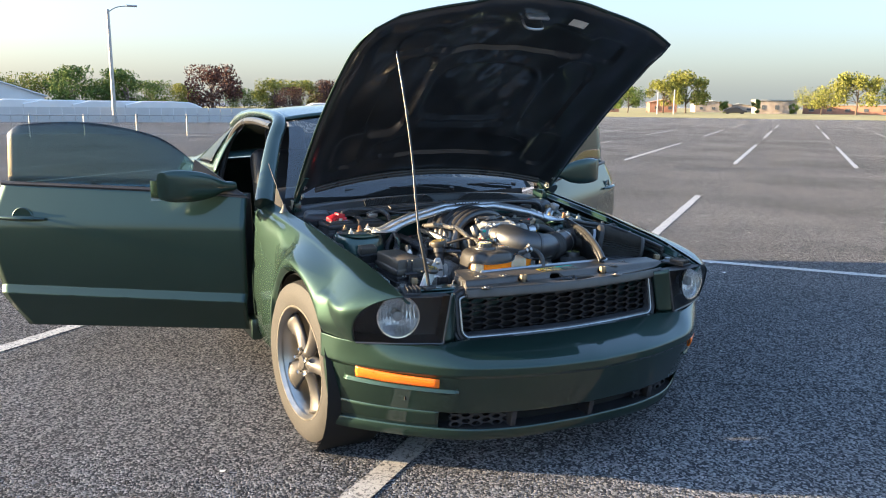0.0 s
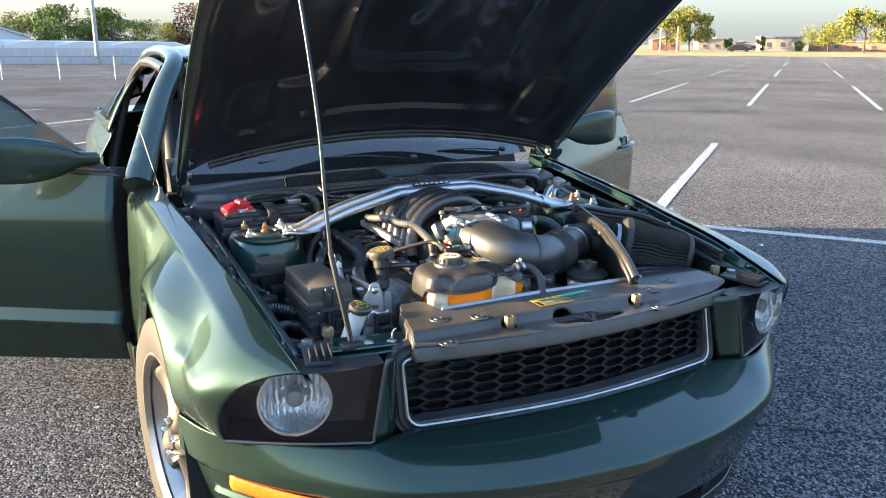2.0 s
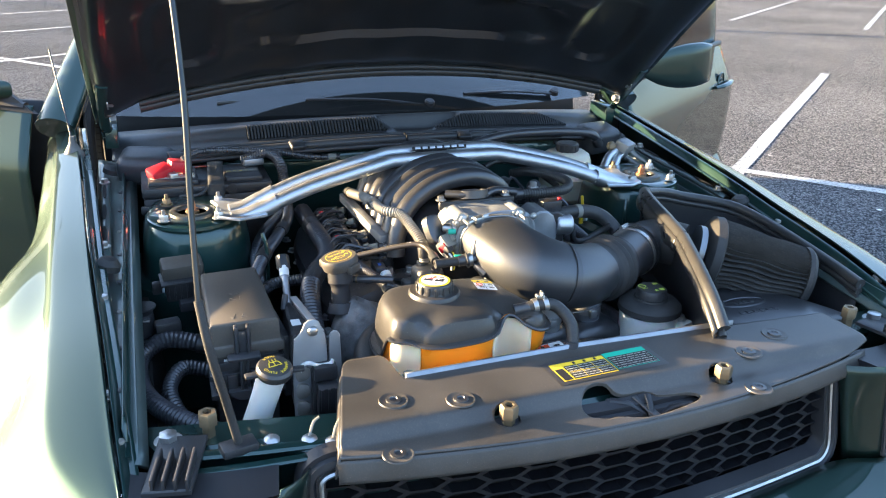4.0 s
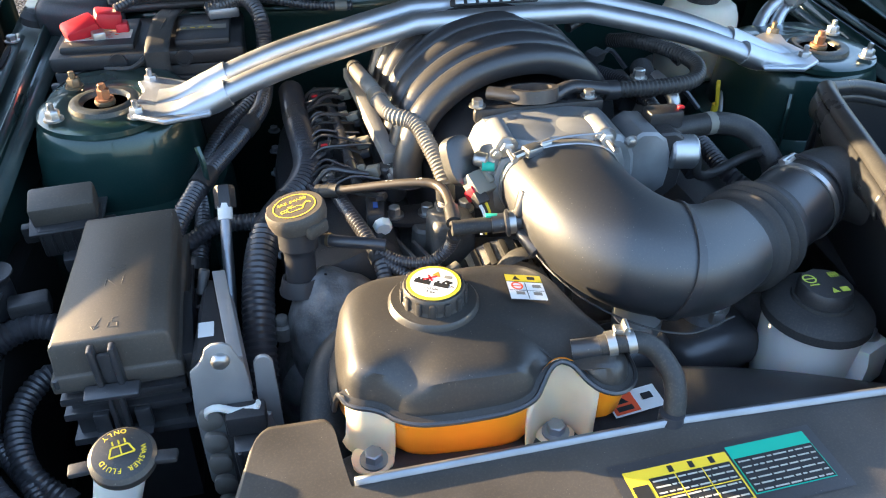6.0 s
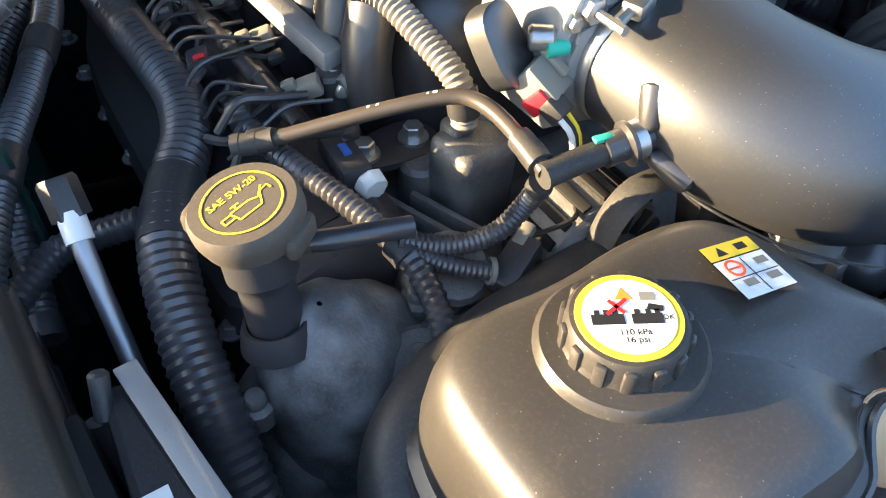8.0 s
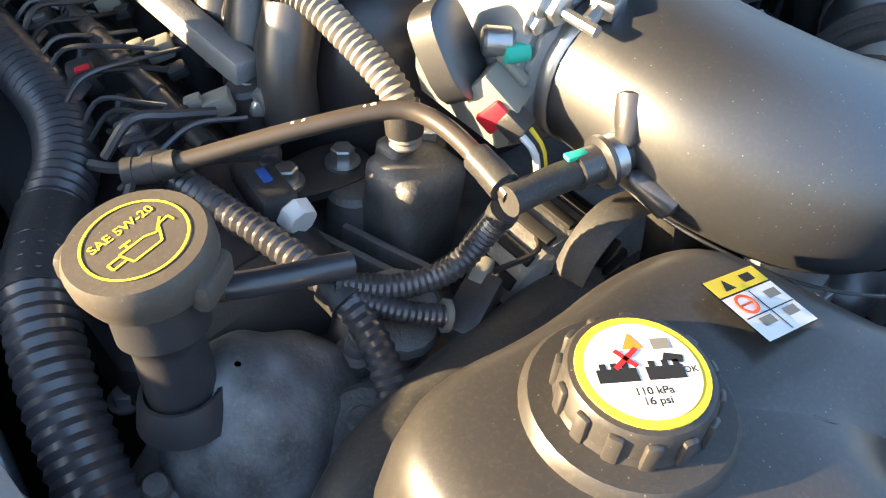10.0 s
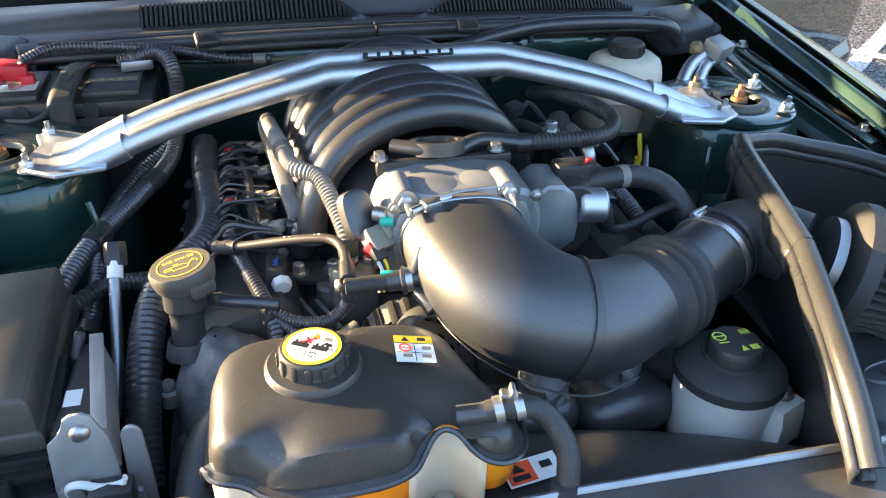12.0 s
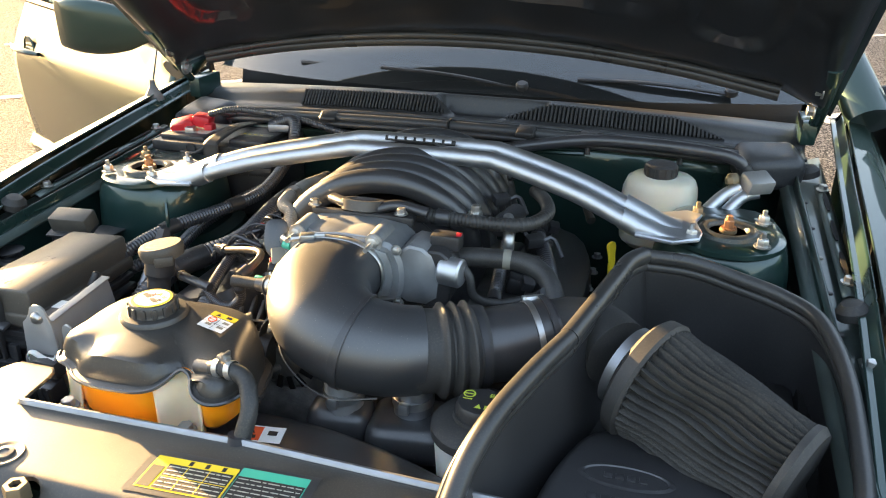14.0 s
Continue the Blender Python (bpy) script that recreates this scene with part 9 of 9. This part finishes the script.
# small plugs, clips and bolts on the aprons and front rail
for x, y, z in ((-.505, -.52, .742), (-.455, -.535, .742), (-.425, -.55, .742)):
    p_ = thing("rail_fastener", "pale plastic push fastener on the front rail", "fastener", (x, y, z), "rail fasteners")
    bm = B()
    lathe(bm, [(.011, 0), (.011, .003), (.006, .006), (.003, .007)], (x, y, z - .004), (0, -.15, 1), 18)
    part("fastener_head", bm, M_ZINC, p_)
for p0, p1 in (((-.455, -.535, .745), (-.437, -.518, .762)), ((-.425, -.55, .745), (-.405, -.53, .765))):
    p_ = thing("cable_tie", "milky plastic cable tie tail", "cable tie", p0, "cable ties")
    bm = B()
    tube(bm, [p0, ((p0[0] + p1[0]) / 2, (p0[1] + p1[1]) / 2 + .006, p0[2] + .012), p1], .0022, 6, .005, flat=.5)
    part("tie", bm, M_GREYC, p_)
horn = thing("vacuum_canister", "dark grey canister with a top nipple on the apron", "canister", (-.665, -.06, .70))
bm = B()
lathe(bm, [(.018, -.05), (.019, .0), (.018, .010), (.010, .014), (.010, .020), (.024, .021), (.024, .023), (.004, .024)], (-.668, -.080, .745), (0, 0, 1), 26)
part("can", bm, M_TRIM, horn)
bm = B()
box(bm, (-.69, -.085, .748), (.07, .035, .004), (0, 0, -6), .001)
part("mount_strap", bm, M_STEEL, horn)
bm = B()
box(bm, (-.628, -.105, .735), (.045, .026, .022), (0, 0, 10), .004)
part("plug", bm, M_BLACK, horn)
for y, z in ((.56, .846), (.0, .815)):
    k_ = thing("rubber_bump", "black rubber bump stop on the apron rail", "bump stop", (-.70, y, z), "bump stops")
    bm = B()
    lathe(bm, [(.022, 0), (.022, .012), (.014, .022), (.004, .024)], (-.722, y, z), (.3, 0, 1), 20)
    part("bump", bm, M_RUBBER, k_)
    k_ = thing("rubber_bump", "black rubber bump stop on the apron rail", "bump stop", (.70, y, z), "bump stops")
    bm = B()
    lathe(bm, [(.022, 0), (.022, .012), (.014, .022), (.004, .024)], (.722, y, z), (-.3, 0, 1), 20)
    part("bump", bm, M_RUBBER, k_)
